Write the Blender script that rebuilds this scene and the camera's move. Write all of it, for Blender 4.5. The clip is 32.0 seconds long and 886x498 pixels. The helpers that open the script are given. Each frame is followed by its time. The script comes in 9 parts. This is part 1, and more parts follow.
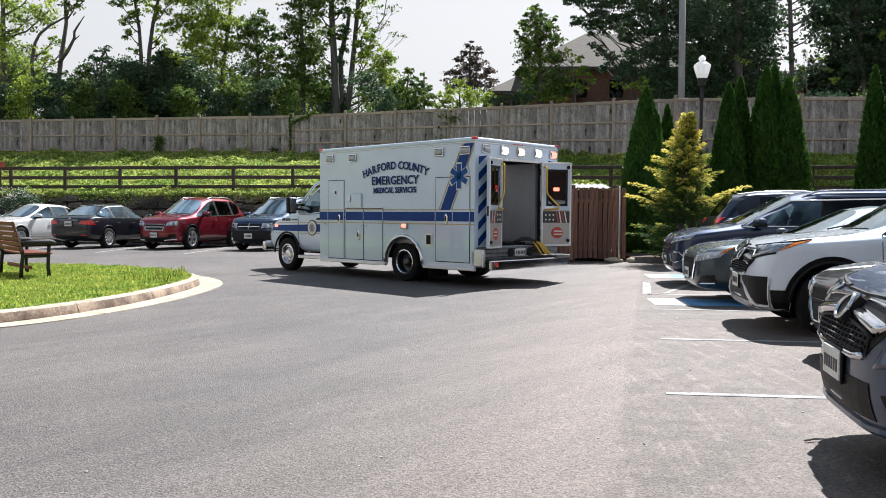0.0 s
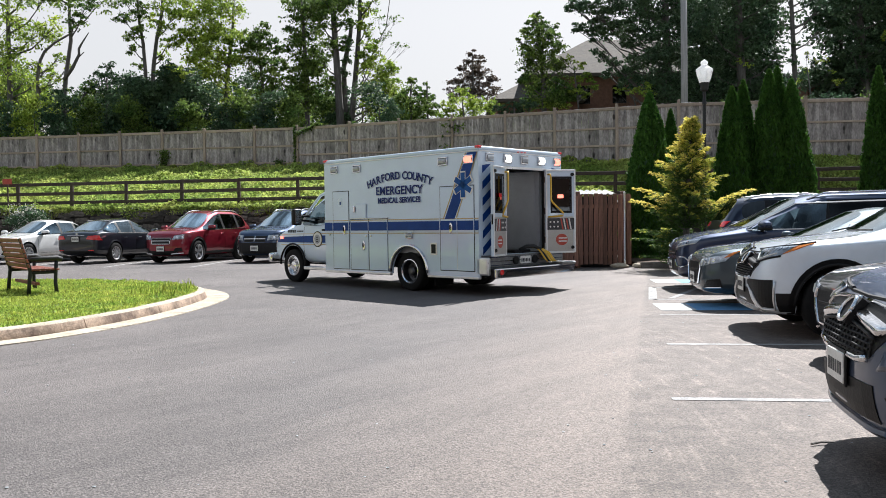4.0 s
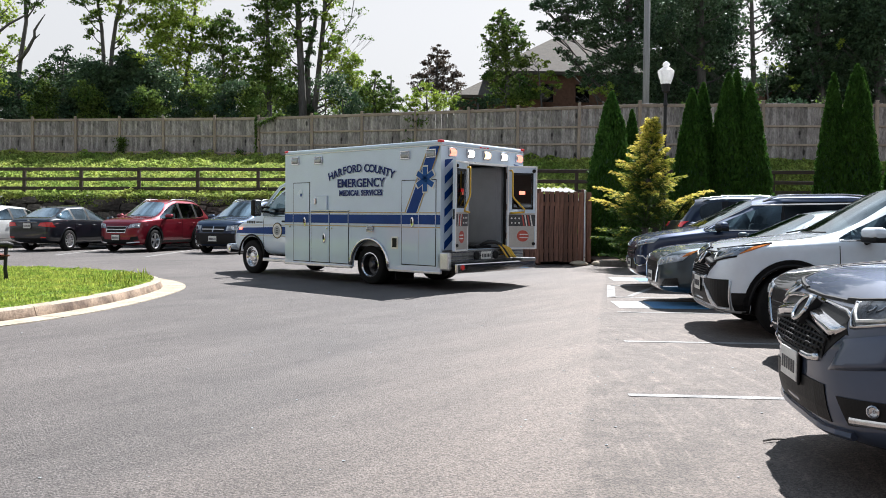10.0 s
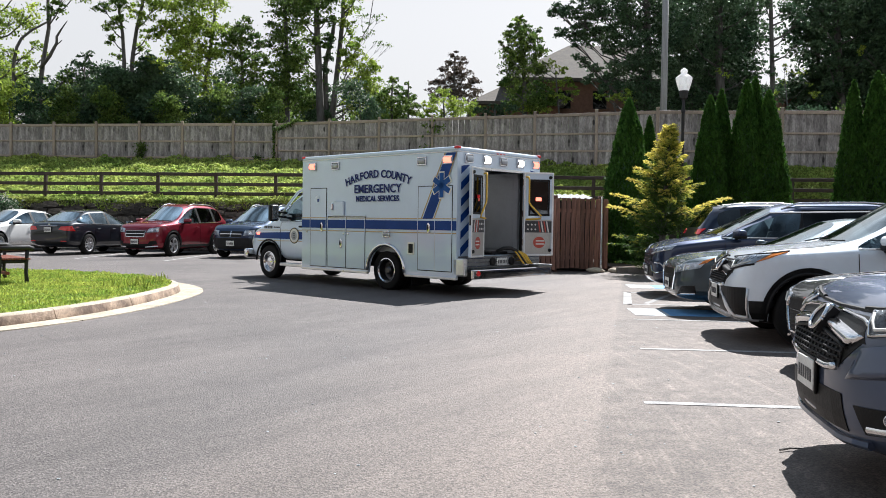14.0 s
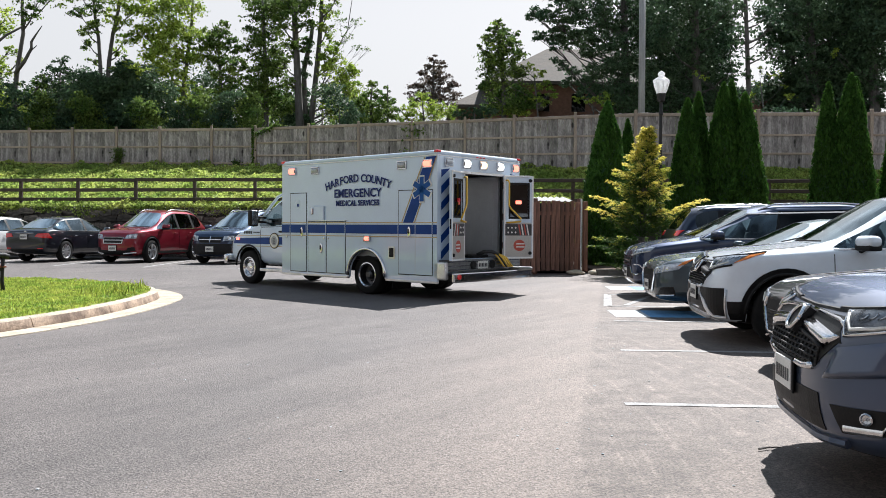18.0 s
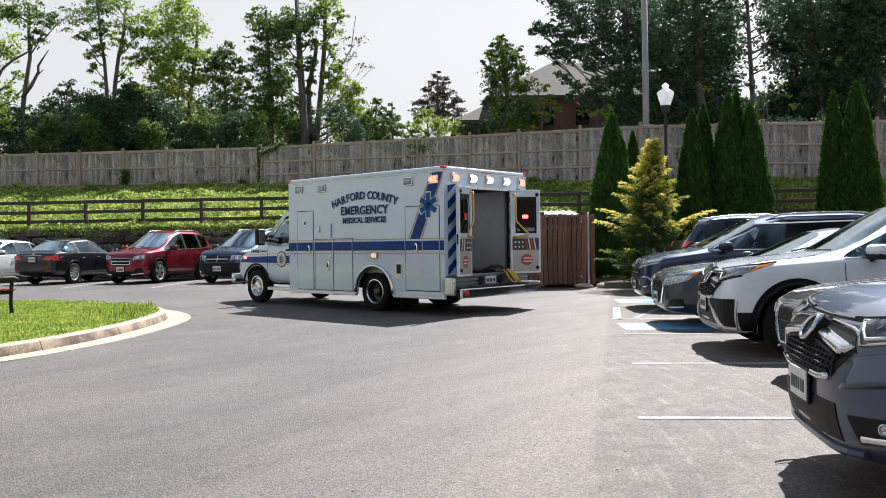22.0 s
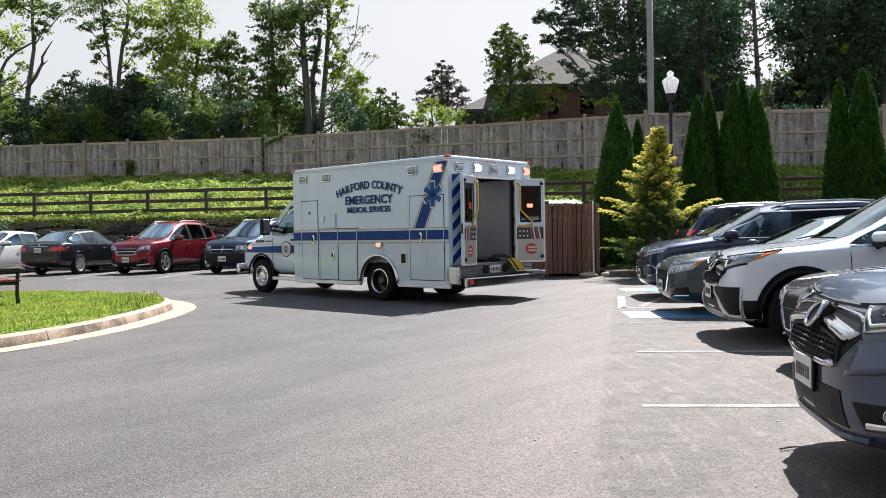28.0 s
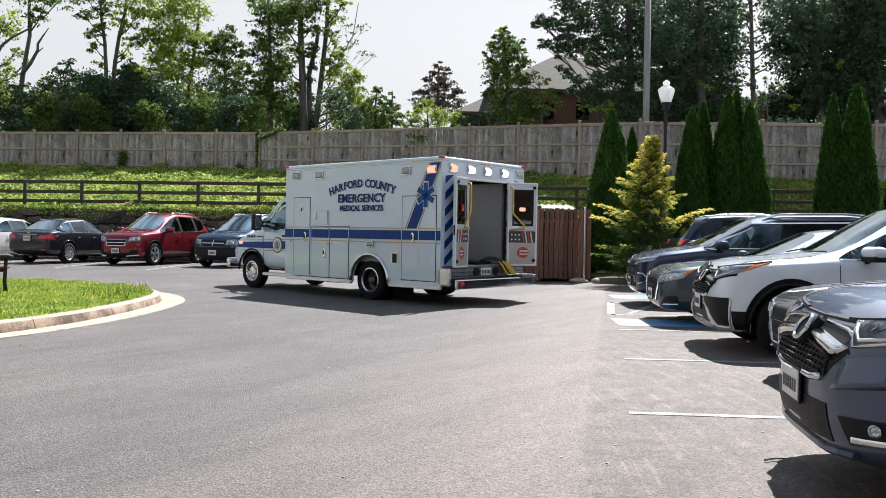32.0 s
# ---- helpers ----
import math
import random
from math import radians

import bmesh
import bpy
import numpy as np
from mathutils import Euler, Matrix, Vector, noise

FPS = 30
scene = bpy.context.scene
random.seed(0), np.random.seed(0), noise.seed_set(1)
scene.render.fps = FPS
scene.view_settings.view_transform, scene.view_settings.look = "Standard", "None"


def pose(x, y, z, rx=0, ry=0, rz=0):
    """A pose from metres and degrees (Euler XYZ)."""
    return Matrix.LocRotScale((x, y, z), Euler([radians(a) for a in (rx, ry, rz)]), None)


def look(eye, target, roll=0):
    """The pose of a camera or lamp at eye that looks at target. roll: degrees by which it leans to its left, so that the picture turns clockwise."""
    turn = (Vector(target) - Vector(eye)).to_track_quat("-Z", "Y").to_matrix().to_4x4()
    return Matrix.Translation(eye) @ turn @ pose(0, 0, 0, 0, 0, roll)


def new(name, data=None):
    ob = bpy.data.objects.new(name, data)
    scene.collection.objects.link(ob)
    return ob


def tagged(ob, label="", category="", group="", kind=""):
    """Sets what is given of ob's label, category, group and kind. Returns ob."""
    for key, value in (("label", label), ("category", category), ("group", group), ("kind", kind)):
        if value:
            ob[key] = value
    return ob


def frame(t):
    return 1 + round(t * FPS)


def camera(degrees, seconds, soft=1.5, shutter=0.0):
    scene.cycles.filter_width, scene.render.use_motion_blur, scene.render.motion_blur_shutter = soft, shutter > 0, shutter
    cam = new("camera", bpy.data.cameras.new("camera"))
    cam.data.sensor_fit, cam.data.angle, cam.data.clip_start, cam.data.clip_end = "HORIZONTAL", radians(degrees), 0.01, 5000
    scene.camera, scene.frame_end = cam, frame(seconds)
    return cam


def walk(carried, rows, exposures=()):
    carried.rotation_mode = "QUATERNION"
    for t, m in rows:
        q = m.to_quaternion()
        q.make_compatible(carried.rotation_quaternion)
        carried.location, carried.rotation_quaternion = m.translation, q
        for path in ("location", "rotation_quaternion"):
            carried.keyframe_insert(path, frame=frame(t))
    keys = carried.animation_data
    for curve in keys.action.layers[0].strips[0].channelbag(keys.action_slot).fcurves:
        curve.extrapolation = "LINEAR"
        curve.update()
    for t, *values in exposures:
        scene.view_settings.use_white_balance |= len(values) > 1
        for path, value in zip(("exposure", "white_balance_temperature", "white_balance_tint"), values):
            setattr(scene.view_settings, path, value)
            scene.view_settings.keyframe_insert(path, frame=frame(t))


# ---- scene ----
cam = camera(56.8, 32.0, soft=0.9)
PATH = [
    (0, (0.268, 0.12, 1.286), (0.238, 2.118, 1.202), 0.3),
    (0.5, (0.272, 0.119, 1.282), (0.242, 2.117, 1.205), 0.5),
    (1, (0.274, 0.113, 1.286), (0.244, 2.112, 1.209), 0.5),
    (1.5, (0.286, 0.11, 1.289), (0.255, 2.109, 1.212), 0.0),
    (2, (0.29, 0.112, 1.288), (0.259, 2.111, 1.215), -0.3),
    (2.5, (0.288, 0.103, 1.29), (0.249, 2.102, 1.226), -0.5),
    (4.5, (0.292, 0.099, 1.294), (0.248, 2.097, 1.231), -0.8),
    (5, (0.293, 0.099, 1.291), (0.263, 2.097, 1.225), -1.0),
    (5.5, (0.298, 0.121, 1.289), (0.299, 2.119, 1.218), -1.0),
    (6, (0.291, 0.122, 1.288), (0.317, 2.121, 1.219), -0.6),
    (6.5, (0.287, 0.121, 1.286), (0.317, 2.12, 1.221), -0.2),
    (7, (0.287, 0.135, 1.284), (0.314, 2.134, 1.22), 0.1),
    (7.5, (0.287, 0.135, 1.28), (0.311, 2.134, 1.209), 0.3),
    (8, (0.287, 0.128, 1.283), (0.315, 2.127, 1.21), 0.2),
    (8.5, (0.291, 0.133, 1.281), (0.331, 2.132, 1.21), 0.3),
    (9, (0.29, 0.125, 1.283), (0.336, 2.123, 1.212), 0.3),
    (9.5, (0.294, 0.132, 1.28), (0.343, 2.13, 1.208), 0.4),
    (10, (0.29, 0.132, 1.278), (0.34, 2.13, 1.203), 0.5),
    (10.5, (0.294, 0.129, 1.283), (0.338, 2.127, 1.21), 0.3),
    (11, (0.296, 0.115, 1.281), (0.339, 2.113, 1.204), -0.3),
    (11.5, (0.301, 0.129, 1.279), (0.318, 2.126, 1.178), -0.9),
    (12, (0.298, 0.108, 1.284), (0.298, 2.105, 1.176), -1.0),
    (12.5, (0.29, 0.102, 1.284), (0.257, 2.099, 1.19), -0.5),
    (13, (0.299, 0.096, 1.284), (0.283, 2.095, 1.227), 0.3),
    (13.5, (0.297, 0.11, 1.279), (0.3, 2.109, 1.225), 0.7),
    (14, (0.294, 0.114, 1.279), (0.304, 2.113, 1.218), 0.8),
    (14.5, (0.291, 0.11, 1.28), (0.311, 2.109, 1.213), 0.8),
    (16.5, (0.305, 0.112, 1.282), (0.333, 2.111, 1.218), 0.2),
    (17, (0.309, 0.112, 1.283), (0.349, 2.111, 1.226), -0.1),
    (17.5, (0.308, 0.117, 1.284), (0.362, 2.115, 1.228), 0.1),
    (18, (0.294, 0.103, 1.284), (0.351, 2.101, 1.232), 0.3),
    (18.5, (0.29, 0.11, 1.277), (0.342, 2.108, 1.21), 1.2),
    (19, (0.303, 0.114, 1.272), (0.406, 2.11, 1.193), 2.2),
    (19.5, (0.311, 0.135, 1.268), (0.449, 2.129, 1.184), 2.3),
    (20, (0.304, 0.126, 1.275), (0.478, 2.117, 1.196), 1.6),
    (20.5, (0.289, 0.131, 1.283), (0.413, 2.127, 1.233), 0.6),
    (21, (0.286, 0.122, 1.29), (0.361, 2.12, 1.274), -0.2),
    (21.5, (0.286, 0.126, 1.285), (0.338, 2.125, 1.275), -0.7),
    (22, (0.282, 0.125, 1.285), (0.323, 2.124, 1.271), -0.7),
    (22.5, (0.279, 0.124, 1.283), (0.317, 2.124, 1.265), -0.6),
    (23, (0.283, 0.128, 1.283), (0.32, 2.128, 1.264), -0.5),
    (23.5, (0.279, 0.128, 1.284), (0.316, 2.128, 1.265), -0.4),
    (24, (0.284, 0.129, 1.282), (0.32, 2.129, 1.266), -0.4),
    (24.5, (0.286, 0.132, 1.282), (0.324, 2.132, 1.268), -0.3),
    (25, (0.286, 0.122, 1.283), (0.325, 2.121, 1.272), -0.4),
    (25.5, (0.287, 0.128, 1.28), (0.327, 2.128, 1.271), -0.5),
    (27.5, (0.29, 0.13, 1.279), (0.321, 2.129, 1.25), -1.0),
    (28, (0.286, 0.128, 1.277), (0.315, 2.128, 1.238), -0.9),
    (28.5, (0.282, 0.134, 1.276), (0.318, 2.133, 1.234), -0.4),
    (29, (0.28, 0.14, 1.275), (0.325, 2.139, 1.228), 0.2),
    (29.5, (0.277, 0.142, 1.271), (0.322, 2.141, 1.223), 0.5),
    (30, (0.273, 0.134, 1.273), (0.317, 2.133, 1.223), 0.8),
    (30.5, (0.275, 0.135, 1.275), (0.318, 2.134, 1.228), 1.0),
    (31, (0.273, 0.126, 1.278), (0.317, 2.126, 1.237), 1.1),
    (31.5, (0.283, 0.129, 1.275), (0.328, 2.128, 1.238), 1.1),
    (32, (0.278, 0.13, 1.276), (0.329, 2.129, 1.24), 1.0),
]
walk(cam, [(t, look(eye, target, roll)) for t, eye, target, roll in PATH])

# world, sun and exposure
SUN_AZ, SUN_EL = 28.0, 53.0
world = bpy.data.worlds.new("world")
scene.world = world
world.use_nodes = True
wn = world.node_tree
sky = wn.nodes.new("ShaderNodeTexSky")
sky.sky_type, sky.sun_disc = "NISHITA", False
sky.sun_elevation, sky.sun_rotation = radians(SUN_EL), radians(SUN_AZ)
sky.air_density, sky.dust_density, sky.ozone_density = 1.0, 4.6, 1.0
haze = wn.nodes.new("ShaderNodeHueSaturation")  # a hazy, nearly white summer sky
haze.inputs["Saturation"].default_value = 0.4
wn.links.new(sky.outputs[0], haze.inputs["Color"])
veil = wn.nodes.new("ShaderNodeMix")  # an even veil of thin high cloud over the whole sky
veil.data_type = "RGBA"
veil.inputs[0].default_value, veil.inputs[7].default_value = 0.72, (5.0, 4.9, 4.82, 1)
wn.links.new(haze.outputs[0], veil.inputs[6])
# broken cloud high overhead
wtc, wsep, wno = wn.nodes.new("ShaderNodeTexCoord"), wn.nodes.new("ShaderNodeSeparateXYZ"), wn.nodes.new("ShaderNodeTexNoise")
wno.inputs["Scale"].default_value, wno.inputs["Detail"].default_value = 4.0, 5.0
whi, wcl, wmx = wn.nodes.new("ShaderNodeMapRange"), wn.nodes.new("ShaderNodeMapRange"), wn.nodes.new("ShaderNodeMix")
whi.inputs["From Min"].default_value, whi.inputs["From Max"].default_value = 0.42, 0.7
wcl.inputs["From Min"].default_value, wcl.inputs["From Max"].default_value, wcl.inputs["To Min"].default_value, wcl.inputs["To Max"].default_value = 0.40, 0.60, 0.35, 2.3
wn.links.new(wtc.outputs["Generated"], wsep.inputs[0]), wn.links.new(wtc.outputs["Generated"], wno.inputs["Vector"])
wn.links.new(wsep.outputs["Z"], whi.inputs[0]), wn.links.new(wno.outputs["Fac"], wcl.inputs[0])
wmx.inputs[2].default_value = 1.0
wn.links.new(whi.outputs[0], wmx.inputs[0]), wn.links.new(wcl.outputs[0], wmx.inputs[3])
cloud = wn.nodes.new("ShaderNodeMix")
cloud.data_type, cloud.blend_type = "RGBA", "MULTIPLY"
cloud.inputs[0].default_value = 1.0
wn.links.new(veil.outputs[2], cloud.inputs[6]), wn.links.new(wmx.outputs[0], cloud.inputs[7])
# haze: white and brightest low over the horizon, thinner and bluer overhead
low, hz, tone = wn.nodes.new("ShaderNodeMapRange"), wn.nodes.new("ShaderNodeMix"), wn.nodes.new("ShaderNodeMix")
low.inputs["From Min"].default_value, low.inputs["From Max"].default_value = 0.22, 0.78
low.interpolation_type = "SMOOTHSTEP"
tone.data_type = "RGBA"
tone.inputs[6].default_value, tone.inputs[7].default_value = (1.10, 1.10, 1.10, 1), (0.31, 0.43, 0.57, 1)
hz.data_type, hz.blend_type = "RGBA", "MULTIPLY"
hz.inputs[0].default_value = 1.0
wn.links.new(wsep.outputs["Z"], low.inputs[0]), wn.links.new(low.outputs[0], tone.inputs[0])
wn.links.new(cloud.outputs[2], hz.inputs[6]), wn.links.new(tone.outputs[2], hz.inputs[7])
wn.links.new(hz.outputs[2], wn.nodes["Background"].inputs[0])
wn.nodes["Background"].inputs[1].default_value = 0.074
sun = new("sun", bpy.data.lights.new("sun", "SUN"))
sun.data.energy, sun.data.angle, sun.data.color = 5.0, radians(0.53), (1.0, 0.97, 0.935)
sun_dir = Vector((math.sin(radians(SUN_AZ)) * math.cos(radians(SUN_EL)), math.cos(radians(SUN_AZ)) * math.cos(radians(SUN_EL)), math.sin(radians(SUN_EL))))
sun.matrix_world = look(sun_dir * 60, (0, 0, 0))
scene.view_settings.exposure = 1.05
scene.view_settings.use_white_balance = True
scene.view_settings.white_balance_temperature = 6250

# ---- materials ----
def surf(name, c1, c2=None, scale=4.0, rough=0.6, metal=0.0, bump=0.0, fine=60.0, coat=0.0, emit=None, power=0.0, rvar=0.08, speck=0.0, island=0.0, objrand=0.0, stretch=(1, 1, 1), leafy=0.0, coat_ior=1.5):
    """A node material: two colours mixed by coarse and fine noise, with its own grain, wear and relief."""
    c2 = c2 or c1
    m = bpy.data.materials.new(name)
    m.use_nodes = True
    n, l = m.node_tree.nodes, m.node_tree.links
    b = n["Principled BSDF"]
    tc = n.new("ShaderNodeTexCoord")
    mp = n.new("ShaderNodeMapping")
    mp.inputs["Scale"].default_value = stretch
    l.new(tc.outputs["Object"], mp.inputs[0])
    a = n.new("ShaderNodeTexNoise")
    a.inputs["Scale"].default_value, a.inputs["Detail"].default_value, a.inputs["Roughness"].default_value = scale, 6.0, 0.6
    f = n.new("ShaderNodeTexNoise")
    f.inputs["Scale"].default_value, f.inputs["Detail"].default_value = fine, 3.0
    l.new(mp.outputs[0], a.inputs["Vector"]), l.new(mp.outputs[0], f.inputs["Vector"])
    ramp = n.new("ShaderNodeValToRGB")
    ramp.color_ramp.elements[0].position, ramp.color_ramp.elements[1].position = 0.35, 0.65
    ramp.color_ramp.elements[0].color, ramp.color_ramp.elements[1].color = (*c1, 1), (*c2, 1)
    l.new(a.outputs["Fac"], ramp.inputs[0])
    col = ramp.outputs[0]
    mx = n.new("ShaderNodeMix")
    mx.data_type, mx.blend_type = "RGBA", "MULTIPLY"
    mx.inputs[0].default_value = 1.0
    fr = n.new("ShaderNodeMapRange")
    fr.inputs["From Min"].default_value, fr.inputs["From Max"].default_value = 0.3, 0.7
    fr.inputs["To Min"].default_value, fr.inputs["To Max"].default_value = 1 - 0.12 - speck, 1 + 0.08 + speck
    l.new(f.outputs["Fac"], fr.inputs[0])
    l.new(col, mx.inputs[6]), l.new(fr.outputs[0], mx.inputs[7])
    col = mx.outputs[2]
    if island or objrand:
        src = n.new("ShaderNodeNewGeometry").outputs["Random Per Island"] if island else n.new("ShaderNodeObjectInfo").outputs["Random"]
        v = island or objrand
        hs = n.new("ShaderNodeMapRange")
        hs.inputs["To Min"].default_value, hs.inputs["To Max"].default_value = 1 - v, 1 + v
        l.new(src, hs.inputs[0])
        m2 = n.new("ShaderNodeMix")
        m2.data_type, m2.blend_type = "RGBA", "MULTIPLY"
        m2.inputs[0].default_value = 1.0
        l.new(col, m2.inputs[6]), l.new(hs.outputs[0], m2.inputs[7])
        col = m2.outputs[2]
    l.new(col, b.inputs["Base Color"])
    rr = n.new("ShaderNodeMapRange")
    rr.inputs["To Min"].default_value, rr.inputs["To Max"].default_value = max(0.02, rough - rvar), min(1, rough + rvar)
    l.new(a.outputs["Fac"], rr.inputs[0]), l.new(rr.outputs[0], b.inputs["Roughness"])
    b.inputs["Metallic"].default_value = metal
    b.inputs["Coat Weight"].default_value = coat
    b.inputs["Coat Roughness"].default_value = 0.03
    b.inputs["Coat IOR"].default_value = coat_ior
    if bump:
        bp = n.new("ShaderNodeBump")
        bp.inputs["Strength"].default_value, bp.inputs["Distance"].default_value = bump, 0.02
        l.new(f.outputs["Fac"], bp.inputs["Height"]), l.new(bp.outputs[0], b.inputs["Normal"])
    if emit:
        b.inputs["Emission Color"].default_value, b.inputs["Emission Strength"].default_value = (*emit, 1), power
    if leafy:
        b.inputs["Specular IOR Level"].default_value = 0.12
        tr = n.new("ShaderNodeBsdfTranslucent")
        ms = n.new("ShaderNodeMixShader")
        ms.inputs[0].default_value = leafy
        l.new(col, tr.inputs[0]), l.new(b.outputs[0], ms.inputs[1]), l.new(tr.outputs[0], ms.inputs[2])
        l.new(ms.outputs[0], n["Material Output"].inputs[0])
    return m


def glass(name, tint, rough=0.02, clear=0.5, ior=1.7, sheen=(0.8, 0.8, 0.8)):
    """Tinted pane: part see-through, part glossy."""
    m = bpy.data.materials.new(name)
    m.use_nodes = True
    n, l = m.node_tree.nodes, m.node_tree.links
    b = n["Principled BSDF"]
    b.inputs["Base Color"].default_value, b.inputs["Roughness"].default_value = (*[c * 0.06 for c in tint], 1), rough
    b.inputs["Specular IOR Level"].default_value = 0.9
    t = n.new("ShaderNodeBsdfTransparent")
    t.inputs[0].default_value = (*tint, 1)
    g = n.new("ShaderNodeBsdfGlossy")
    g.inputs["Roughness"].default_value, g.inputs["Color"].default_value = rough, (*sheen, 1)
    fr = n.new("ShaderNodeFresnel")
    fr.inputs[0].default_value = ior
    ms = n.new("ShaderNodeMixShader")
    l.new(fr.outputs[0], ms.inputs[0]), l.new(t.outputs[0], ms.inputs[1]), l.new(g.outputs[0], ms.inputs[2])
    m2 = n.new("ShaderNodeMixShader")
    m2.inputs[0].default_value = clear
    l.new(b.outputs[0], m2.inputs[1]), l.new(ms.outputs[0], m2.inputs[2])
    l.new(m2.outputs[0], n["Material Output"].inputs[0])
    return m


def asphalt():
    m = surf("asphalt", (0.088, 0.077, 0.073), (0.124, 0.108, 0.101), 0.35, 0.70, bump=0.6, fine=75, speck=0.36)
    n, l = m.node_tree.nodes, m.node_tree.links
    b = n["Principled BSDF"]
    col = b.inputs["Base Color"].links[0].from_socket
    tc = n["Texture Coordinate"]
    # swept dust streaks and old tyre paths, drawn out along the drive
    mp = n.new("ShaderNodeMapping")
    mp.vector_type = "TEXTURE"
    mp.inputs["Scale"].default_value, mp.inputs["Rotation"].default_value = (4.5, 1.0, 1), (0, 0, radians(52))
    l.new(tc.outputs["Object"], mp.inputs[0])
    s = n.new("ShaderNodeTexNoise")
    s.inputs["Scale"].default_value, s.inputs["Detail"].default_value = 0.9, 8
    l.new(mp.outputs[0], s.inputs["Vector"])
    r = n.new("ShaderNodeMapRange")
    r.inputs["From Min"].default_value, r.inputs["From Max"].default_value, r.inputs["To Min"].default_value, r.inputs["To Max"].default_value = 0.32, 0.68, 0.87, 1.13
    l.new(s.outputs["Fac"], r.inputs[0])
    # scuffs and patches at a hand's scale
    sc = n.new("ShaderNodeTexNoise")
    sc.inputs["Scale"].default_value, sc.inputs["Detail"].default_value, sc.inputs["Roughness"].default_value = 2.6, 10, 0.72
    l.new(mp.outputs[0], sc.inputs["Vector"])
    scr = n.new("ShaderNodeMapRange")
    scr.inputs["From Min"].default_value, scr.inputs["From Max"].default_value, scr.inputs["To Min"].default_value, scr.inputs["To Max"].default_value = 0.36, 0.66, 0.84, 1.13
    l.new(sc.outputs["Fac"], scr.inputs[0])
    # coarse chippings
    vo = n.new("ShaderNodeTexVoronoi")
    vo.inputs["Scale"].default_value = 95
    l.new(tc.outputs["Object"], vo.inputs["Vector"])
    vr = n.new("ShaderNodeMapRange")
    vr.inputs["To Min"].default_value, vr.inputs["To Max"].default_value = 0.52, 1.42
    vs = n.new("ShaderNodeSeparateColor")
    l.new(vo.outputs["Color"], vs.inputs[0]), l.new(vs.outputs[0], vr.inputs[0])
    # dusty, redder stalls beside the drive
    sep = n.new("ShaderNodeSeparateXYZ")
    l.new(tc.outputs["Object"], sep.inputs[0])
    ad = n.new("ShaderNodeMath")
    ad.operation = "MULTIPLY_ADD"
    ad.inputs[1].default_value = -0.235
    l.new(sep.outputs["Y"], ad.inputs[0]), l.new(sep.outputs["X"], ad.inputs[2])
    ad2 = n.new("ShaderNodeMath")
    ad2.operation = "MULTIPLY_ADD"
    ad2.inputs[1].default_value = 1.6
    l.new(s.outputs["Fac"], ad2.inputs[0]), l.new(ad.outputs[0], ad2.inputs[2])
    dz = n.new("ShaderNodeMapRange")
    dz.inputs["From Min"].default_value, dz.inputs["From Max"].default_value = -1.6, 0.9
    l.new(ad2.outputs[0], dz.inputs[0])
    dust = n.new("ShaderNodeMix")
    dust.data_type = "RGBA"
    dust.inputs[7].default_value = (0.175, 0.141, 0.120, 1)
    k = n.new("ShaderNodeMath")
    k.operation = "MULTIPLY"
    k.inputs[1].default_value = 0.85
    l.new(dz.outputs[0], k.inputs[0]), l.new(k.outputs[0], dust.inputs[0]), l.new(col, dust.inputs[6])
    col = dust.outputs[2]
    # the stalls: rougher and darker than the swept drive, with raked marks across
    st = n.new("ShaderNodeMapRange")
    st.inputs["From Min"].default_value, st.inputs["From Max"].default_value, st.inputs["To Min"].default_value, st.inputs["To Max"].default_value = 0.05, 0.12, 0.0, 1.0
    l.new(ad.outputs[0], st.inputs[0])
    wear = n.new("ShaderNodeMapRange")  # the seam's dark edge, worn away farther into the stalls
    wear.inputs["From Min"].default_value, wear.inputs["From Max"].default_value, wear.inputs["To Min"].default_value, wear.inputs["To Max"].default_value = 0.35, 2.4, 1.0, 0.62
    l.new(ad2.outputs[0], wear.inputs[0])
    stw = n.new("ShaderNodeMath")
    stw.operation = "MULTIPLY"
    l.new(st.outputs[0], stw.inputs[0]), l.new(wear.outputs[0], stw.inputs[1])
    rk = n.new("ShaderNodeTexNoise")
    rk.inputs["Scale"].default_value, rk.inputs["Detail"].default_value, rk.inputs["Roughness"].default_value = 4.0, 10, 0.75
    l.new(tc.outputs["Object"], rk.inputs["Vector"])
    rkr = n.new("ShaderNodeMapRange")
    rkr.inputs["From Min"].default_value, rkr.inputs["From Max"].default_value, rkr.inputs["To Min"].default_value, rkr.inputs["To Max"].default_value = 0.36, 0.64, 0.50, 0.97
    l.new(rk.outputs["Fac"], rkr.inputs[0])
    stall = n.new("ShaderNodeMix")
    stall.inputs[2].default_value = 1.0
    l.new(stw.outputs[0], stall.inputs[0]), l.new(rkr.outputs[0], stall.inputs[3])
    # curved tyre scuffs where cars swing into the stalls
    vd = n.new("ShaderNodeVectorMath")
    vd.operation = "DISTANCE"
    vd.inputs[1].default_value = (-17.44, 6.72, 0.0)
    l.new(tc.outputs["Object"], vd.inputs[0])
    wv = n.new("ShaderNodeTexNoise")
    wv.noise_dimensions = "1D"
    wv.inputs["Scale"].default_value, wv.inputs["Detail"].default_value = 14.0, 4
    l.new(vd.outputs["Value"], wv.inputs["W"])
    wr = n.new("ShaderNodeMapRange")
    wr.inputs["From Min"].default_value, wr.inputs["From Max"].default_value, wr.inputs["To Min"].default_value, wr.inputs["To Max"].default_value = 0.53, 0.62, 0.0, 1.0
    l.new(wv.outputs["Fac"], wr.inputs[0])
    pat = n.new("ShaderNodeMapRange")
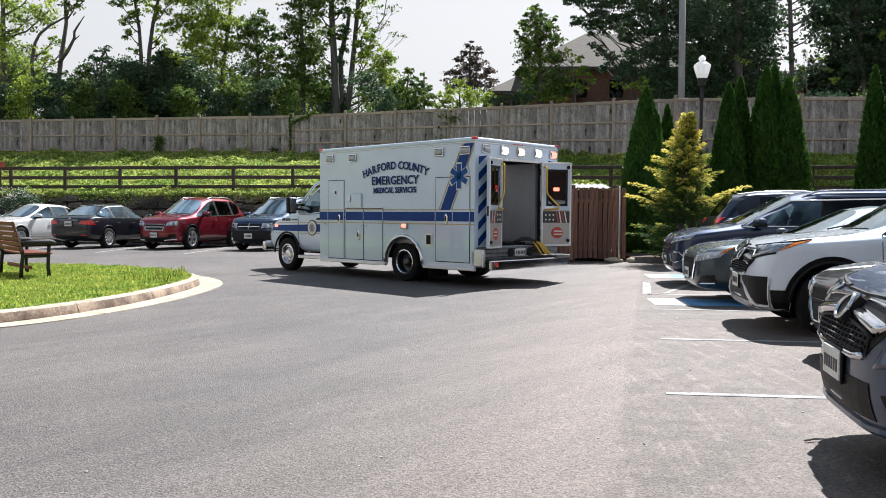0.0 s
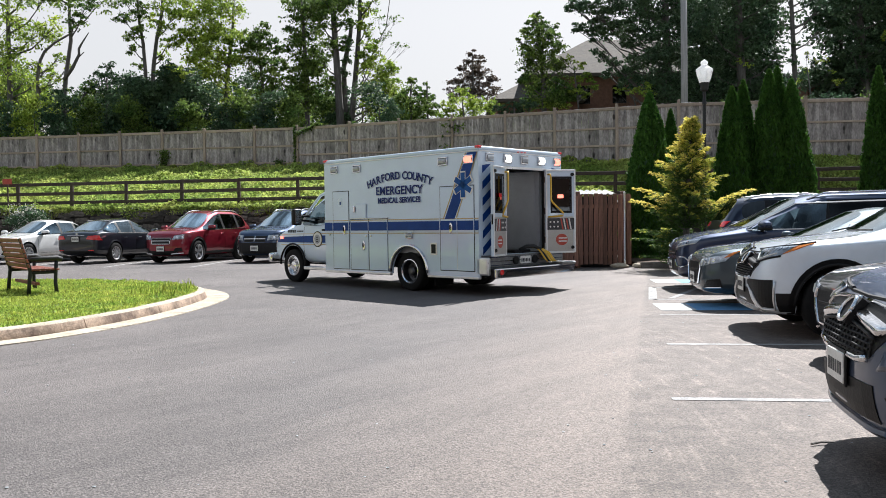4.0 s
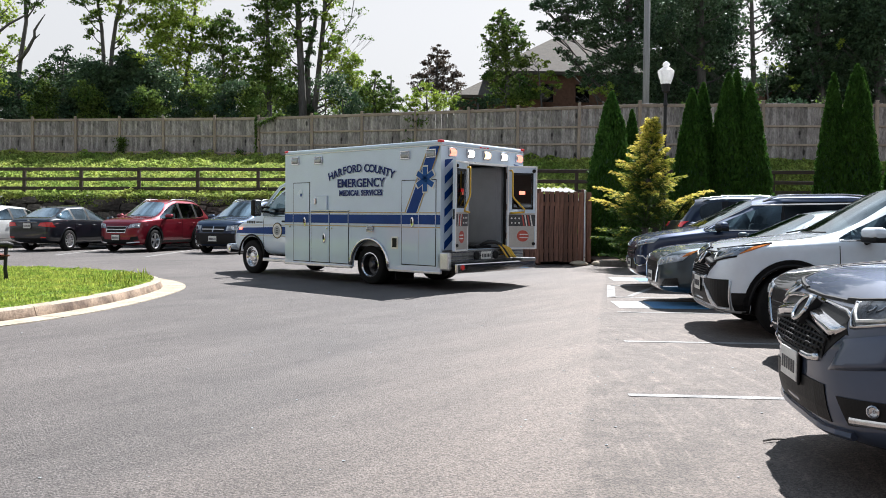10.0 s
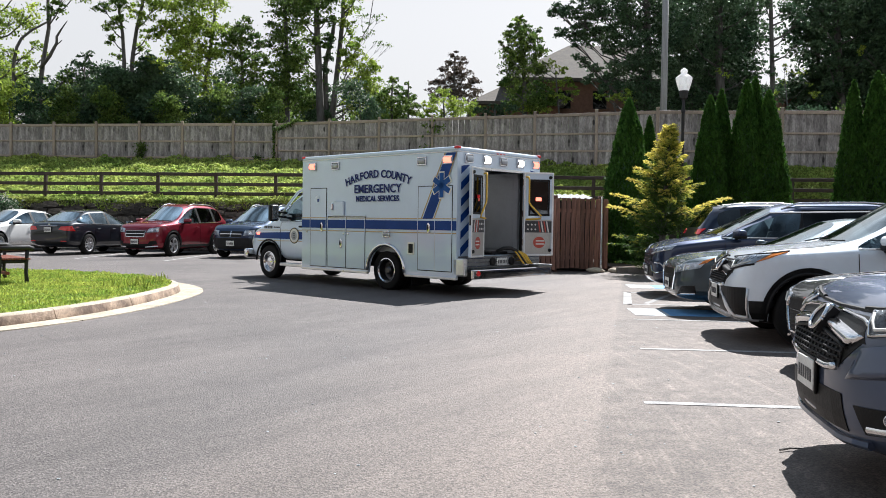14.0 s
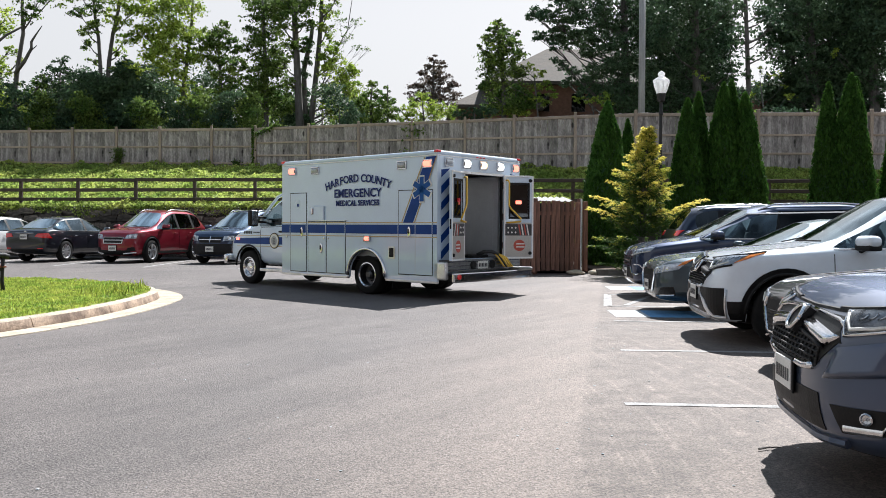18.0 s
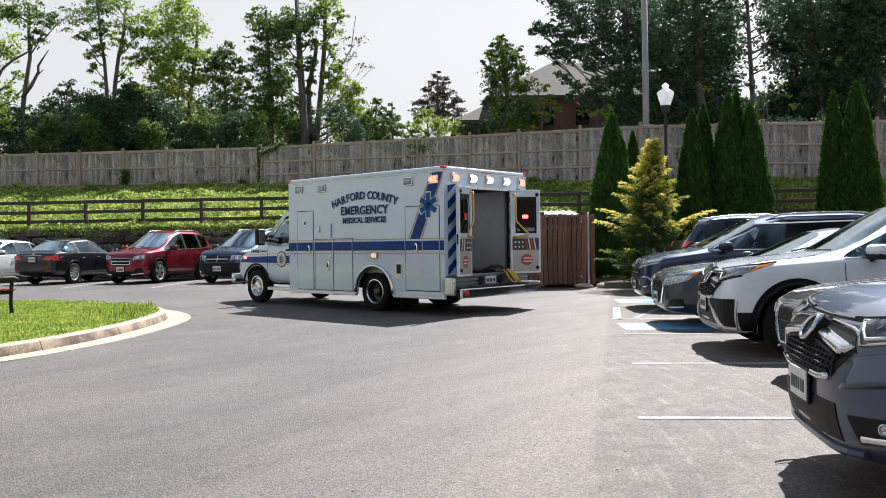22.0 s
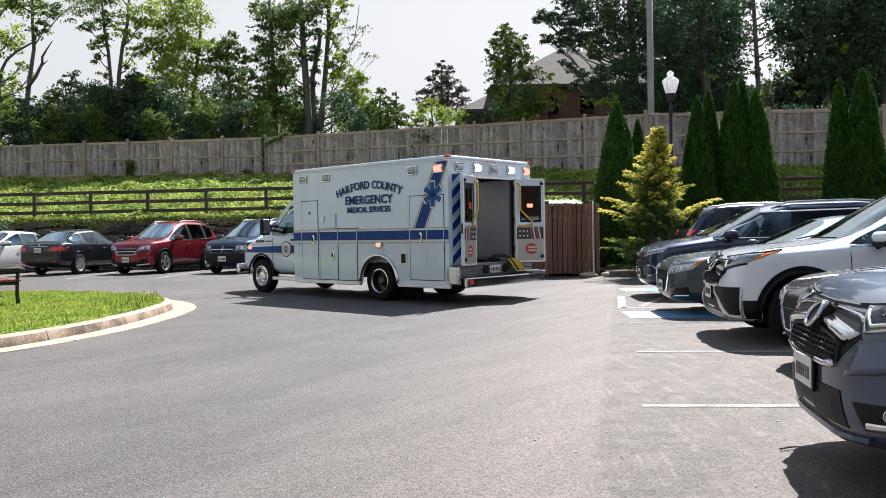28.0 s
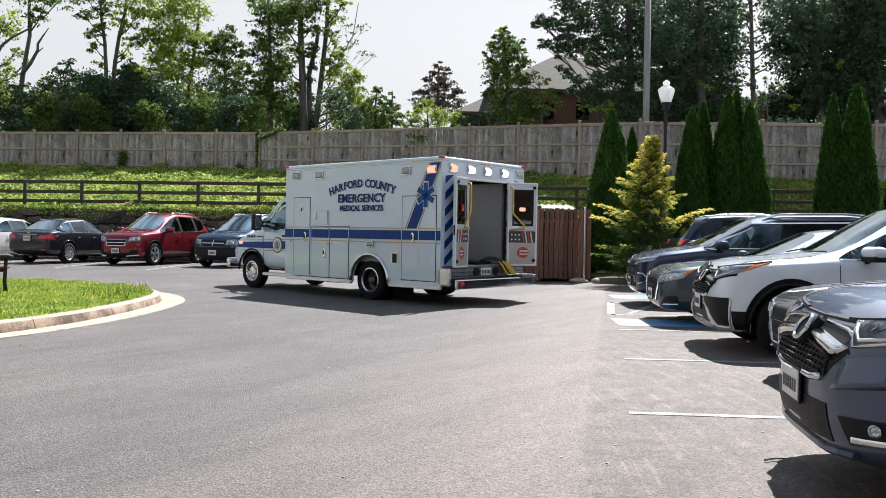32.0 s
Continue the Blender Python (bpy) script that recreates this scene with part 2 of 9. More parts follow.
    pat.inputs["From Min"].default_value, pat.inputs["From Max"].default_value, pat.inputs["To Min"].default_value, pat.inputs["To Max"].default_value = 0.42, 0.58, 0.0, 0.32
    l.new(rk.outputs["Fac"], pat.inputs[0])
    scuff = n.new("ShaderNodeMath")
    scuff.operation = "MULTIPLY_ADD"
    scuff.inputs[2].default_value = 1.0
    inst = n.new("ShaderNodeMath")
    inst.operation = "MULTIPLY"
    l.new(wr.outputs[0], inst.inputs[0]), l.new(st.outputs[0], inst.inputs[1])
    l.new(inst.outputs[0], scuff.inputs[0]), l.new(pat.outputs[0], scuff.inputs[1])
    for fac in (r.outputs[0], scr.outputs[0], vr.outputs[0], stall.outputs[0], scuff.outputs[0]):
        mx = n.new("ShaderNodeMix")
        mx.data_type, mx.blend_type = "RGBA", "MULTIPLY"
        mx.inputs[0].default_value = 1.0
        l.new(col, mx.inputs[6]), l.new(fac, mx.inputs[7])
        col = mx.outputs[2]
    l.new(col, b.inputs["Base Color"])
    b.inputs["Specular IOR Level"].default_value = 0.45
    return m


ASPHALT = asphalt()
LITTER = surf("leaf_litter", (0.05, 0.04, 0.025), (0.045, 0.055, 0.02), 1.5, 0.95, bump=0.6, fine=12)
EARTH = surf("earth", (0.07, 0.05, 0.03), (0.05, 0.07, 0.02), 2, 0.95, bump=0.5, fine=20)
MULCH = surf("mulch", (0.05, 0.03, 0.02), (0.09, 0.055, 0.035), 6, 0.95, bump=0.8, fine=45)
GRASS = surf("grass", (0.13, 0.20, 0.03), (0.22, 0.29, 0.05), 2.5, 0.85, bump=0.4, fine=40, speck=0.15)
BLADE = surf("grass_blade", (0.19, 0.30, 0.05), (0.44, 0.47, 0.10), 3, 0.6, island=0.55, leafy=0.5)
IVY = surf("ivy", (0.25, 0.36, 0.085), (0.47, 0.51, 0.15), 0.6, 0.6, island=0.5, leafy=0.5)
LEAF = surf("leaf", (0.052, 0.115, 0.03), (0.18, 0.245, 0.055), 0.9, 0.5, island=0.6, leafy=0.45)
LEAF_BRIGHT = surf("leaf_bright", (0.14, 0.235, 0.04), (0.37, 0.45, 0.075), 0.9, 0.5, island=0.6, leafy=0.5)
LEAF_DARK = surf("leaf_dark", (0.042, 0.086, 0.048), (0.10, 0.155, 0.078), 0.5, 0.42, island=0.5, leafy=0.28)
LEAF_RED = surf("leaf_red", (0.085, 0.062, 0.06), (0.14, 0.11, 0.08), 0.5, 0.5, island=0.4, leafy=0.28)
ARBOR = surf("arborvitae_leaf", (0.03, 0.085, 0.015), (0.06, 0.14, 0.022), 1.5, 0.6, island=0.4, leafy=0.35)
GOLD = surf("cedar_gold", (0.62, 0.55, 0.10), (0.84, 0.74, 0.20), 1.2, 0.55, island=0.25, leafy=0.5)
GOLD_MID = surf("cedar_yellow_green", (0.30, 0.34, 0.05), (0.48, 0.48, 0.09), 1.2, 0.55, island=0.3, leafy=0.5)
GOLD_DARK = surf("cedar_green", (0.05, 0.10, 0.028), (0.125, 0.19, 0.045), 1.2, 0.55, island=0.35, leafy=0.4)
BARK = surf("bark", (0.06, 0.055, 0.05), (0.135, 0.128, 0.12), 3, 0.9, bump=0.8, fine=25, stretch=(3, 3, 0.4))
POLE_WOOD = surf("pole_wood", (0.27, 0.27, 0.275), (0.37, 0.37, 0.375), 3, 0.85, bump=0.3, fine=30, stretch=(6, 6, 0.3))
FENCE_WOOD = surf("weathered_fence", (0.185, 0.166, 0.162), (0.40, 0.37, 0.36), 1.6, 0.85, bump=0.3, fine=7, island=0.32, stretch=(3, 3, 1.0), speck=0.18)
kn, kl = FENCE_WOOD.node_tree.nodes, FENCE_WOOD.node_tree.links
kb = kn["Principled BSDF"]
kvo, kra, kmx = kn.new("ShaderNodeTexVoronoi"), kn.new("ShaderNodeMapRange"), kn.new("ShaderNodeMix")  # dark knots and splits
kmp = kn.new("ShaderNodeMapping")
kmp.inputs["Scale"].default_value = (2.6, 2.6, 1.1)
kl.new(kn["Texture Coordinate"].outputs["Object"], kmp.inputs[0]), kl.new(kmp.outputs[0], kvo.inputs["Vector"])
kvo.inputs["Scale"].default_value = 1.0
kra.inputs["From Min"].default_value, kra.inputs["From Max"].default_value, kra.inputs["To Min"].default_value, kra.inputs["To Max"].default_value = 0.10, 0.19, 0.16, 1.0
kl.new(kvo.outputs["Distance"], kra.inputs[0])
kmx.data_type, kmx.blend_type = "RGBA", "MULTIPLY"
kmx.inputs[0].default_value = 1.0
kl.new(kb.inputs["Base Color"].links[0].from_socket, kmx.inputs[6]), kl.new(kra.outputs[0], kmx.inputs[7]), kl.new(kmx.outputs[2], kb.inputs["Base Color"])
FENCE_POST = surf("fence_post_wood", (0.31, 0.25, 0.205), (0.43, 0.35, 0.285), 3, 0.85, bump=0.2, fine=30, objrand=0.15)
RAIL_WOOD = surf("rail_wood", (0.035, 0.024, 0.018), (0.065, 0.046, 0.034), 4, 0.75, bump=0.3, fine=30, objrand=0.15)
GATE_WOOD = surf("gate_wood", (0.085, 0.038, 0.026), (0.24, 0.115, 0.078), 3, 0.75, bump=0.3, fine=30, objrand=0.4, stretch=(5, 5, 0.5))
STONE = surf("wall_stone", (0.035, 0.032, 0.028), (0.12, 0.105, 0.09), 3, 0.9, bump=0.8, fine=18, objrand=0.55)
MORTAR = surf("wall_core", (0.02, 0.018, 0.016), (0.04, 0.035, 0.03), 3, 0.95, bump=0.4)
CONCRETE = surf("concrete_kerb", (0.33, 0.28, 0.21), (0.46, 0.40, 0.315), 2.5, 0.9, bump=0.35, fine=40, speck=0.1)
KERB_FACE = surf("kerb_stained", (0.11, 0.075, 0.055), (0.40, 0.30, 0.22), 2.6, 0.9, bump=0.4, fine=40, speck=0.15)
LINE = surf("line_paint", (0.20, 0.195, 0.19), (0.40, 0.39, 0.38), 5, 0.85, bump=0.2, fine=70, speck=0.3)
# near white for the blue bands' sunlit ends, and for pale grit
BAND_LIT_GRIT = surf("band_lit_grit", (0.36, 0.39, 0.41), (0.50, 0.53, 0.54), 5, 0.8, bump=0.2, fine=70, speck=0.15)
NAVY = surf("letter_navy", (0.006, 0.018, 0.115), (0.009, 0.024, 0.14), 4, 0.45)
BLUE_PAINT = surf("blue_paint", (0.09, 0.27, 0.50), (0.14, 0.34, 0.58), 5, 0.7, bump=0.2, fine=70, speck=0.1)
WHITE_METAL = surf("white_enamel", (0.80, 0.80, 0.79), (0.77, 0.77, 0.76), 2, 0.28, coat=0.4, rvar=0.04)
AMB_WHITE = surf("ambulance_white", (0.60, 0.71, 0.83), (0.56, 0.66, 0.775), 1.5, 0.38, coat=1.0, rvar=0.05, coat_ior=1.7, speck=-0.07)
AMB_BLUE = surf("ambulance_blue", (0.004, 0.040, 0.20), (0.007, 0.050, 0.24), 3, 0.4)
STAR_BLUE = surf("star_blue", (0.008, 0.075, 0.27), (0.012, 0.09, 0.31), 3, 0.4)
AMB_GOLD = surf("gold_line", (0.45, 0.30, 0.10), (0.5, 0.35, 0.13), 5, 0.35)
CHROME = surf("chrome", (0.75, 0.75, 0.76), (0.65, 0.65, 0.66), 6, 0.12, metal=1.0, rvar=0.05)
ALLOY = surf("alloy", (0.74, 0.74, 0.75), (0.62, 0.62, 0.63), 6, 0.3, metal=0.85)
TREAD = surf("tread_plate", (0.24, 0.24, 0.24), (0.16, 0.16, 0.16), 9, 0.45, metal=0.9, bump=0.6, fine=90)
BLACK = surf("black_plastic", (0.006, 0.006, 0.0065), (0.011, 0.011, 0.0115), 8, 0.5, bump=0.1)
RUBBER = surf("rubber", (0.008, 0.008, 0.008), (0.014, 0.0135, 0.013), 9, 0.85, bump=0.2)
DARK_TRIM = surf("dark_trim", (0.011, 0.011, 0.012), (0.018, 0.018, 0.019), 6, 0.6, bump=0.15)
for dull in (BLACK, RUBBER, DARK_TRIM, AMB_BLUE, NAVY, STAR_BLUE):
    dull.node_tree.nodes["Principled BSDF"].inputs["Specular IOR Level"].default_value = 0.22
CABIN = surf("cabin_fabric", (0.10, 0.10, 0.105), (0.16, 0.157, 0.152), 9, 0.9, bump=0.3)
CABIN_GREY = surf("cabin_grey", (0.38, 0.395, 0.42), (0.33, 0.345, 0.365), 4, 0.5)
IRON = surf("black_iron", (0.006, 0.006, 0.0065), (0.01, 0.01, 0.011), 6, 0.62, bump=0.15)
YELLOW = surf("yellow_paint", (0.75, 0.47, 0.03), (0.68, 0.41, 0.03), 6, 0.35, coat=0.2)
SLAT = surf("bench_slat", (0.13, 0.03, 0.016), (0.24, 0.062, 0.032), 5, 0.6, bump=0.25, fine=35, stretch=(0.6, 5, 5), objrand=0.15)
RED_LENS = surf("red_lens", (0.68, 0.02, 0.02), (0.55, 0.015, 0.015), 8, 0.15, coat=0.6)
ORANGE_LENS = surf("amber_lens", (0.85, 0.28, 0.04), (0.75, 0.22, 0.03), 8, 0.15, coat=0.6)
LAMP_RED_ON = surf("red_lamp_lit", (0.9, 0.2, 0.15), None, 8, 0.3, emit=(1.0, 0.20, 0.13), power=1.3)
LAMP_WHITE_ON = surf("white_lamp_lit", (0.9, 0.9, 0.9), None, 8, 0.3, emit=(1.0, 0.97, 0.92), power=2.5)
LAMP_AMBER_ON = surf("amber_lamp_lit", (0.9, 0.6, 0.3), None, 8, 0.3, emit=(1.0, 0.62, 0.3), power=1.6)
LAMP_OFF = surf("lamp_lens_unlit", (0.45, 0.46, 0.48), (0.32, 0.33, 0.35), 14, 0.15, coat=0.5)
REFLECTOR = surf("lamp_reflector", (0.7, 0.71, 0.73), (0.35, 0.36, 0.38), 14, 0.15, metal=0.9)
PANE = glass("car_glass", (0.30, 0.42, 0.48), clear=0.96, ior=2.1, sheen=(0.72, 0.84, 0.9))
PANE_DARK = glass("privacy_glass", (0.05, 0.055, 0.06), clear=0.85, ior=1.5)
LENS = glass("clear_lens", (0.92, 0.94, 0.96), clear=0.96, ior=1.32)
GLOBE = surf("lamp_globe", (0.93, 0.93, 0.93), (0.88, 0.88, 0.88), 3, 0.25, leafy=0.65)
ROOFING = surf("roof_shingle", (0.066, 0.055, 0.044), (0.10, 0.085, 0.069), 2, 0.9, bump=0.4, fine=12, speck=0.1)
BRICK = surf("house_brick", (0.16, 0.08, 0.055), (0.24, 0.125, 0.085), 5, 0.9, bump=0.3, fine=20, objrand=0.15)
PLATE = surf("plate_white", (0.75, 0.74, 0.70), (0.66, 0.66, 0.62), 8, 0.4)
INK = surf("ink", (0.03, 0.03, 0.035), (0.05, 0.05, 0.055), 8, 0.5)
SIGN_RED = surf("sign_red", (0.4, 0.05, 0.03), (0.46, 0.08, 0.05), 5, 0.5)


def paint(name, c, metal=0.35, rough=0.45):
    """Clear-coated car paint."""
    m = surf(name, c, tuple(v * 0.9 for v in c), 3, rough, metal=metal, coat=1.0, rvar=0.02, speck=-0.1)
    m.node_tree.nodes["Principled BSDF"].inputs["Specular IOR Level"].default_value = 0.3
    return m


# ---- mesh helpers ----
def thing(name, label, category, group="", kind="", at=None):
    ob = new(name)
    ob.empty_display_size = 0.2
    if at is not None:
        ob.matrix_world = at
    return tagged(ob, label, category, group, kind)


def to_mesh(name, bm, mat, smooth=False):
    me = bpy.data.meshes.new(name)
    bm.normal_update()
    bm.to_mesh(me)
    bm.free()
    for m in mat if isinstance(mat, (list, tuple)) else [mat]:
        me.materials.append(m)
    if smooth:
        me.shade_smooth() if smooth is True else me.set_sharp_from_angle(angle=radians(smooth))
        if smooth is not True:
            me.polygons.foreach_set("use_smooth", [True] * len(me.polygons))
    return me


def part(name, bm, mat, parent=None, label="", smooth=False, at=None, kind=""):
    """Links a bmesh, or a mesh that is shared, as ONE object under its thing or part."""
    me = bm if isinstance(bm, bpy.types.Mesh) else to_mesh(name, bm, mat, smooth)
    ob = new(name, me)
    ob.parent = parent
    if at is not None:
        ob.matrix_basis = at
    return tagged(ob, label, kind=kind)


def box(bm, c, s, rot=None, bev=0.0, seg=1):
    m = Matrix.Translation(c) @ (rot or Matrix()) @ Matrix.Diagonal((*s, 1))
    v = bmesh.ops.create_cube(bm, size=1, matrix=m)["verts"]
    if bev:
        es = list({e for x in v for e in x.link_edges})
        bmesh.ops.bevel(bm, geom=es, offset=bev, segments=seg, affect="EDGES", profile=0.5)
    return bm


def box_bm(c, s, rot=None, bev=0.0, seg=1):
    return box(bmesh.new(), c, s, rot, bev, seg)


def cyl(bm, p, q, r0, r1=None, seg=12, caps=True):
    p, q = Vector(p), Vector(q)
    d = q - p
    m = Matrix.Translation((p + q) / 2) @ d.to_track_quat("Z", "Y").to_matrix().to_4x4()
    bmesh.ops.create_cone(bm, cap_ends=caps, segments=seg, radius1=r0, radius2=r0 if r1 is None else r1, depth=d.length, matrix=m)
    return bm


def cyl_bm(p, q, r0, r1=None, seg=12):
    return cyl(bmesh.new(), p, q, r0, r1, seg)


def tube(bm, pts, r, seg=8, ends=True):
    """A round bar along points."""
    pts = [Vector(p) for p in pts]
    rad = r if isinstance(r, (list, tuple)) else [r] * len(pts)
    rings = []
    side = None
    for i, p in enumerate(pts):
        d = (pts[min(i + 1, len(pts) - 1)] - pts[max(i - 1, 0)]).normalized()
        if side is None:
            side = d.orthogonal().normalized()
        side = (side - d * side.dot(d)).normalized()
        up = d.cross(side)
        rings.append([bm.verts.new(p + (side * math.cos(a) + up * math.sin(a)) * rad[i]) for a in [2 * math.pi * k / seg for k in range(seg)]])
    for a, b in zip(rings, rings[1:]):
        for k in range(seg):
            bm.faces.new((a[k], a[(k + 1) % seg], b[(k + 1) % seg], b[k]))
    if ends:
        bm.faces.new(list(reversed(rings[0]))), bm.faces.new(rings[-1])
    return bm


def lathe(bm, prof, seg=24, axis="z", at=(0, 0, 0)):
    """Turns a profile of (radius, height) round an axis."""
    at = Vector(at)
    rings = []
    for r, h in prof:
        ring = []
        for k in range(seg):
            a = 2 * math.pi * k / seg
            u, v = r * math.cos(a), r * math.sin(a)
            ring.append(bm.verts.new(at + Vector((u, v, h) if axis == "z" else (u, h, v))))
        rings.append(ring)
    for a, b in zip(rings, rings[1:]):
        for k in range(seg):
            bm.faces.new((a[k], a[(k + 1) % seg], b[(k + 1) % seg], b[k]))
    bmesh.ops.remove_doubles(bm, verts=bm.verts, dist=1e-5)
    bmesh.ops.recalc_face_normals(bm, faces=bm.faces)
    return bm


def prism(bm, pts, z0, z1):
    """An upright block over a flat outline."""
    a = [bm.verts.new((x, y, z0)) for x, y in pts]
    b = [bm.verts.new((x, y, z1)) for x, y in pts]
    n = len(pts)
    bm.faces.new(list(reversed(a))), bm.faces.new(b)
    for i in range(n):
        bm.faces.new((a[i], a[(i + 1) % n], b[(i + 1) % n], b[i]))
    bmesh.ops.recalc_face_normals(bm, faces=bm.faces)
    return bm


def slab(bm, outline, base, u, v, w, depth):
    """A flat plate: an outline in the plane of u and v, thick along w."""
    base, u, v, w = Vector(base), Vector(u), Vector(v), Vector(w)
    a = [bm.verts.new(base + u * p + v * q) for p, q in outline]
    b = [bm.verts.new(base + u * p + v * q + w * depth) for p, q in outline]
    n = len(a)
    bm.faces.new(list(reversed(a))), bm.faces.new(b)
    for i in range(n):
        bm.faces.new((a[i], a[(i + 1) % n], b[(i + 1) % n], b[i]))
    bmesh.ops.recalc_face_normals(bm, faces=bm.faces)
    return bm


def leaf_mesh(name, centres, sizes, mat, seed=0, flat=0.0, droop=None, aspect=0.55):
    """Many small folded leaves as one mesh."""
    rng = np.random.default_rng(seed)
    c = np.asarray(centres, float)
    n = len(c)
    d = rng.normal(size=(n, 3))
    if droop is not None:
        d = d * 0.55 + np.asarray(droop)
    d /= np.linalg.norm(d, axis=1)[:, None]
    nn = rng.normal(size=(n, 3))
    nn[:, 2] += flat
    s = np.cross(d, nn)
    s /= np.linalg.norm(s, axis=1)[:, None] + 1e-9
    up = np.cross(s, d)
    z = np.asarray(sizes, float).reshape(-1, 1) * np.ones((n, 1))
    v = np.stack([c - d * z * 0.5, c + s * z * aspect * 0.5 - up * z * 0.08, c + d * z * 0.5, c - s * z * aspect * 0.5 - up * z * 0.08], 1).reshape(-1, 3)
    me = bpy.data.meshes.new(name)
    me.vertices.add(4 * n), me.loops.add(6 * n), me.polygons.add(2 * n)
    me.vertices.foreach_set("co", v.ravel())
    base = np.arange(n)[:, None] * 4
    idx = (base + np.array([[0, 1, 2, 0, 2, 3]])).ravel()
    me.loops.foreach_set("vertex_index", idx)
    me.polygons.foreach_set("loop_start", np.arange(2 * n) * 3)
    me.polygons.foreach_set("loop_total", np.full(2 * n, 3))
    me.update(calc_edges=True)
    me.materials.append(mat)
    return me

# ---- the large structure ----
def lerp_line(pts, x):
    for (x0, *a), (x1, *b) in zip(pts, pts[1:]):
        if x <= x1 or (x1, *b) == pts[-1]:
            t = (x - x0) / (x1 - x0)
            return [p + (q - p) * t for p, q in zip(a, b)]


# x, y, ground height, top height of the tall fence; x, y of the low rail fence
FENCE = [(-52.0, 46.5, 4.5, 6.3), (-24.2, 44.0, 4.48, 6.27), (-8.05, 42.0, 4.36, 6.33), (9.74, 36.0, 3.92, 6.42), (17.5, 35.2, 3.89, 6.41), (46.0, 33.0, 3.9, 6.4)]
RAIL = [(-45.0, 39.6), (-19.5, 36.5), (-6.5, 34.5), (6.9, 33.5), (46.0, 30.5)]


def wall_y(x):
    return lerp_line(RAIL, x)[0] - 0.55


def bank(x, y):
    yr, (yf, zf, _) = lerp_line(RAIL, x)[0], lerp_line(FENCE, x)
    t = (y - yr + 0.3) / (yf - yr + 0.3)
    t = min(max(t, 0.0), 1.0)
    z = 2.12 + (zf - 2.12) * (t * 0.75 + 0.25 * t * t * (3 - 2 * t))
    return z + 0.10 * noise.noise((x * 0.35, y * 0.35, 1)) * (0.4 + t) + max(0, y - yf) * 0.012


def grid_sheet(name, xs, ys, height, mat):
    bm = bmesh.new()
    rows = [[bm.verts.new((x, y, height(x, y))) for x in xs] for y in ys]
    for a, b in zip(rows, rows[1:]):
        for i in range(len(xs) - 1):
            bm.faces.new((a[i], a[i + 1], b[i + 1], b[i]))
    return part(name, bm, mat, smooth=True)


def ground_height(x, y):
    return -0.06


tagged(grid_sheet("ground", [-2500, -200, -60, 60, 200, 2500], [-2500, -200, -30, 60, 250, 2500], ground_height, EARTH), "bare earth ground under and round the lot", "ground", kind="structure")
lot = bmesh.new()
prism(lot, [(-46, -24), (44, -24), (44, 31), (46, 33), (6.9, 34), (-6.5, 35), (-19.5, 37), (-46, 40)], -0.25, 0.0)
tagged(part("parking_lot", lot, ASPHALT), "sun-bleached grey asphalt parking lot with tyre marks", "asphalt", kind="structure")

xs = [-52 + 0.8 * i for i in range(123)]


def bank_rows(k0, k1):
    bm, rows = bmesh.new(), []
    for k in range(k0, k1):
        row = []
        for x in xs:
            yr, (yf, zf, _) = lerp_line(RAIL, x)[0], lerp_line(FENCE, x)
            y = yr - 0.3 + (yf + 0.5 - yr + 0.3) * k / 13 if k <= 13 else yf + 0.5 + (k - 13) ** 2 * 3.2
            row.append(bm.verts.new((x, y, bank(x, y))))
        rows.append(row)
    for a, b in zip(rows, rows[1:]):
        for i in range(len(xs) - 1):
            bm.faces.new((a[i], a[i + 1], b[i + 1], b[i]))
    return bm


tagged(part("woodland_floor", bank_rows(13, 20), LITTER, smooth=True), "dark leaf-littered woodland floor behind the fence", "ground", kind="structure")
bm = bank_rows(0, 14)
tagged(part("grass_bank", bm, GRASS, smooth=True), "grassy bank rising from the stone wall to the fence", "bank", kind="structure")

# kerbed island with lawn
ISLE = [(-30, 3.0), (-12, 5.4), (-8.0, 7.1), (-5.9, 8.55), (-4.95, 9.6), (-4.45, 11.0), (-4.25, 12.5), (-4.25, 13.9), (-4.4, 14.9), (-4.85, 15.9), (-5.7, 16.9), (-7.0, 17.7), (-9.0, 18.3), (-14, 18.9), (-30, 19.6)]


def smooth_line(pts, n=6):
    out = []
    for i in range(len(pts) - 1):
        p0, p1, p2, p3 = [Vector(pts[min(max(i + k, 0), len(pts) - 1)]) for k in (-1, 0, 1, 2)]
        for k in range(n):
            t = k / n
            out.append(0.5 * ((2 * p1) + (p2 - p0) * t + (2 * p0 - 5 * p1 + 4 * p2 - p3) * t * t + (3 * p1 - p0 - 3 * p2 + p3) * t ** 3))
    return out + [Vector(pts[-1])]


def offset_line(line, d):
    out = []
    for i, p in enumerate(line):
        t = (line[min(i + 1, len(line) - 1)] - line[max(i - 1, 0)]).normalized()
        out.append(p + Vector((t.y, -t.x)) * d)
    return out


isle = smooth_line(ISLE)


def strip(bm, line, prof, tops=False):
    """Sweeps a profile of (offset outward, height) along a line."""
    rings = [[bm.verts.new((*p, z)) for p in offset_line(line, o)] for o, z in prof]
    for a, b in zip(rings, rings[1:]):
        for i in range(len(line) - 1):
            bm.faces.new((a[i], a[i + 1], b[i + 1], b[i]))
    for i in (0, -1):
        bm.faces.new([r[i] for r in rings] if i == 0 else [r[i] for r in reversed(rings)])
    bmesh.ops.recalc_face_normals(bm, faces=bm.faces)
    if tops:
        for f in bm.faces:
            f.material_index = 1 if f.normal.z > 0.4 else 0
    return bm


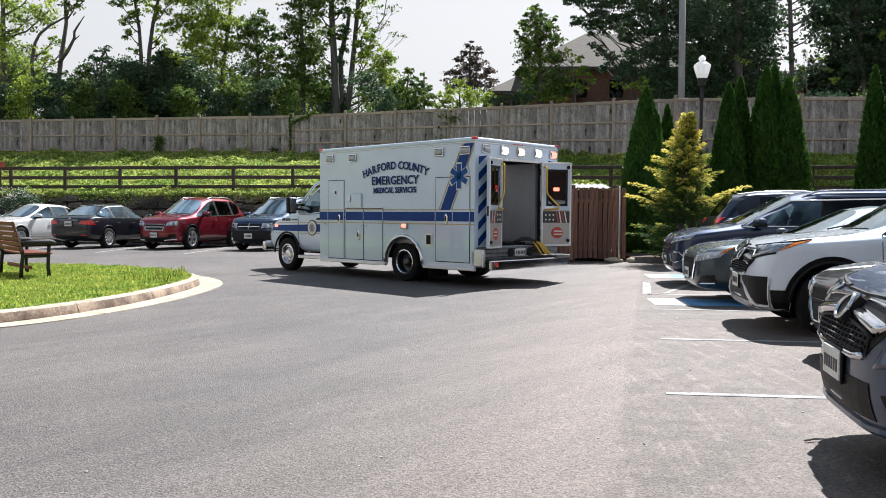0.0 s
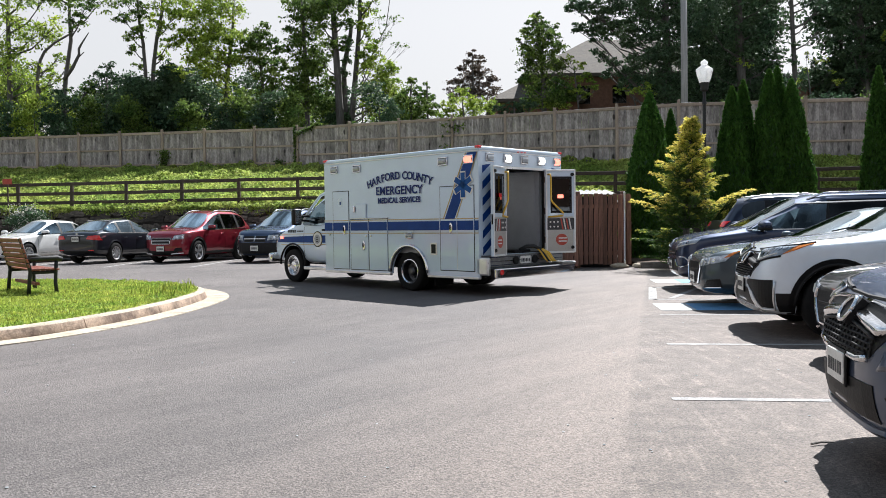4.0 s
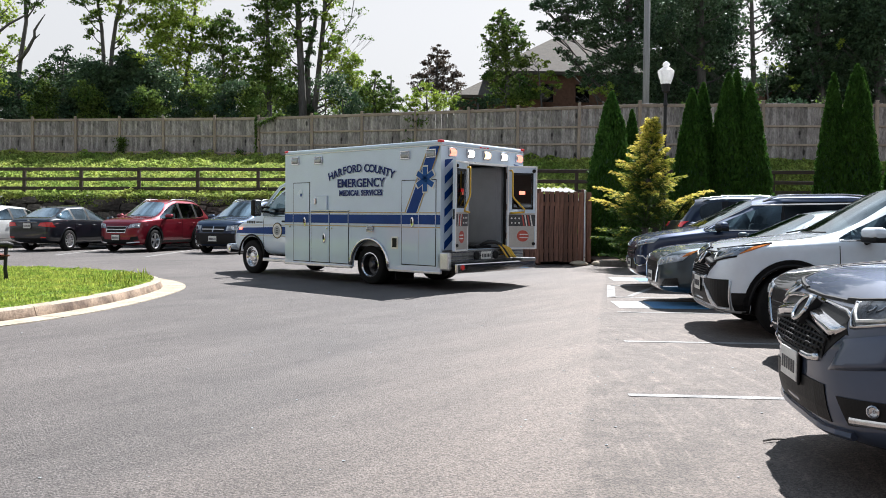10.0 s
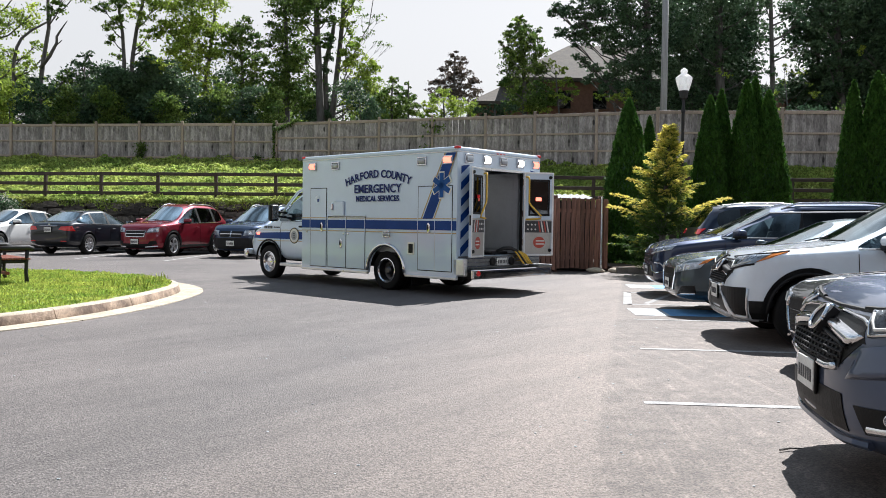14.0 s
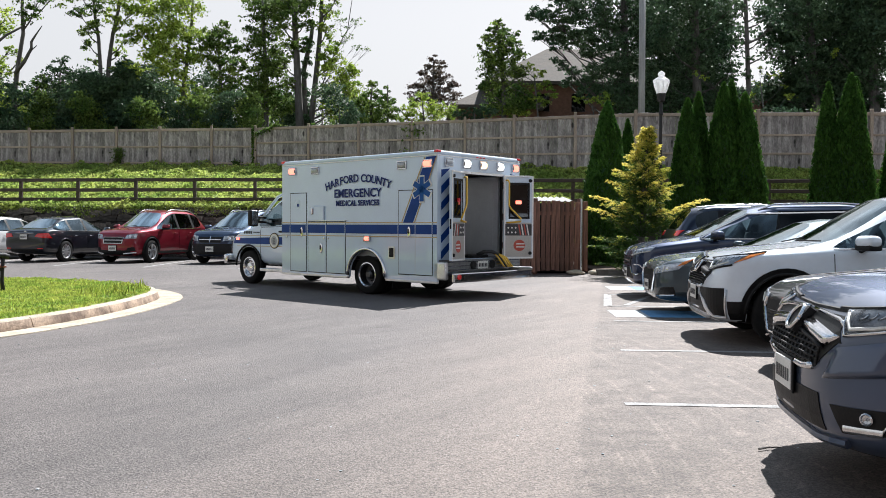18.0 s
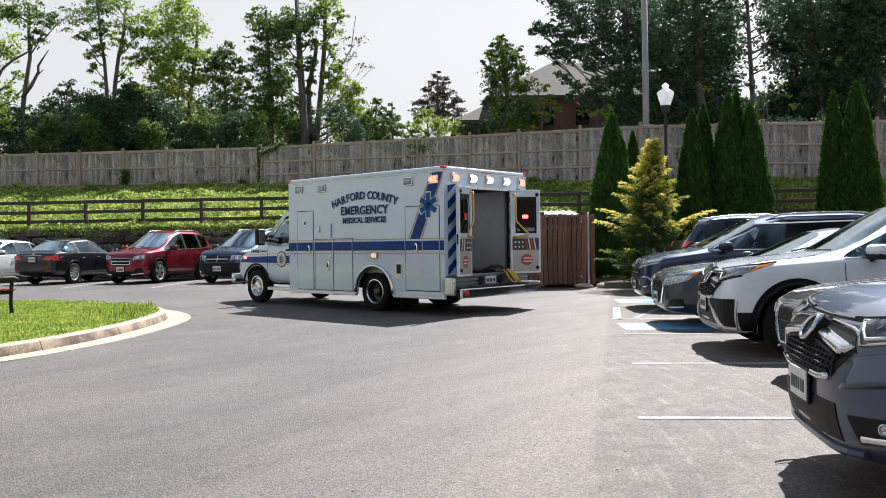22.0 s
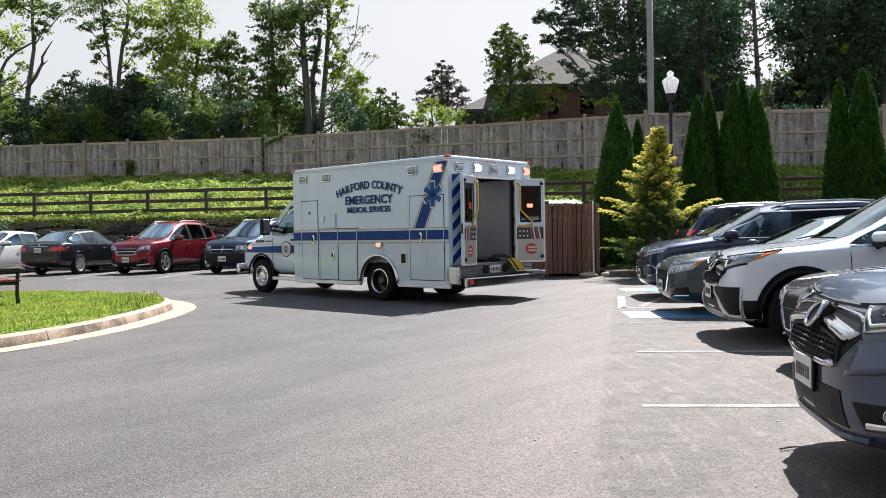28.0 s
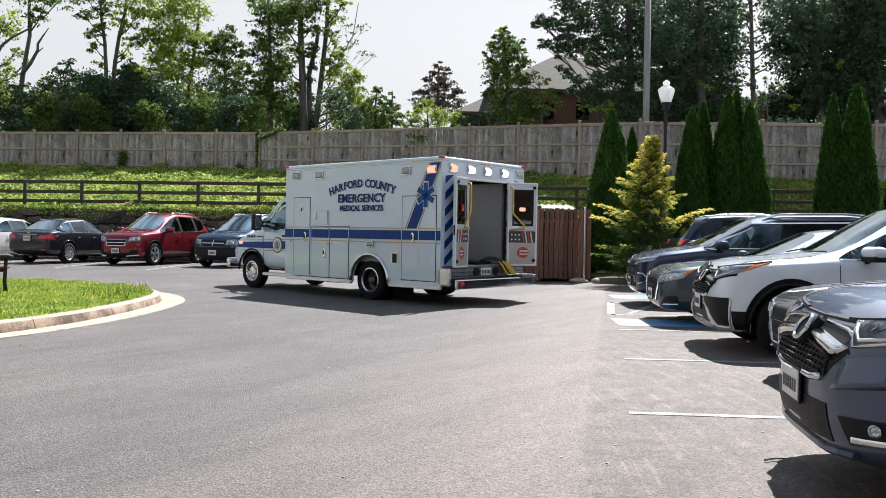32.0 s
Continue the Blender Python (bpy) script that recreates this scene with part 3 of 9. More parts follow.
# lengths of kerb with open joints
kerb = thing("kerb", "tan concrete kerb with gutter round the lawn", "kerb", kind="structure")
step = 7
for i in range(0, len(isle) - 1, step):
    seg = isle[i : min(i + step + 1, len(isle))]
    if len(seg) > 1:
        a = [p.copy() for p in seg]
        a[-1] = a[-1] + (a[-2] - a[-1]).normalized() * 0.012
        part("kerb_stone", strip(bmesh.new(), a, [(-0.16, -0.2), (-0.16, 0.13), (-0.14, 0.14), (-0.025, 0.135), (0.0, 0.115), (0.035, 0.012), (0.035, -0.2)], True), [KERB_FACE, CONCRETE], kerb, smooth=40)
        part("gutter", strip(bmesh.new(), a, [(0.037, -0.1), (0.037, 0.006), (0.43, 0.012), (0.44, -0.1)]), CONCRETE, kerb, "pale concrete gutter strip")
inner = offset_line(isle, -0.14)
bm = bmesh.new()
prism(bm, [tuple(p) for p in inner], -0.1, 0.13)
tagged(part("lawn", bm, GRASS), "bright green mown lawn inside the kerb", "lawn", kind="structure")

# painted lines
lines = thing("parking_lines", "white painted stall lines on the asphalt", "marking", kind="structure")


def line_strip(name, p, q, w, mat, z=0.004):
    p, q = Vector(p), Vector(q)
    d = (q - p).normalized()
    s = Vector((-d.y, d.x)) * w / 2
    bm = bmesh.new()
    n = max(2, int((q - p).length / 0.25))
    vs = []
    for k in range(n + 1):
        c = p + (q - p) * k / n
        j = 0.008 * noise.noise((c.x * 9, c.y * 9, 0))
        vs.append((bm.verts.new((*(c + s * (1 + j * 8)), z)), bm.verts.new((*(c - s * (1 - j * 8)), z))))
    for a, b in zip(vs, vs[1:]):
        bm.faces.new((a[0], b[0], b[1], a[1]))
    bmesh.ops.recalc_face_normals(bm, faces=bm.faces)
    return part(name, bm, mat, lines)


LD = Vector((0.995, -0.096))
for p in ((1.17, 3.38), (1.80, 6.03), (2.42, 8.66), (3.0, 11.38)):
    line_strip("stall_line", p, Vector(p) + LD * 5.3, 0.088, LINE)
for p, w in (((3.42, 13.55), 0.12), ((3.95, 15.95), 0.12)):
    line_strip("stall_line", p, Vector(p) + LD * 5.3, w, LINE)
line_strip("stall_line", (3.40, 13.5), (3.97, 16.0), 0.14, LINE)
for k in range(4):
    line_strip("stall_line", (3.75 + 1.1 * k, 13.7), (4.75 + 1.1 * k, 15.7), 0.1, LINE, 0.004)
# one blue paint per band: its sunlit end is coloured near white
for p in ((3.20, 12.4), (4.35, 17.6)):
    line_strip("white_band", p, Vector(p) + LD * 0.5, 1.0, BAND_LIT_GRIT)
    line_strip("blue_band", Vector(p) + LD * 0.5, Vector(p) + LD * 5.2, 1.0, BLUE_PAINT)
for x0, y0, x1, y1 in ((-8.3, 25.8, -8.35, 32.5), (-11.35, 26.4, -11.7, 33), (-14.45, 27, -14.9, 33.5), (-17.6, 27.6, -18.1, 34), (-5.2, 25.2, -5.1, 32)):
    line_strip("stall_line", (x0, y0), (x1, y1), 0.12, LINE)

# bed with mulch behind the far kerb
bed = [(5.15, 22.45), (7.2, 22.3), (9.0, 21.2), (11.0, 20.0), (44, 18), (44, 29.5), (8, 32.6), (5.15, 32.8)]
tagged(part("planting_bed", prism(bmesh.new(), bed, -0.1, 0.14), MULCH), "dark mulch planting bed under the evergreens", "planting bed", kind="structure")
# kerb concrete coloured darker, to stand in for the cedar's shade
BED_KERB = surf("shaded_kerb", (0.10, 0.09, 0.08), (0.19, 0.17, 0.15), 4, 0.9, bump=0.4, fine=40, speck=0.15)
bk = thing("bed_kerb", "low concrete kerb along the planting bed, coloured dark for shade", "kerb", kind="structure")
bl = [Vector(p) for p in ((44, 18), (11, 20.0), (9, 21.2), (7.2, 22.3), (5.15, 22.45))]
for a, b in zip(bl, bl[1:]):
    part("kerb_stone", strip(bmesh.new(), [b, a], [(-0.02, -0.1), (-0.02, 0.17), (0.12, 0.17), (0.14, 0.14), (0.14, -0.1)]), BED_KERB, bk)

# stone retaining wall: core
bm = bmesh.new()
wl = [Vector((x, wall_y(x))) for x in (-45, -32, -19.5, -13, -6.5, 0, 6.9, 20, 44)]
strip(bm, wl, [(0.0, -0.1), (0.0, 2.02), (-0.5, 2.05), (-0.5, -0.1)])
stone_wall = tagged(part("retaining_wall", bm, MORTAR), "dark rough stone retaining wall behind the parked cars", "retaining wall", kind="structure")


# tall board fence, bay by bay
def along(pts, step, start=0.0):
    """Points at even steps along a line."""
    out, left = [], start
    for a, b in zip(pts, pts[1:]):
        a, b = np.array(a), np.array(b)
        n = np.linalg.norm((b - a)[:2])
        s = left
        while s < n:
            out.append(a + (b - a) * s / n)
            s += step
        left = s - n
    return out


fence = thing("board_fence", "tall weathered grey-brown wooden board fence on the bank", "fence", kind="structure")
POST_X = [-51.2 + 2.4 * k for k in range(14)] + [-17.66, -15.31, -13.0, -10.3, -8.04, -5.23, -2.7, -0.1, 2.38, 4.59, 7.24, 9.74, 12.35, 14.95, 17.57, 19.7] + [22.3 + 2.6 * k for k in range(9)]
posts = [np.array((x, *lerp_line(FENCE, x))) for x in POST_X]
rng = random.Random(4)
post_bm = box_bm((0, 0, 0), (0.12, 0.12, 1), bev=0.012)
post_me = to_mesh("post", post_bm, FENCE_POST)
cap_me = to_mesh("post_cap", box_bm((0, 0, 0), (0.13, 0.13, 0.03), bev=0.008), CONCRETE)
for i, p in enumerate(posts):
    x, y, z0, z1 = p
    ob = part("post", post_me, None, fence)
    ob.matrix_basis = pose(x, y - 0.1, (z0 + z1) / 2 - 0.05, 0, 0, 0) @ Matrix.Diagonal((1, 1, z1 - z0 + 0.18, 1))
    if i + 1 == len(posts):
        break
    q = posts[i + 1]
    d = (q - p)[:2]
    n = 18
    L = np.linalg.norm(d)
    ang = math.atan2(d[1], d[0])
    bm = bmesh.new()
    for k in range(n):
        t = (k + 0.5) / n
        c = p + (q - p) * t
        h = c[3] - c[2] + 0.25
        box(bm, (L * t, rng.uniform(-0.006, 0.006), c[3] - h / 2 - 0.05 + rng.uniform(-0.02, 0.02)), (L / n - 0.007, 0.02, h), rot=Matrix.Rotation(rng.uniform(-0.006, 0.006), 4, "Y"))
    part("panel", bm, FENCE_WOOD, fence, at=pose(p[0], p[1], 0, 0, 0, math.degrees(ang)))
    for k, f in enumerate((0.055, 0.5, 0.93) if p[0] < -8.1 else (0.055, 0.41, 0.73)):
        za, zb = p[3] - (p[3] - p[2]) * f, q[3] - (q[3] - q[2]) * f
        a, b = Vector((p[0], p[1] - 0.035, za)), Vector((q[0], q[1] - 0.035, zb))
        m = Matrix.Translation((a + b) / 2) @ (b - a).to_track_quat("X", "Z").to_matrix().to_4x4()
        part("rail", box_bm((0, 0, 0), ((b - a).length - 0.02, 0.04, 0.13 if k == 0 else 0.085), bev=0.005), FENCE_POST, fence, at=m)
    part("post_cap", cap_me, None, fence, at=pose(x, y - 0.1, z1 + 0.055))

# low three-rail fence
rails = thing("rail_fence", "dark brown three-rail wooden fence above the wall", "fence", kind="structure")
low_posts = along(RAIL, 2.63, 1.95)
lp_me = to_mesh("post", box_bm((0, 0, 0.46), (0.13, 0.13, 1.42), bev=0.012), RAIL_WOOD)
for i, p in enumerate(low_posts):
    part("post", lp_me, None, rails, at=pose(p[0], p[1], 2.12, rng.uniform(-1, 1), rng.uniform(-1, 1), 0))
    if i + 1 < len(low_posts):
        q = low_posts[i + 1]
        d = q - p
        for h in (0.30, 0.70, 1.12):
            part("rail", box_bm((0, 0, 0), (np.linalg.norm(d) + 0.02, 0.045, 0.145), bev=0.008), RAIL_WOOD, rails,
                 at=pose((p[0] + q[0]) / 2, (p[1] + q[1]) / 2 - 0.08, 2.12 + h, 0, rng.uniform(-0.5, 0.5), math.degrees(math.atan2(d[1], d[0]))))

# ---- cars ----
LAMP_BRIGHT = surf("lamp_bowl", (0.82, 0.86, 0.92), (0.30, 0.34, 0.40), 9, 0.25)
PANE_SCREEN = glass("windscreen_glass", (0.30, 0.40, 0.40), clear=0.98, ior=10.0, sheen=(0.94, 1.0, 1.0))
LAMP_INSIDE = surf("lamp_inside", (0.34, 0.36, 0.39), (0.08, 0.085, 0.095), 14, 0.22, metal=0.4)
from mathutils.bvhtree import BVHTree


def loft_body(st, glass_cells, cutters, sub=2):
    """A closed shell from sections (x, half width, bottom, shoulder, top, half width of top), symmetric; returns a mesh whose material
    index is 0 paint, 1 glass, 2 black, with the wheel openings cut."""
    bm = bmesh.new()
    crease = bm.edges.layers.float.new("crease_edge")
    rings = []
    for x, hw, zb, zs, zt, wt in st:
        half = [(0, zb), (hw * 0.82, zb), (hw * 0.975, zb + 0.10), (hw, zb + (zs - zb) * 0.52), (hw * 0.972, zs - 0.035), (hw * 0.955, zs)]
        dz = zt - zs
        half += [(wt + 0.065, zs + dz * 0.82), (wt, zt - min(0.03, dz * 0.25)), (wt * 0.55, zt), (0, zt + 0.008)]
        bow = 0.26 if 0.0 < x and dz > 0.06 and x < 1.7 else 0.0
        left = [bm.verts.new((x - (bow * (y / hw) ** 2 if k >= 6 else 0.0), y, z)) for k, (y, z) in enumerate(half)]
        right = [v if y == 0 else bm.verts.new((v.co.x, -y, z)) for v, (y, z) in zip(left, half)]
        rings.append((left, right))
    n = len(rings[0][0])
    kinds = {}
    for i in range(len(rings) - 1):
        for s in (0, 1):
            a, b = rings[i][s], rings[i + 1][s]
            for j in range(n - 1):
                f = bm.faces.new((a[j], b[j], b[j + 1], a[j + 1]))
                f.material_index = glass_cells(i, j)
    for i in (0, len(rings) - 1):
        l, r = rings[i]
        for j in range(n - 1):
            vs = [l[j], l[j + 1], r[j + 1], r[j]]
            vs = [v for k, v in enumerate(vs) if v not in vs[:k]]
            bm.faces.new(vs)
    bmesh.ops.recalc_face_normals(bm, faces=bm.faces)
    for e in bm.edges:
        if len(e.link_faces) == 2 and e.link_faces[0].material_index != e.link_faces[1].material_index:
            e[crease] = 0.9
    me = bpy.data.meshes.new("shell")
    bm.to_mesh(me)
    bm.free()
    for k in range(3):
        me.materials.append(None)
    ob = new("shell", me)
    ob.modifiers.new("s", "SUBSURF").levels = sub
    cut = bmesh.new()
    for c, r, y0, y1 in cutters:
        for s in (1, -1):
            cyl(cut, (c[0], s * y0, c[1]), (c[0], s * y1, c[1]), r, seg=36)
    for f in cut.faces:
        f.material_index = 2
    cme = bpy.data.meshes.new("cut")
    cut.to_mesh(cme)
    cut.free()
    for k in range(3):
        cme.materials.append(None)
    cob = new("cut", cme)
    b = ob.modifiers.new("b", "BOOLEAN")
    b.operation, b.object, b.solver = "DIFFERENCE", cob, "EXACT"
    dg = bpy.context.evaluated_depsgraph_get()
    out = bpy.data.meshes.new_from_object(ob.evaluated_get(dg))
    for o in (ob, cob):
        bpy.data.objects.remove(o)
    return out


def split_mesh(me, want):
    """Bmeshes of the faces whose material index is in want, one for each connected piece if want is glass."""
    bm = bmesh.new()
    bm.from_mesh(me)
    bmesh.ops.delete(bm, geom=[f for f in bm.faces if f.material_index not in want], context="FACES")
    return bm


def islands(bm):
    seen, out = set(), []
    for f in bm.faces:
        if f.index in seen:
            continue
        stack, grp = [f], []
        seen.add(f.index)
        while stack:
            g = stack.pop()
            grp.append(g.index)
            for e in g.edges:
                for h in e.link_faces:
                    if h.index not in seen:
                        seen.add(h.index)
                        stack.append(h)
        out.append(set(grp))
    return out


class Skin:
    """Lays fitted pieces on a shell by casting rays on it."""

    def __init__(self, me):
        bm = bmesh.new()
        bm.from_mesh(me)
        bmesh.ops.delete(bm, geom=[f for f in bm.faces if f.material_index == 2], context="FACES")
        self.tree = BVHTree.FromBMesh(bm)
        bm.free()

    def hit(self, axis, a, b):
        if axis[1] == "d":
            k = 1 if axis[0] == "+" else -1
            way, perp = Vector((-0.7071, -0.7071 * k, 0)), Vector((-0.7071, 0.7071 * k, 0))
            p, nrm, *_ = self.tree.ray_cast(perp * a + Vector((0, 0, b)) - way * 6, way)
            return (p, nrm) if p is not None else (None, None)
        way = {"+x": (-1, 0, 0), "-x": (1, 0, 0), "+y": (0, -1, 0), "-y": (0, 1, 0), "+z": (0, 0, -1)}[axis]
        way = Vector(way)
        o = {"x": Vector((0, a, b)), "y": Vector((a, 0, b)), "z": Vector((a, b, 0))}[axis[1]] - way * 6
        p, nrm, *_ = self.tree.ray_cast(o, way)
        return (p, nrm) if p is not None else (None, None)

    def patch(self, axis, quad, n=6, m=3, lift=0.006, thick=0.02, bm=None):
        """quad: four corners in the plane seen along the axis; a curved plate on the skin."""
        bm = bm or bmesh.new()
        top, bot = [], []
        q = [Vector(c) for c in quad]
        for i in range(n + 1):
            r0, r1 = [], []
            for j in range(m + 1):
                s, t = i / n, j / m
                c = (q[0] * (1 - s) + q[1] * s) * (1 - t) + (q[3] * (1 - s) + q[2] * s) * t
                p, nrm = self.hit(axis, c.x, c.y)
                if p is None:
                    p, nrm = r0[-1] if r0 else (top_row[j] if i else (None, None))
                if p is None:
                    p, nrm = Vector((c.x, 0, c.y)), Vector((0, 0, 1))
                r0.append((p, nrm))
            top_row = r0
            top.append([bm.verts.new(p + nr * (lift if not callable(lift) else lift(i / n, j / m))) for j, (p, nr) in enumerate(r0)])
            bot.append([bm.verts.new(p - nr * thick) for p, nr in r0])
        for i in range(n):
            for j in range(m):
                bm.faces.new((top[i][j], top[i + 1][j], top[i + 1][j + 1], top[i][j + 1]))
        ring = [(i, 0) for i in range(n)] + [(n, j) for j in range(m)] + [(i, m) for i in range(n, 0, -1)] + [(0, j) for j in range(m, 0, -1)]
        for k, (i, j) in enumerate(ring):
            i2, j2 = ring[(k + 1) % len(ring)]
            bm.faces.new((top[i][j], top[i2][j2], bot[i2][j2], bot[i][j]))
        bmesh.ops.recalc_face_normals(bm, faces=bm.faces)
        return bm

    def bar(self, axis, pts, r, lift=0.0, seg=6):
        """A thin bar that follows the skin."""
        out = []
        for a, b in zip(pts, pts[1:]):
            a, b = Vector(a), Vector(b)
            n = max(2, int((b - a).length / 0.08))
            for k in range(n + 1):
                c = a + (b - a) * k / n
                p, nr = self.hit(axis, c.x, c.y)
                if p is not None and (not out or (p + nr * lift - out[-1]).length > 0.01):
                    out.append(p + nr * lift)
        return tube(bmesh.new(), out, r, seg) if len(out) > 1 else box_bm((0, 0, 0.6), (0.01, 0.01, 0.01))


def wheel_meshes(r, w, rim_r, style, rim_mat):
    """Tyre and rim, turned about y; outer face at +y."""
    bm = lathe(bmesh.new(), [(rim_r, w * 0.42), (rim_r + 0.02, w * 0.5), (r - 0.03, w * 0.5), (r - 0.008, w * 0.42), (r, w * 0.25), (r, -w * 0.25), (r - 0.008, -w * 0.42), (r - 0.03, -w * 0.5), (rim_r, -w * 0.45), (rim_r, w * 0.42)], 40, "y")
    tyre = to_mesh("tyre", bm, RUBBER, 40)
    bm = lathe(bmesh.new(), [(rim_r + 0.006, w * 0.46), (rim_r - 0.012, w * 0.47), (rim_r - 0.03, w * 0.40), (rim_r - 0.04, -w * 0.3), (0.05, -w * 0.3)], 36, "y")
    if style == "steel":
        lathe(bm, [(rim_r - 0.03, w * 0.3), (rim_r * 0.72, w * 0.34), (rim_r * 0.62, w * 0.16), (rim_r * 0.45, w * 0.14), (rim_r * 0.40, w * 0.42), (rim_r * 0.22, w * 0.46), (0.0, w * 0.47)], 36, "y")
        for k in range(8):
            a = 2 * math.pi * k / 8
            cyl(bm, (math.cos(a) * rim_r * 0.53, w * 0.1, math.sin(a) * rim_r * 0.53), (math.cos(a) * rim_r * 0.53, w * 0.24, math.sin(a) * rim_r * 0.53), 0.012, seg=6)
    else:
        n = style
        for k in range(n):
            for off in (-0.13, 0.13) if n <= 6 else (0,):
                a = 2 * math.pi * k / n + off
                mid = rim_r * 0.52
                rot = Matrix.Rotation(-a, 4, "Y")
                box(bm, rot @ Vector((mid, w * 0.36, 0)), (rim_r * 0.92, 0.035, 0.036 if n <= 6 else 0.042), rot=rot, bev=0.006)
        cyl(bm, (0, w * 0.2, 0), (0, w * 0.44, 0), 0.07, 0.06, 20)
    rim = to_mesh("rim", bm, rim_mat, 35)
    bm = lathe(bmesh.new(), [(rim_r - 0.045, -w * 0.22), (0.1, -w * 0.22), (0.02, -w * 0.2)], 30, "y")
    disc = to_mesh("brake_disc", bm, DARK_TRIM, 35)
    return tyre, rim, disc


def add_wheels(car, spots, meshes):
    for x, y, r in spots:
        w = new("wheel")
        w.parent = car
        w.matrix_basis = pose(x, y, r, 0, random.Random(int(x * 100 + y * 10)).uniform(0, 60), 0 if y > 0 else 180)
        for nm, me in zip(("tyre", "rim", "brake_disc"), meshes):
            part(nm, me, None, w)


def seat_bm(x, y, z, w=0.5):
    bm = box_bm((x, y, z + 0.08), (0.5, w, 0.16), bev=0.04, seg=2)
    box(bm, (x - 0.28, y, z + 0.42), (0.16, w * 0.95, 0.62), rot=Matrix.Rotation(-0.22, 4, "Y"), bev=0.05, seg=2)
    box(bm, (x - 0.38, y, z + 0.80), (0.11, w * 0.5, 0.17), rot=Matrix.Rotation(-0.2, 4, "Y"), bev=0.04, seg=2)
    return bm


def plate_on(car, skin, axis, y, z, w=0.305, h=0.155, body=PLATE, ink=INK):
    """A number plate with illegible bars."""
    p, nr = skin.hit(axis, y, z)
    s = 1 if axis == "+x" else -1
    x = p.x + s * 0.022
    pl = part("number_plate", box_bm((x, y, z), (0.012, w, h), bev=0.003), body, car, "white number plate with dark marks")
    part("frame", box_bm((x - s * 0.008, y, z), (0.014, w + 0.03, h + 0.03), bev=0.004), BLACK, pl)
    for k in range(6):
        part("mark", box_bm((x + s * 0.007, y - w * 0.36 + k * w * 0.145, z - 0.005), (0.003, w * 0.09, h * 0.42)), ink, pl)


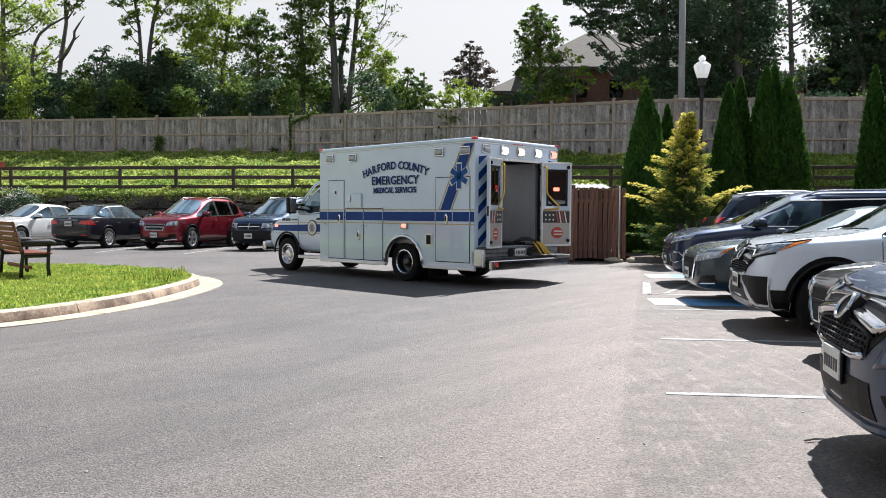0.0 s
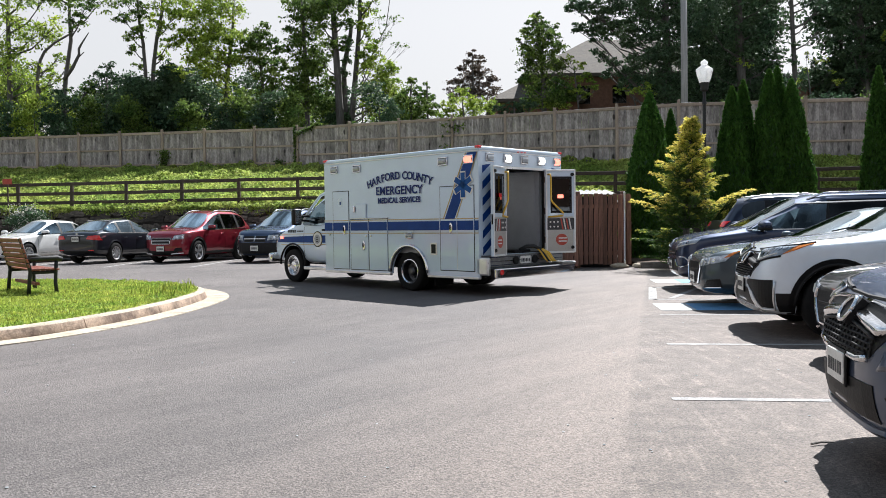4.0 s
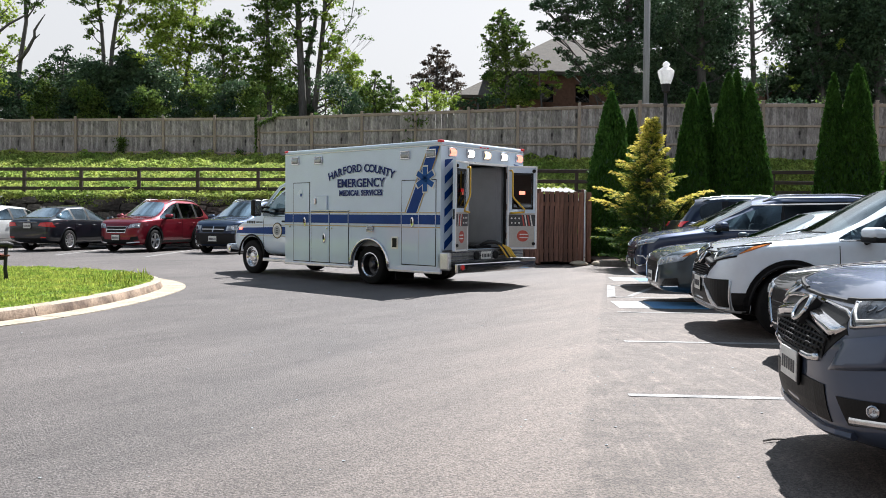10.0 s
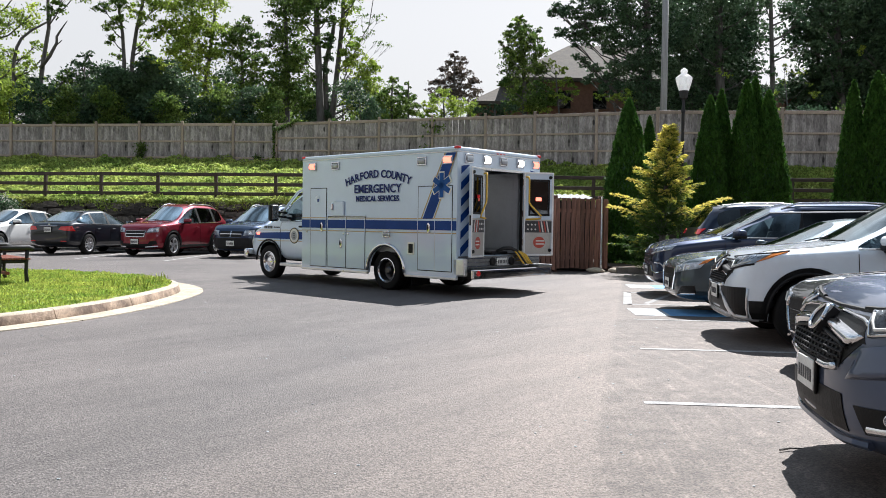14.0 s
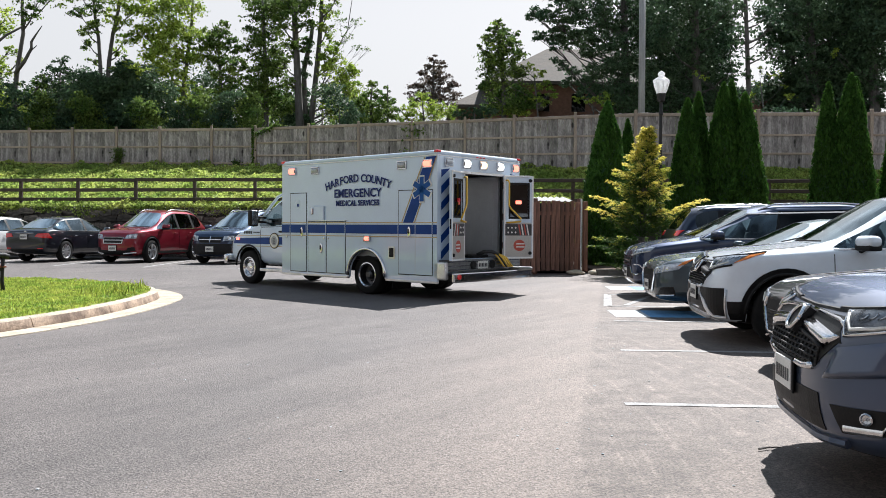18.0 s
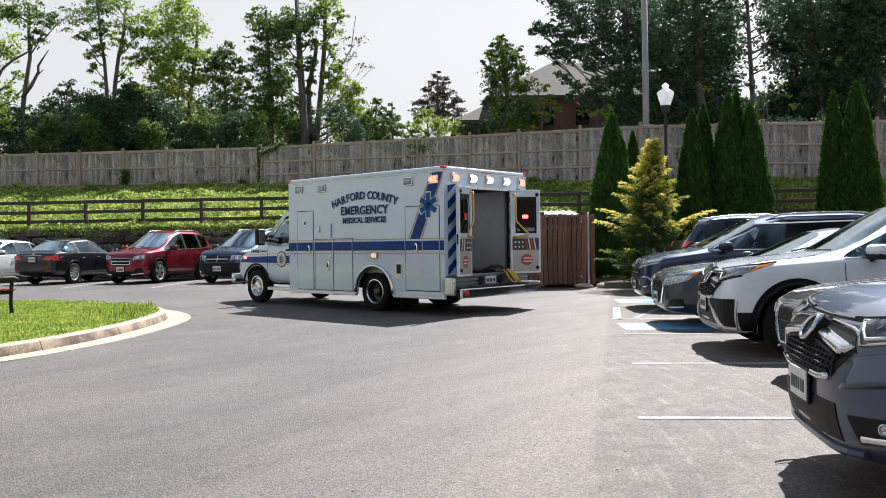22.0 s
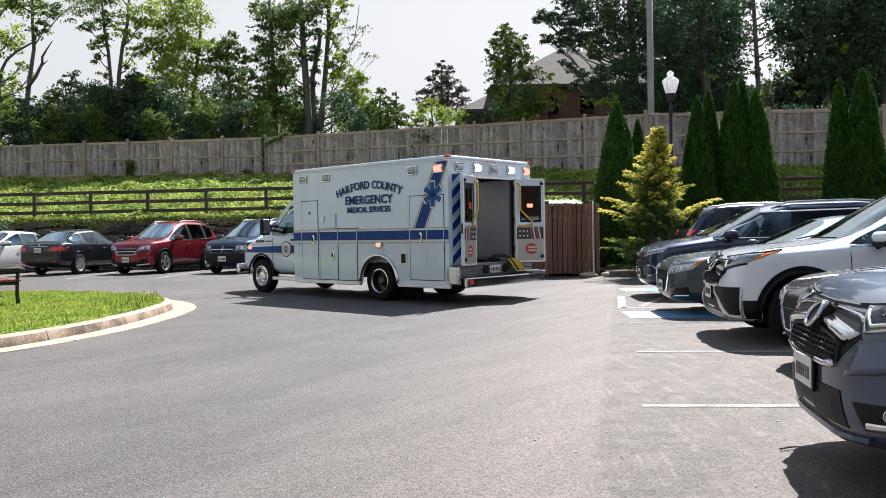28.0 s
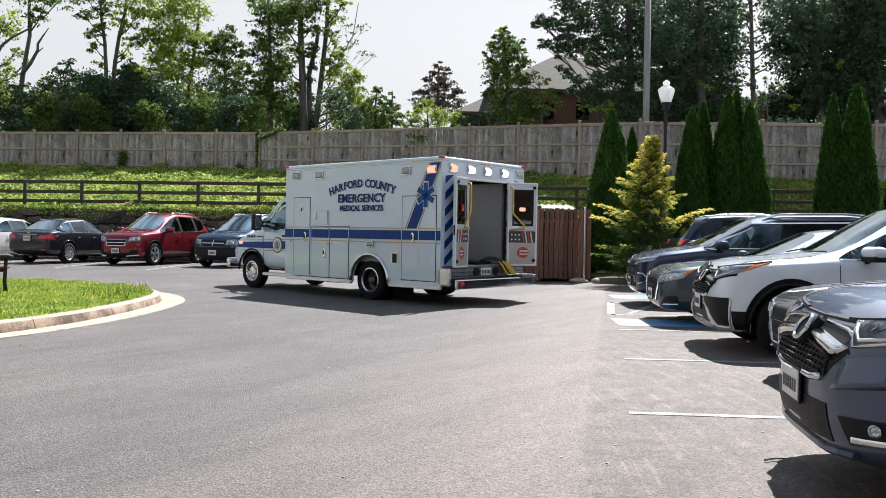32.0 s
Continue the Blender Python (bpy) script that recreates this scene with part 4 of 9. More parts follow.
def build_car(name, label, group, m, spec):
    """A car with its front at +x, its middle over the origin."""
    car = thing(name, label, "car", group, at=m)
    st, P = spec["stations"], spec["paint"]
    zr, zc = spec.get("roof", ()), spec["cells"]
    fx, rx, r, hw = spec["front"], spec["rear"], spec["r"], spec["hw"]
    me = loft_body(st, zc, [((fx, r), r + 0.055, hw - 0.30, hw + 0.3), ((rx, r), r + 0.055, hw - 0.30, hw + 0.3)])
    skin = Skin(me)
    bm = split_mesh(me, (0, 2))
    body = part("body", bm, [P, P, BLACK], car, smooth=50)
    gb = split_mesh(me, (1,))
    gb.faces.ensure_lookup_table()
    gb.faces.index_update()
    for grp in islands(gb):
        one = gb.copy()
        one.faces.ensure_lookup_table()
        ys = [one.faces[k].calc_center_median() for k in grp]
        cx, cy = sum(v.x for v in ys) / len(ys), sum(v.y for v in ys) / len(ys)
        bmesh.ops.delete(one, geom=[f for f in one.faces if f.index not in grp], context="FACES")
        nm = "windscreen" if abs(cy) < 0.1 and cx > 0 else "rear_window" if abs(cy) < 0.1 else "side_window"
        pane = part(nm, one, PANE_SCREEN if nm == "windscreen" or abs(cy) < 0.1 else PANE_DARK if cx < spec.get("privacy", -9) else PANE, car, smooth=True)
        pane.visible_shadow = False
    gb.free()
    # cabin
    part("cabin_floor", box_bm((spec["seat"] - 0.5, 0, 0.42), (2.6, hw * 1.7, 0.06)), BLACK, car)
    part("dashboard", box_bm((spec["seat"] + 0.78, 0, spec["belt"] - 0.12), (0.4, hw * 1.55, 0.24), bev=0.06, seg=2), BLACK, car)
    for sx in (spec["seat"], spec["seat"] - 0.9):
        for sy in (0.38, -0.38):
            part("seat", seat_bm(sx, sy, 0.5), CABIN, car, smooth=40)
    sw = lathe(bmesh.new(), [(0.17, -0.012), (0.185, -0.012), (0.185, 0.012), (0.17, 0.012), (0.17, -0.012)], 20)
    part("steering_wheel", sw, BLACK, car, at=pose(spec["seat"] + 0.48, 0.38, spec["belt"] - 0.04, 0, -65, 0))
    p, _ = skin.hit("+z", spec["cowl"] - 0.62, 0.0)
    part("inner_mirror", box_bm((p.x - 0.06, 0, p.z - 0.10), (0.03, 0.24, 0.07), bev=0.012, seg=2), BLACK, car)
    # wheels
    add_wheels(car, [(x, s * (hw - 0.105), r) for x in (fx, rx) for s in (1, -1)], wheel_meshes(r, 0.225, r - 0.115, spec["spokes"], spec.get("rim_mat", ALLOY)))
    trim = spec.get("clad", None)
    for s, ax in ((1, "+y"), (-1, "-y")):
        # doors: seams, handles, mirror
        for dx in spec["doors"]:
            part("door_seam", skin.bar(ax, [(dx, 0.36), (dx + 0.01, spec["belt"] - 0.05)], 0.005), BLACK, body)
        part("door_seam", skin.bar(ax, [(spec["doors"][0], 0.34), (spec["doors"][-1], 0.34)], 0.005), BLACK, body)
        for hx in spec["handles"]:
            p, nr = skin.hit(ax, hx, spec["belt"] - 0.13)
            h = tube(bmesh.new(), [p + Vector((-0.1, 0, 0)), p + Vector((-0.07, s * 0.035, 0.003)), p + Vector((0.07, s * 0.035, 0.003)), p + Vector((0.1, 0, 0))], 0.014, 6)
            part("door_handle", h, spec.get("handle_mat", P), car, smooth=True)
        p, nr = skin.hit(ax, spec["mirror"], spec["belt"] - 0.02)
        mir = box_bm((p.x, p.y + s * 0.145, p.z + 0.105), (0.17, 0.28, 0.125), rot=Matrix.Rotation(s * 0.25, 4, "Z"), bev=0.06, seg=4)
        mo = part("door_mirror", mir, spec.get("mirror_mat", P), car, smooth=40)
        part("mirror_arm", tube(bmesh.new(), [(p.x + 0.02, p.y - s * 0.02, p.z), (p.x + 0.01, p.y + s * 0.09, p.z + 0.03)], 0.025, 8), BLACK, mo)
        part("mirror_base", box_bm((p.x - 0.005, p.y + s * 0.14, p.z + 0.045), (0.155, 0.25, 0.07), rot=Matrix.Rotation(s * 0.25, 4, "Z"), bev=0.02, seg=2), BLACK, mo, "black lower half of the mirror", smooth=40)
        part("mirror_glass", box_bm((p.x - 0.080, p.y + s * 0.135, p.z + 0.10), (0.006, 0.17, 0.095), bev=0.002), REFLECTOR, mo)
        # belt line trim
        part("window_trim", skin.bar(ax, [(spec["belt_span"][0], spec["belt"] + 0.0), (spec["belt_span"][1], spec["belt"] + spec.get("belt_rise", 0.03))], 0.012, 0.003), spec.get("trim_mat", BLACK), car)
        # sill and wheel-arch cladding
        if trim:
            part("sill_cladding", skin.patch(ax, [(fx - r - 0.06, 0.22), (rx + r + 0.06, 0.22), (rx + r + 0.06, 0.36), (fx - r - 0.06, 0.36)], 12, 2, 0.012), trim, car, smooth=40)
        for wx in (fx, rx):
            pts = []
            for k in range(17):
                a = math.pi * k / 16
                c = (wx + (r + 0.075) * math.cos(a), r + (r + 0.075) * math.sin(a))
                q, nr = skin.hit(ax, *c)
                if q is not None and abs(q.y) > hw * 0.8:
                    pts.append(q)
            if len(pts) > 3:
                part("wheel_arch", tube(bmesh.new(), pts, 0.02 if trim else 0.012, 6), trim or P, car, smooth=True)
            if trim:
                rows = []
                for k in range(21):
                    a = math.pi * (k - 1.2) / 17.6
                    row = [skin.hit(ax, wx + q * math.cos(a), r + q * math.sin(a)) for q in (r + 0.062, r + 0.10, r + 0.135)]
                    if all(h[0] is not None and abs(h[0].y) > hw * 0.72 for h in row):
                        rows.append([h[0] + h[1] * 0.012 for h in row])
                    elif rows:
                        break
                ab = bmesh.new()
                vs = [[ab.verts.new(p) for p in row] for row in rows]
                for a, b in zip(vs, vs[1:]):
                    for q in (0, 1):
                        ab.faces.new((a[q], b[q], b[q + 1], a[q + 1]))
                if len(vs) > 2:
                    bmesh.ops.solidify(ab, geom=ab.faces[:], thickness=0.014)
                    part("arch_cladding", ab, trim, car, smooth=40)
        if "rails" in spec:
            x0, x1, yy = spec["rails"]
            pts = []
            for k in range(9):
                x = x0 + (x1 - x0) * k / 8
                q, nr = skin.hit("+z", x, s * yy)
                pts.append(q + Vector((0, 0, 0.0 if k in (0, 8) else 0.045)))
            part("roof_rail", tube(bmesh.new(), pts, 0.016, 6), spec.get("rail_mat", ALLOY), car, smooth=True)
    # wipers
    for y0, y1 in ((-0.55, 0.05), (0.05, 0.6)):
        x0 = spec["cowl"]
        p0, p1 = skin.hit("+z", x0, y0)[0], skin.hit("+z", x0 - 0.09, y1)[0]
        part("wiper", tube(bmesh.new(), [p0 + Vector((0, 0, 0.015)), p1 + Vector((0.01, 0, 0.02))], 0.009, 5), BLACK, car)
    # bonnet shut lines
    for s in (1, -1):
        b = skin.bar("+z", [(spec["cowl"] + 0.1, s * hw * 0.76), (st[2][0], s * hw * 0.72)], 0.005)
        part("bonnet_seam", b, BLACK, body)
    return car, skin, body


def lamp_patch(car, skin, ax, quad, name, lens, inner=None, bulbs=(), n=8, m=3, lift=0.012):
    """A lamp: dark housing, reflectors in it and a clear or coloured lens."""
    n, m = max(n, 16), max(m, 6)
    ob = part(name, skin.patch(ax, quad, n, m, 0.011), inner or REFLECTOR, car, smooth=40)
    part("lens", skin.patch(ax, quad, n, m, lift + 0.008, 0.0), lens, ob, smooth=40)
    for c in bulbs:
        p, nr = skin.hit(ax, *c[:2])
        if p is not None:
            part("projector", lathe(bmesh.new(), [(c[2], 0.0), (c[2] * 0.96, 0.006), (c[2] * 0.7, 0.004), (0, 0.007)], 16), CHROME, ob, at=Matrix.Translation(p + nr * 0.011) @ nr.to_track_quat("Z", "Y").to_matrix().to_4x4())
    return ob


def mir2(quad):
    return [(-a, b) for a, b in quad]


def suv_cells(cowl, roof, bs, ends, rear):
    """Glass cells for stations: the windscreen between cowl and roof, side glass to the rear, pillars left out."""
    def f(i, j):
        if i == cowl and j in (7, 8):
            return 1
        if i == rear and j in (7, 8):
            return 1
        if cowl <= i < ends and j == 5:
            return 2 if i in bs else 1
        return 0
    return f


# stations: x, half width, bottom, shoulder, top, half width of top
def crv_stations(k=0.0):
    return [(2.295, 0.37 + k * 2.9, 0.36, 0.60, 0.64, 0.30 + k * 2), (2.22, 0.60 + k * 2.4, 0.25, 0.755, 0.805, 0.46 + k * 2), (2.10, 0.77 + k * 1.4, 0.22, 0.885, 0.94, 0.62 + k), (1.92, 0.895 + k * 0.4, 0.21, 0.965, 1.02, 0.68), (1.60, 0.93, 0.21, 0.985, 1.045, 0.70), (1.12, 0.93, 0.21, 1.02, 1.10, 0.70),
            (0.30, 0.93, 0.21, 1.04, 1.585, 0.585), (-0.22, 0.93, 0.21, 1.05, 1.665, 0.59), (-0.32, 0.93, 0.21, 1.05, 1.67, 0.59), (-1.18, 0.93, 0.21, 1.075, 1.66, 0.58), (-1.28, 0.93, 0.21, 1.08, 1.655, 0.58),
            (-1.82, 0.915, 0.23, 1.11, 1.60, 0.56), (-2.17, 0.90, 0.26, 1.08, 1.16, 0.66), (-2.27, 0.87, 0.32, 0.90, 0.96, 0.66), (-2.30, 0.74, 0.42, 0.78, 0.84, 0.55)]


CRV = dict(stations=crv_stations(), cells=suv_cells(5, 6, (7, 9), 11, 11), front=1.37, rear=-1.29, r=0.352, hw=0.93, seat=0.15, belt=1.04, doors=(1.0, -0.27, -1.0), handles=(-0.05, -0.95), mirror=0.72,
           belt_span=(1.0, -1.7), cowl=1.14, spokes=5, clad=DARK_TRIM, privacy=-0.3, trim_mat=CHROME)


def ridge(high):
    """A shoulder that swells out low down and runs flush at the top and the ends."""
    return lambda s, t: 0.004 + high * min(1.0, t / 0.12) * (1 - t) ** 0.8 * min(1.0, s / 0.12) * min(1.0, 0.25 + (1 - s) / 0.2)


def crv(label, m, colour, dark=True):
    car, skin, body = build_car("suv", label, "cars in the near row", m, dict(CRV, paint=colour) if dark else dict(CRV, paint=colour, stations=crv_stations(0.07), front=1.50, trim_mat=CHROME))
    for s, f in ((1, lambda q: q), (-1, mir2)):
        dg = "+d" if s > 0 else "-d"
        if dark:
            hl, tip = [(-1.115, 0.795), (-0.79, 0.872), (-0.735, 0.945), (-1.155, 0.893)], [(-0.785, 0.878), (-0.66, 0.918), (-0.60, 0.952), (-0.735, 0.938)]
            strip_pts = [(-1.140, 0.88), (-1.092, 0.822), (-0.98, 0.842), (-0.88, 0.862)]
        else:
            hl, tip = [(-1.24, 0.785), (-0.86, 0.872), (-0.74, 0.968), (-1.29, 0.912)], [(-0.84, 0.885), (-0.73, 0.93), (-0.62, 0.992), (-0.73, 0.965)]
            strip_pts = [(-1.26, 0.87), (-1.22, 0.81), (-1.05, 0.845), (-0.90, 0.885)]
        lamp = lamp_patch(car, skin, dg, hl, "headlight", LENS, LAMP_INSIDE if dark else LAMP_BRIGHT, () if dark else [(-1.18, 0.862, 0.036), (-1.05, 0.885, 0.034)], 12, 4)
        for k in range(6):
            a = hl[3][0] + (hl[2][0] - hl[3][0]) * (0.30 + 0.11 * k)
            z = hl[3][1] + (hl[2][1] - hl[3][1]) * (0.30 + 0.11 * k)
            part("reflector_fin", skin.bar(dg, [(a - 0.03, z - 0.042), (a, z - 0.028), (a + 0.012, z - 0.010)], 0.0045, 0.014, 6), CHROME, lamp, smooth=True)
        part("daytime_light", skin.bar(dg, strip_pts, 0.009, 0.018), PLATE, car, "white light strip")
        part("lamp_brow", skin.bar(dg, [(hl[3][0] - 0.1, hl[3][1] + 0.005), (hl[3][0], hl[3][1] + 0.012), (hl[2][0], hl[2][1] + 0.012), (tip[2][0], tip[2][1] + 0.012)], 0.013, 0.004), BLACK, car)
        part("lamp_strip", skin.bar(dg, [(hl[3][0] - 0.01, hl[3][1]), (hl[0][0] - 0.01, hl[0][1]), (hl[1][0], hl[1][1] - 0.008)], 0.011, 0.010, 8), CHROME if dark else DARK_TRIM, car, "strip along the headlight's lower edge", smooth=True)
        part("side_marker", skin.patch(dg, tip, 4, 2, 0.014), ORANGE_LENS, car, "amber side marker")
        if dark:
            part("bumper_shoulder", skin.patch(dg, [(-1.263, 0.575), (-0.925, 0.63), (-0.88, 0.80), (-1.17, 0.735)], 14, 12, ridge(0.032)), colour, car, smooth=40)
        if dark:
            part("bumper_seam", skin.bar(dg, [(-1.0, 0.70), (-0.928, 0.662), (-0.903, 0.526), (-0.898, 0.48)], 0.004, 0.001), BLACK, body)
        # chrome wing beside the badge
        wing = f([(0.075, 0.772), (0.46, 0.728), (0.56, 0.785), (0.085, 0.832)])
        part("chrome_wing", skin.patch("+x", wing, 12, 8, lambda q, v: 0.012 + 0.034 * math.sin(math.pi * min(1.0, v * 1.15)) * (0.55 + 0.45 * math.sin(math.pi * q))), CHROME if dark else DARK_TRIM, car, "broad chrome grille wing", smooth=True)
        part("wing_edge", skin.bar("+x", f([(0.08, 0.760), (0.26, 0.742), (0.46, 0.720)]), 0.008, 0.016, 8), BLACK if dark else CHROME, car, smooth=True)
        part("chrome_wing", skin.bar("+x", f([(0.06, 0.868), (0.24, 0.862), (0.46, 0.852), (0.56, 0.835)]), 0.012, 0.006, 10), CHROME, car, "chrome edge of the upper grille", smooth=True)
        if dark:
            part("fog_pocket", skin.patch(dg, [(-1.13, 0.345), (-0.90, 0.375), (-0.90, 0.485), (-1.20, 0.465)], 8, 4, 0.008), BLACK, car)
            part("fog_light", lathe(bmesh.new(), [(0.026, 0), (0.030, 0.012), (0.024, 0.016), (0.02, 0.006), (0.008, 0.002), (0, 0.014)], 18), REFLECTOR, car, "small round fog light",
                 at=Matrix.Translation(skin.hit(dg, -1.0, 0.437)[0] + Vector((0.006, s * 0.006, 0))) @ Vector((1, s, 0)).to_track_quat("Z", "Y").to_matrix().to_4x4())
            part("bumper_strip", skin.patch(dg, [(-1.115, 0.355), (-0.935, 0.366), (-0.930, 0.402), (-1.118, 0.388)], 8, 4, lambda q, v: 0.014 + 0.006 * math.sin(math.pi * v)), CHROME, car, "bright bumper strip", smooth=40)
            part("strip_end", skin.bar(dg, [(-0.934, 0.388), (-0.915, 0.42), (-0.905, 0.462)], 0.006, 0.012, 8), CHROME, car, smooth=True)
        else:
            part("corner_intake", skin.patch(dg, [(-1.40, 0.33), (-0.93, 0.315), (-0.93, 0.615), (-1.42, 0.60)], 10, 5, 0.008), BLACK, car, "black corner intake")
            part("corner_trim", skin.bar(dg, [(-1.40, 0.53), (-1.28, 0.45), (-1.17, 0.335), (-1.10, 0.30), (-0.93, 0.30), (-0.91, 0.60)], 0.013, 0.010, 8), ALLOY, car, "silver trim round the black corner", smooth=True)
            part("corner_brace", skin.patch(dg, [(-1.20, 0.31), (-1.08, 0.31), (-1.26, 0.47), (-1.40, 0.53)], 5, 3, 0.016), ALLOY, car, "silver brace across the intake")
        part("lower_cladding", skin.patch(dg, [(-0.90, 0.22), (-0.42, 0.24), (-0.42, 0.485), (-0.90, 0.475)], 8, 4, 0.010), BLACK, car)
        lamp_patch(car, skin, "-x", f([(0.70, 0.75), (0.86, 0.75), (0.80, 1.10), (0.66, 1.05)]), "tail_light", RED_LENS, RED_LENS)
    part("upper_grille", skin.patch("+x", [(-0.58, 0.755), (0.58, 0.755), (0.50, 0.87), (-0.50, 0.87)], 12, 4, 0.003), BLACK, car)
    gr = part("grille", skin.patch("+x", [(-0.40, 0.62), (0.40, 0.62), (0.56, 0.755), (-0.56, 0.755)], 12, 4, 0.004), BLACK, car)
    for k in range(5):
        w = 0.38 + 0.028 * k
        part("grille_bar", skin.bar("+x", [(-w, 0.645 + 0.024 * k), (w, 0.645 + 0.024 * k)], 0.006, 0.010), DARK_TRIM, gr)
    for k in range(15):
        y = -0.42 + 0.06 * k
        part("grille_bar", skin.bar("+x", [(y, 0.635), (y + 0.02, 0.745)], 0.005, 0.009), DARK_TRIM, gr)
    part("grille_frame", skin.bar("+x", [(-0.385, 0.622), (-0.28, 0.606), (0.28, 0.606), (0.385, 0.622)], 0.02, 0.004, 8), CHROME if dark else colour, car, "lower grille lip", smooth=True)
    part("badge_plate", skin.patch("+x", [(-0.07, 0.735), (0.07, 0.735), (0.09, 0.855), (-0.09, 0.855)], 4, 3, 0.045), DARK_TRIM, car, "plain dark badge plate")
    part("badge_ring", skin.bar("+x", [(0.078 * math.cos(2 * math.pi * q / 18), 0.797 + 0.055 * math.sin(2 * math.pi * q / 18)) for q in range(19)], 0.012, 0.05, 8), CHROME, car, "plain chrome badge ring", smooth=True)
    part("bonnet_edge", skin.bar("+x", [(-0.60, 0.905), (-0.35, 0.892), (0, 0.886), (0.35, 0.892), (0.60, 0.905)], 0.012, -0.002), BLACK, body)
    part("lower_intake", skin.patch("+x", [(-0.48, 0.33), (0.48, 0.33), (0.44, 0.50), (-0.44, 0.50)], 8, 3, 0.006), BLACK, car)
    part("chin", skin.bar("+x", [(-0.60, 0.30), (-0.40, 0.285), (0.40, 0.285), (0.60, 0.30)], 0.022, 0.012), ALLOY if not dark else colour, car, "chin strip")
    plate_on(car, skin, "+x", 0, 0.53)
    return car


ROW = 174.5


def row_at(nose_x, nose_y, length, yaw=ROW, flip=False):
    d = Vector((math.cos(radians(yaw)), math.sin(radians(yaw))))
    c = Vector((nose_x, nose_y)) - d * length / 2
    return pose(c.x, c.y, 0, 0, 0, yaw + (180 if flip else 0))


crv("dark grey metallic compact SUV with a chrome grille", row_at(2.26, 4.42, 4.6, 169.5), paint("grey_paint", (0.074, 0.096, 0.152), 0.85, 0.52))
crv("white compact SUV with black lower cladding", row_at(3.60, 9.85, 4.6, 172) @ Matrix.Diagonal((1, 1, 1.03, 1)), paint("white_paint", (0.80, 0.86, 0.93), 0.0, 0.25), False)

# black car between the two SUVs
SEDAN = dict(stations=[(2.38, 0.42, 0.34, 0.54, 0.58, 0.34), (2.34, 0.62, 0.24, 0.68, 0.73, 0.50), (2.22, 0.78, 0.20, 0.76, 0.82, 0.60), (2.0, 0.88, 0.19, 0.82, 0.88, 0.66), (1.6, 0.915, 0.19, 0.86, 0.925, 0.68), (1.05, 0.915, 0.19, 0.91, 0.985, 0.68),
                       (0.12, 0.915, 0.19, 0.94, 1.39, 0.53), (-0.20, 0.915, 0.19, 0.945, 1.44, 0.54), (-0.29, 0.915, 0.19, 0.945, 1.445, 0.54), (-1.0, 0.915, 0.19, 0.96, 1.41, 0.53), (-1.08, 0.915, 0.2, 0.965, 1.40, 0.53),
                       (-1.30, 0.915, 0.2, 0.975, 1.35, 0.52), (-1.86, 0.905, 0.22, 1.0, 1.06, 0.62), (-2.2, 0.88, 0.26, 0.98, 1.03, 0.66), (-2.33, 0.82, 0.32, 0.84, 0.92, 0.62), (-2.36, 0.66, 0.42, 0.72, 0.78, 0.52)],
             cells=suv_cells(5, 6, (7, 9), 12, 11), front=1.42, rear=-1.36, r=0.33, hw=0.915, seat=0.1, belt=0.945, doors=(0.95, -0.24, -1.05), handles=(-0.05, -0.85), mirror=0.72, belt_span=(0.9, -1.2), cowl=1.06, spokes=10)


def sedan_front(car, skin, body, chrome=True):
    for s, f in ((1, lambda q: q), (-1, mir2)):
        dg = "+d" if s > 0 else "-d"
        lamp_patch(car, skin, dg, [(-1.36, 0.60), (-0.90, 0.69), (-0.80, 0.80), (-1.34, 0.70)], "headlight", LENS, LAMP_BRIGHT, [(-1.20, 0.672, 0.034), (-1.06, 0.70, 0.032)], 10, 3)
        part("daytime_light", skin.bar(dg, [(-1.28, 0.625), (-1.25, 0.70)], 0.010, 0.02), PLATE, car)
        part("daytime_light", skin.bar(dg, [(-1.13, 0.65), (-1.10, 0.735)], 0.010, 0.02), PLATE, car)
        part("side_marker", skin.patch(dg, [(-0.92, 0.735), (-0.84, 0.76), (-0.745, 0.835), (-0.85, 0.795)], 4, 2, 0.018), ORANGE_LENS, car, "amber side marker")
        part("fog_pocket", skin.patch(dg, [(-1.28, 0.30), (-0.94, 0.32), (-0.96, 0.44), (-1.16, 0.42)], 5, 3, 0.008), BLACK, car)
        part("fog_trim", skin.bar(dg, [(-1.28, 0.30), (-0.96, 0.32)], 0.012, 0.012), CHROME, car)
    gr = part("grille", skin.patch("+x", [(-0.34, 0.34), (0.34, 0.34), (0.44, 0.66), (-0.44, 0.66)], 8, 4, 0.01), BLACK, car)
    for k in range(6):
        part("grille_bar", skin.bar("+x", [(-0.34 - 0.01 * k, 0.37 + 0.038 * k), (0.34 + 0.01 * k, 0.37 + 0.038 * k)], 0.007, 0.014), DARK_TRIM, gr)
    if chrome:
        part("grille_frame", skin.bar("+x", [(-0.45, 0.67), (-0.47, 0.58), (-0.36, 0.36), (0.36, 0.36), (0.47, 0.58), (0.45, 0.67)], 0.014, 0.014), CHROME, car, "chrome grille frame")
    plate_on(car, skin, "+x", 0, 0.43)


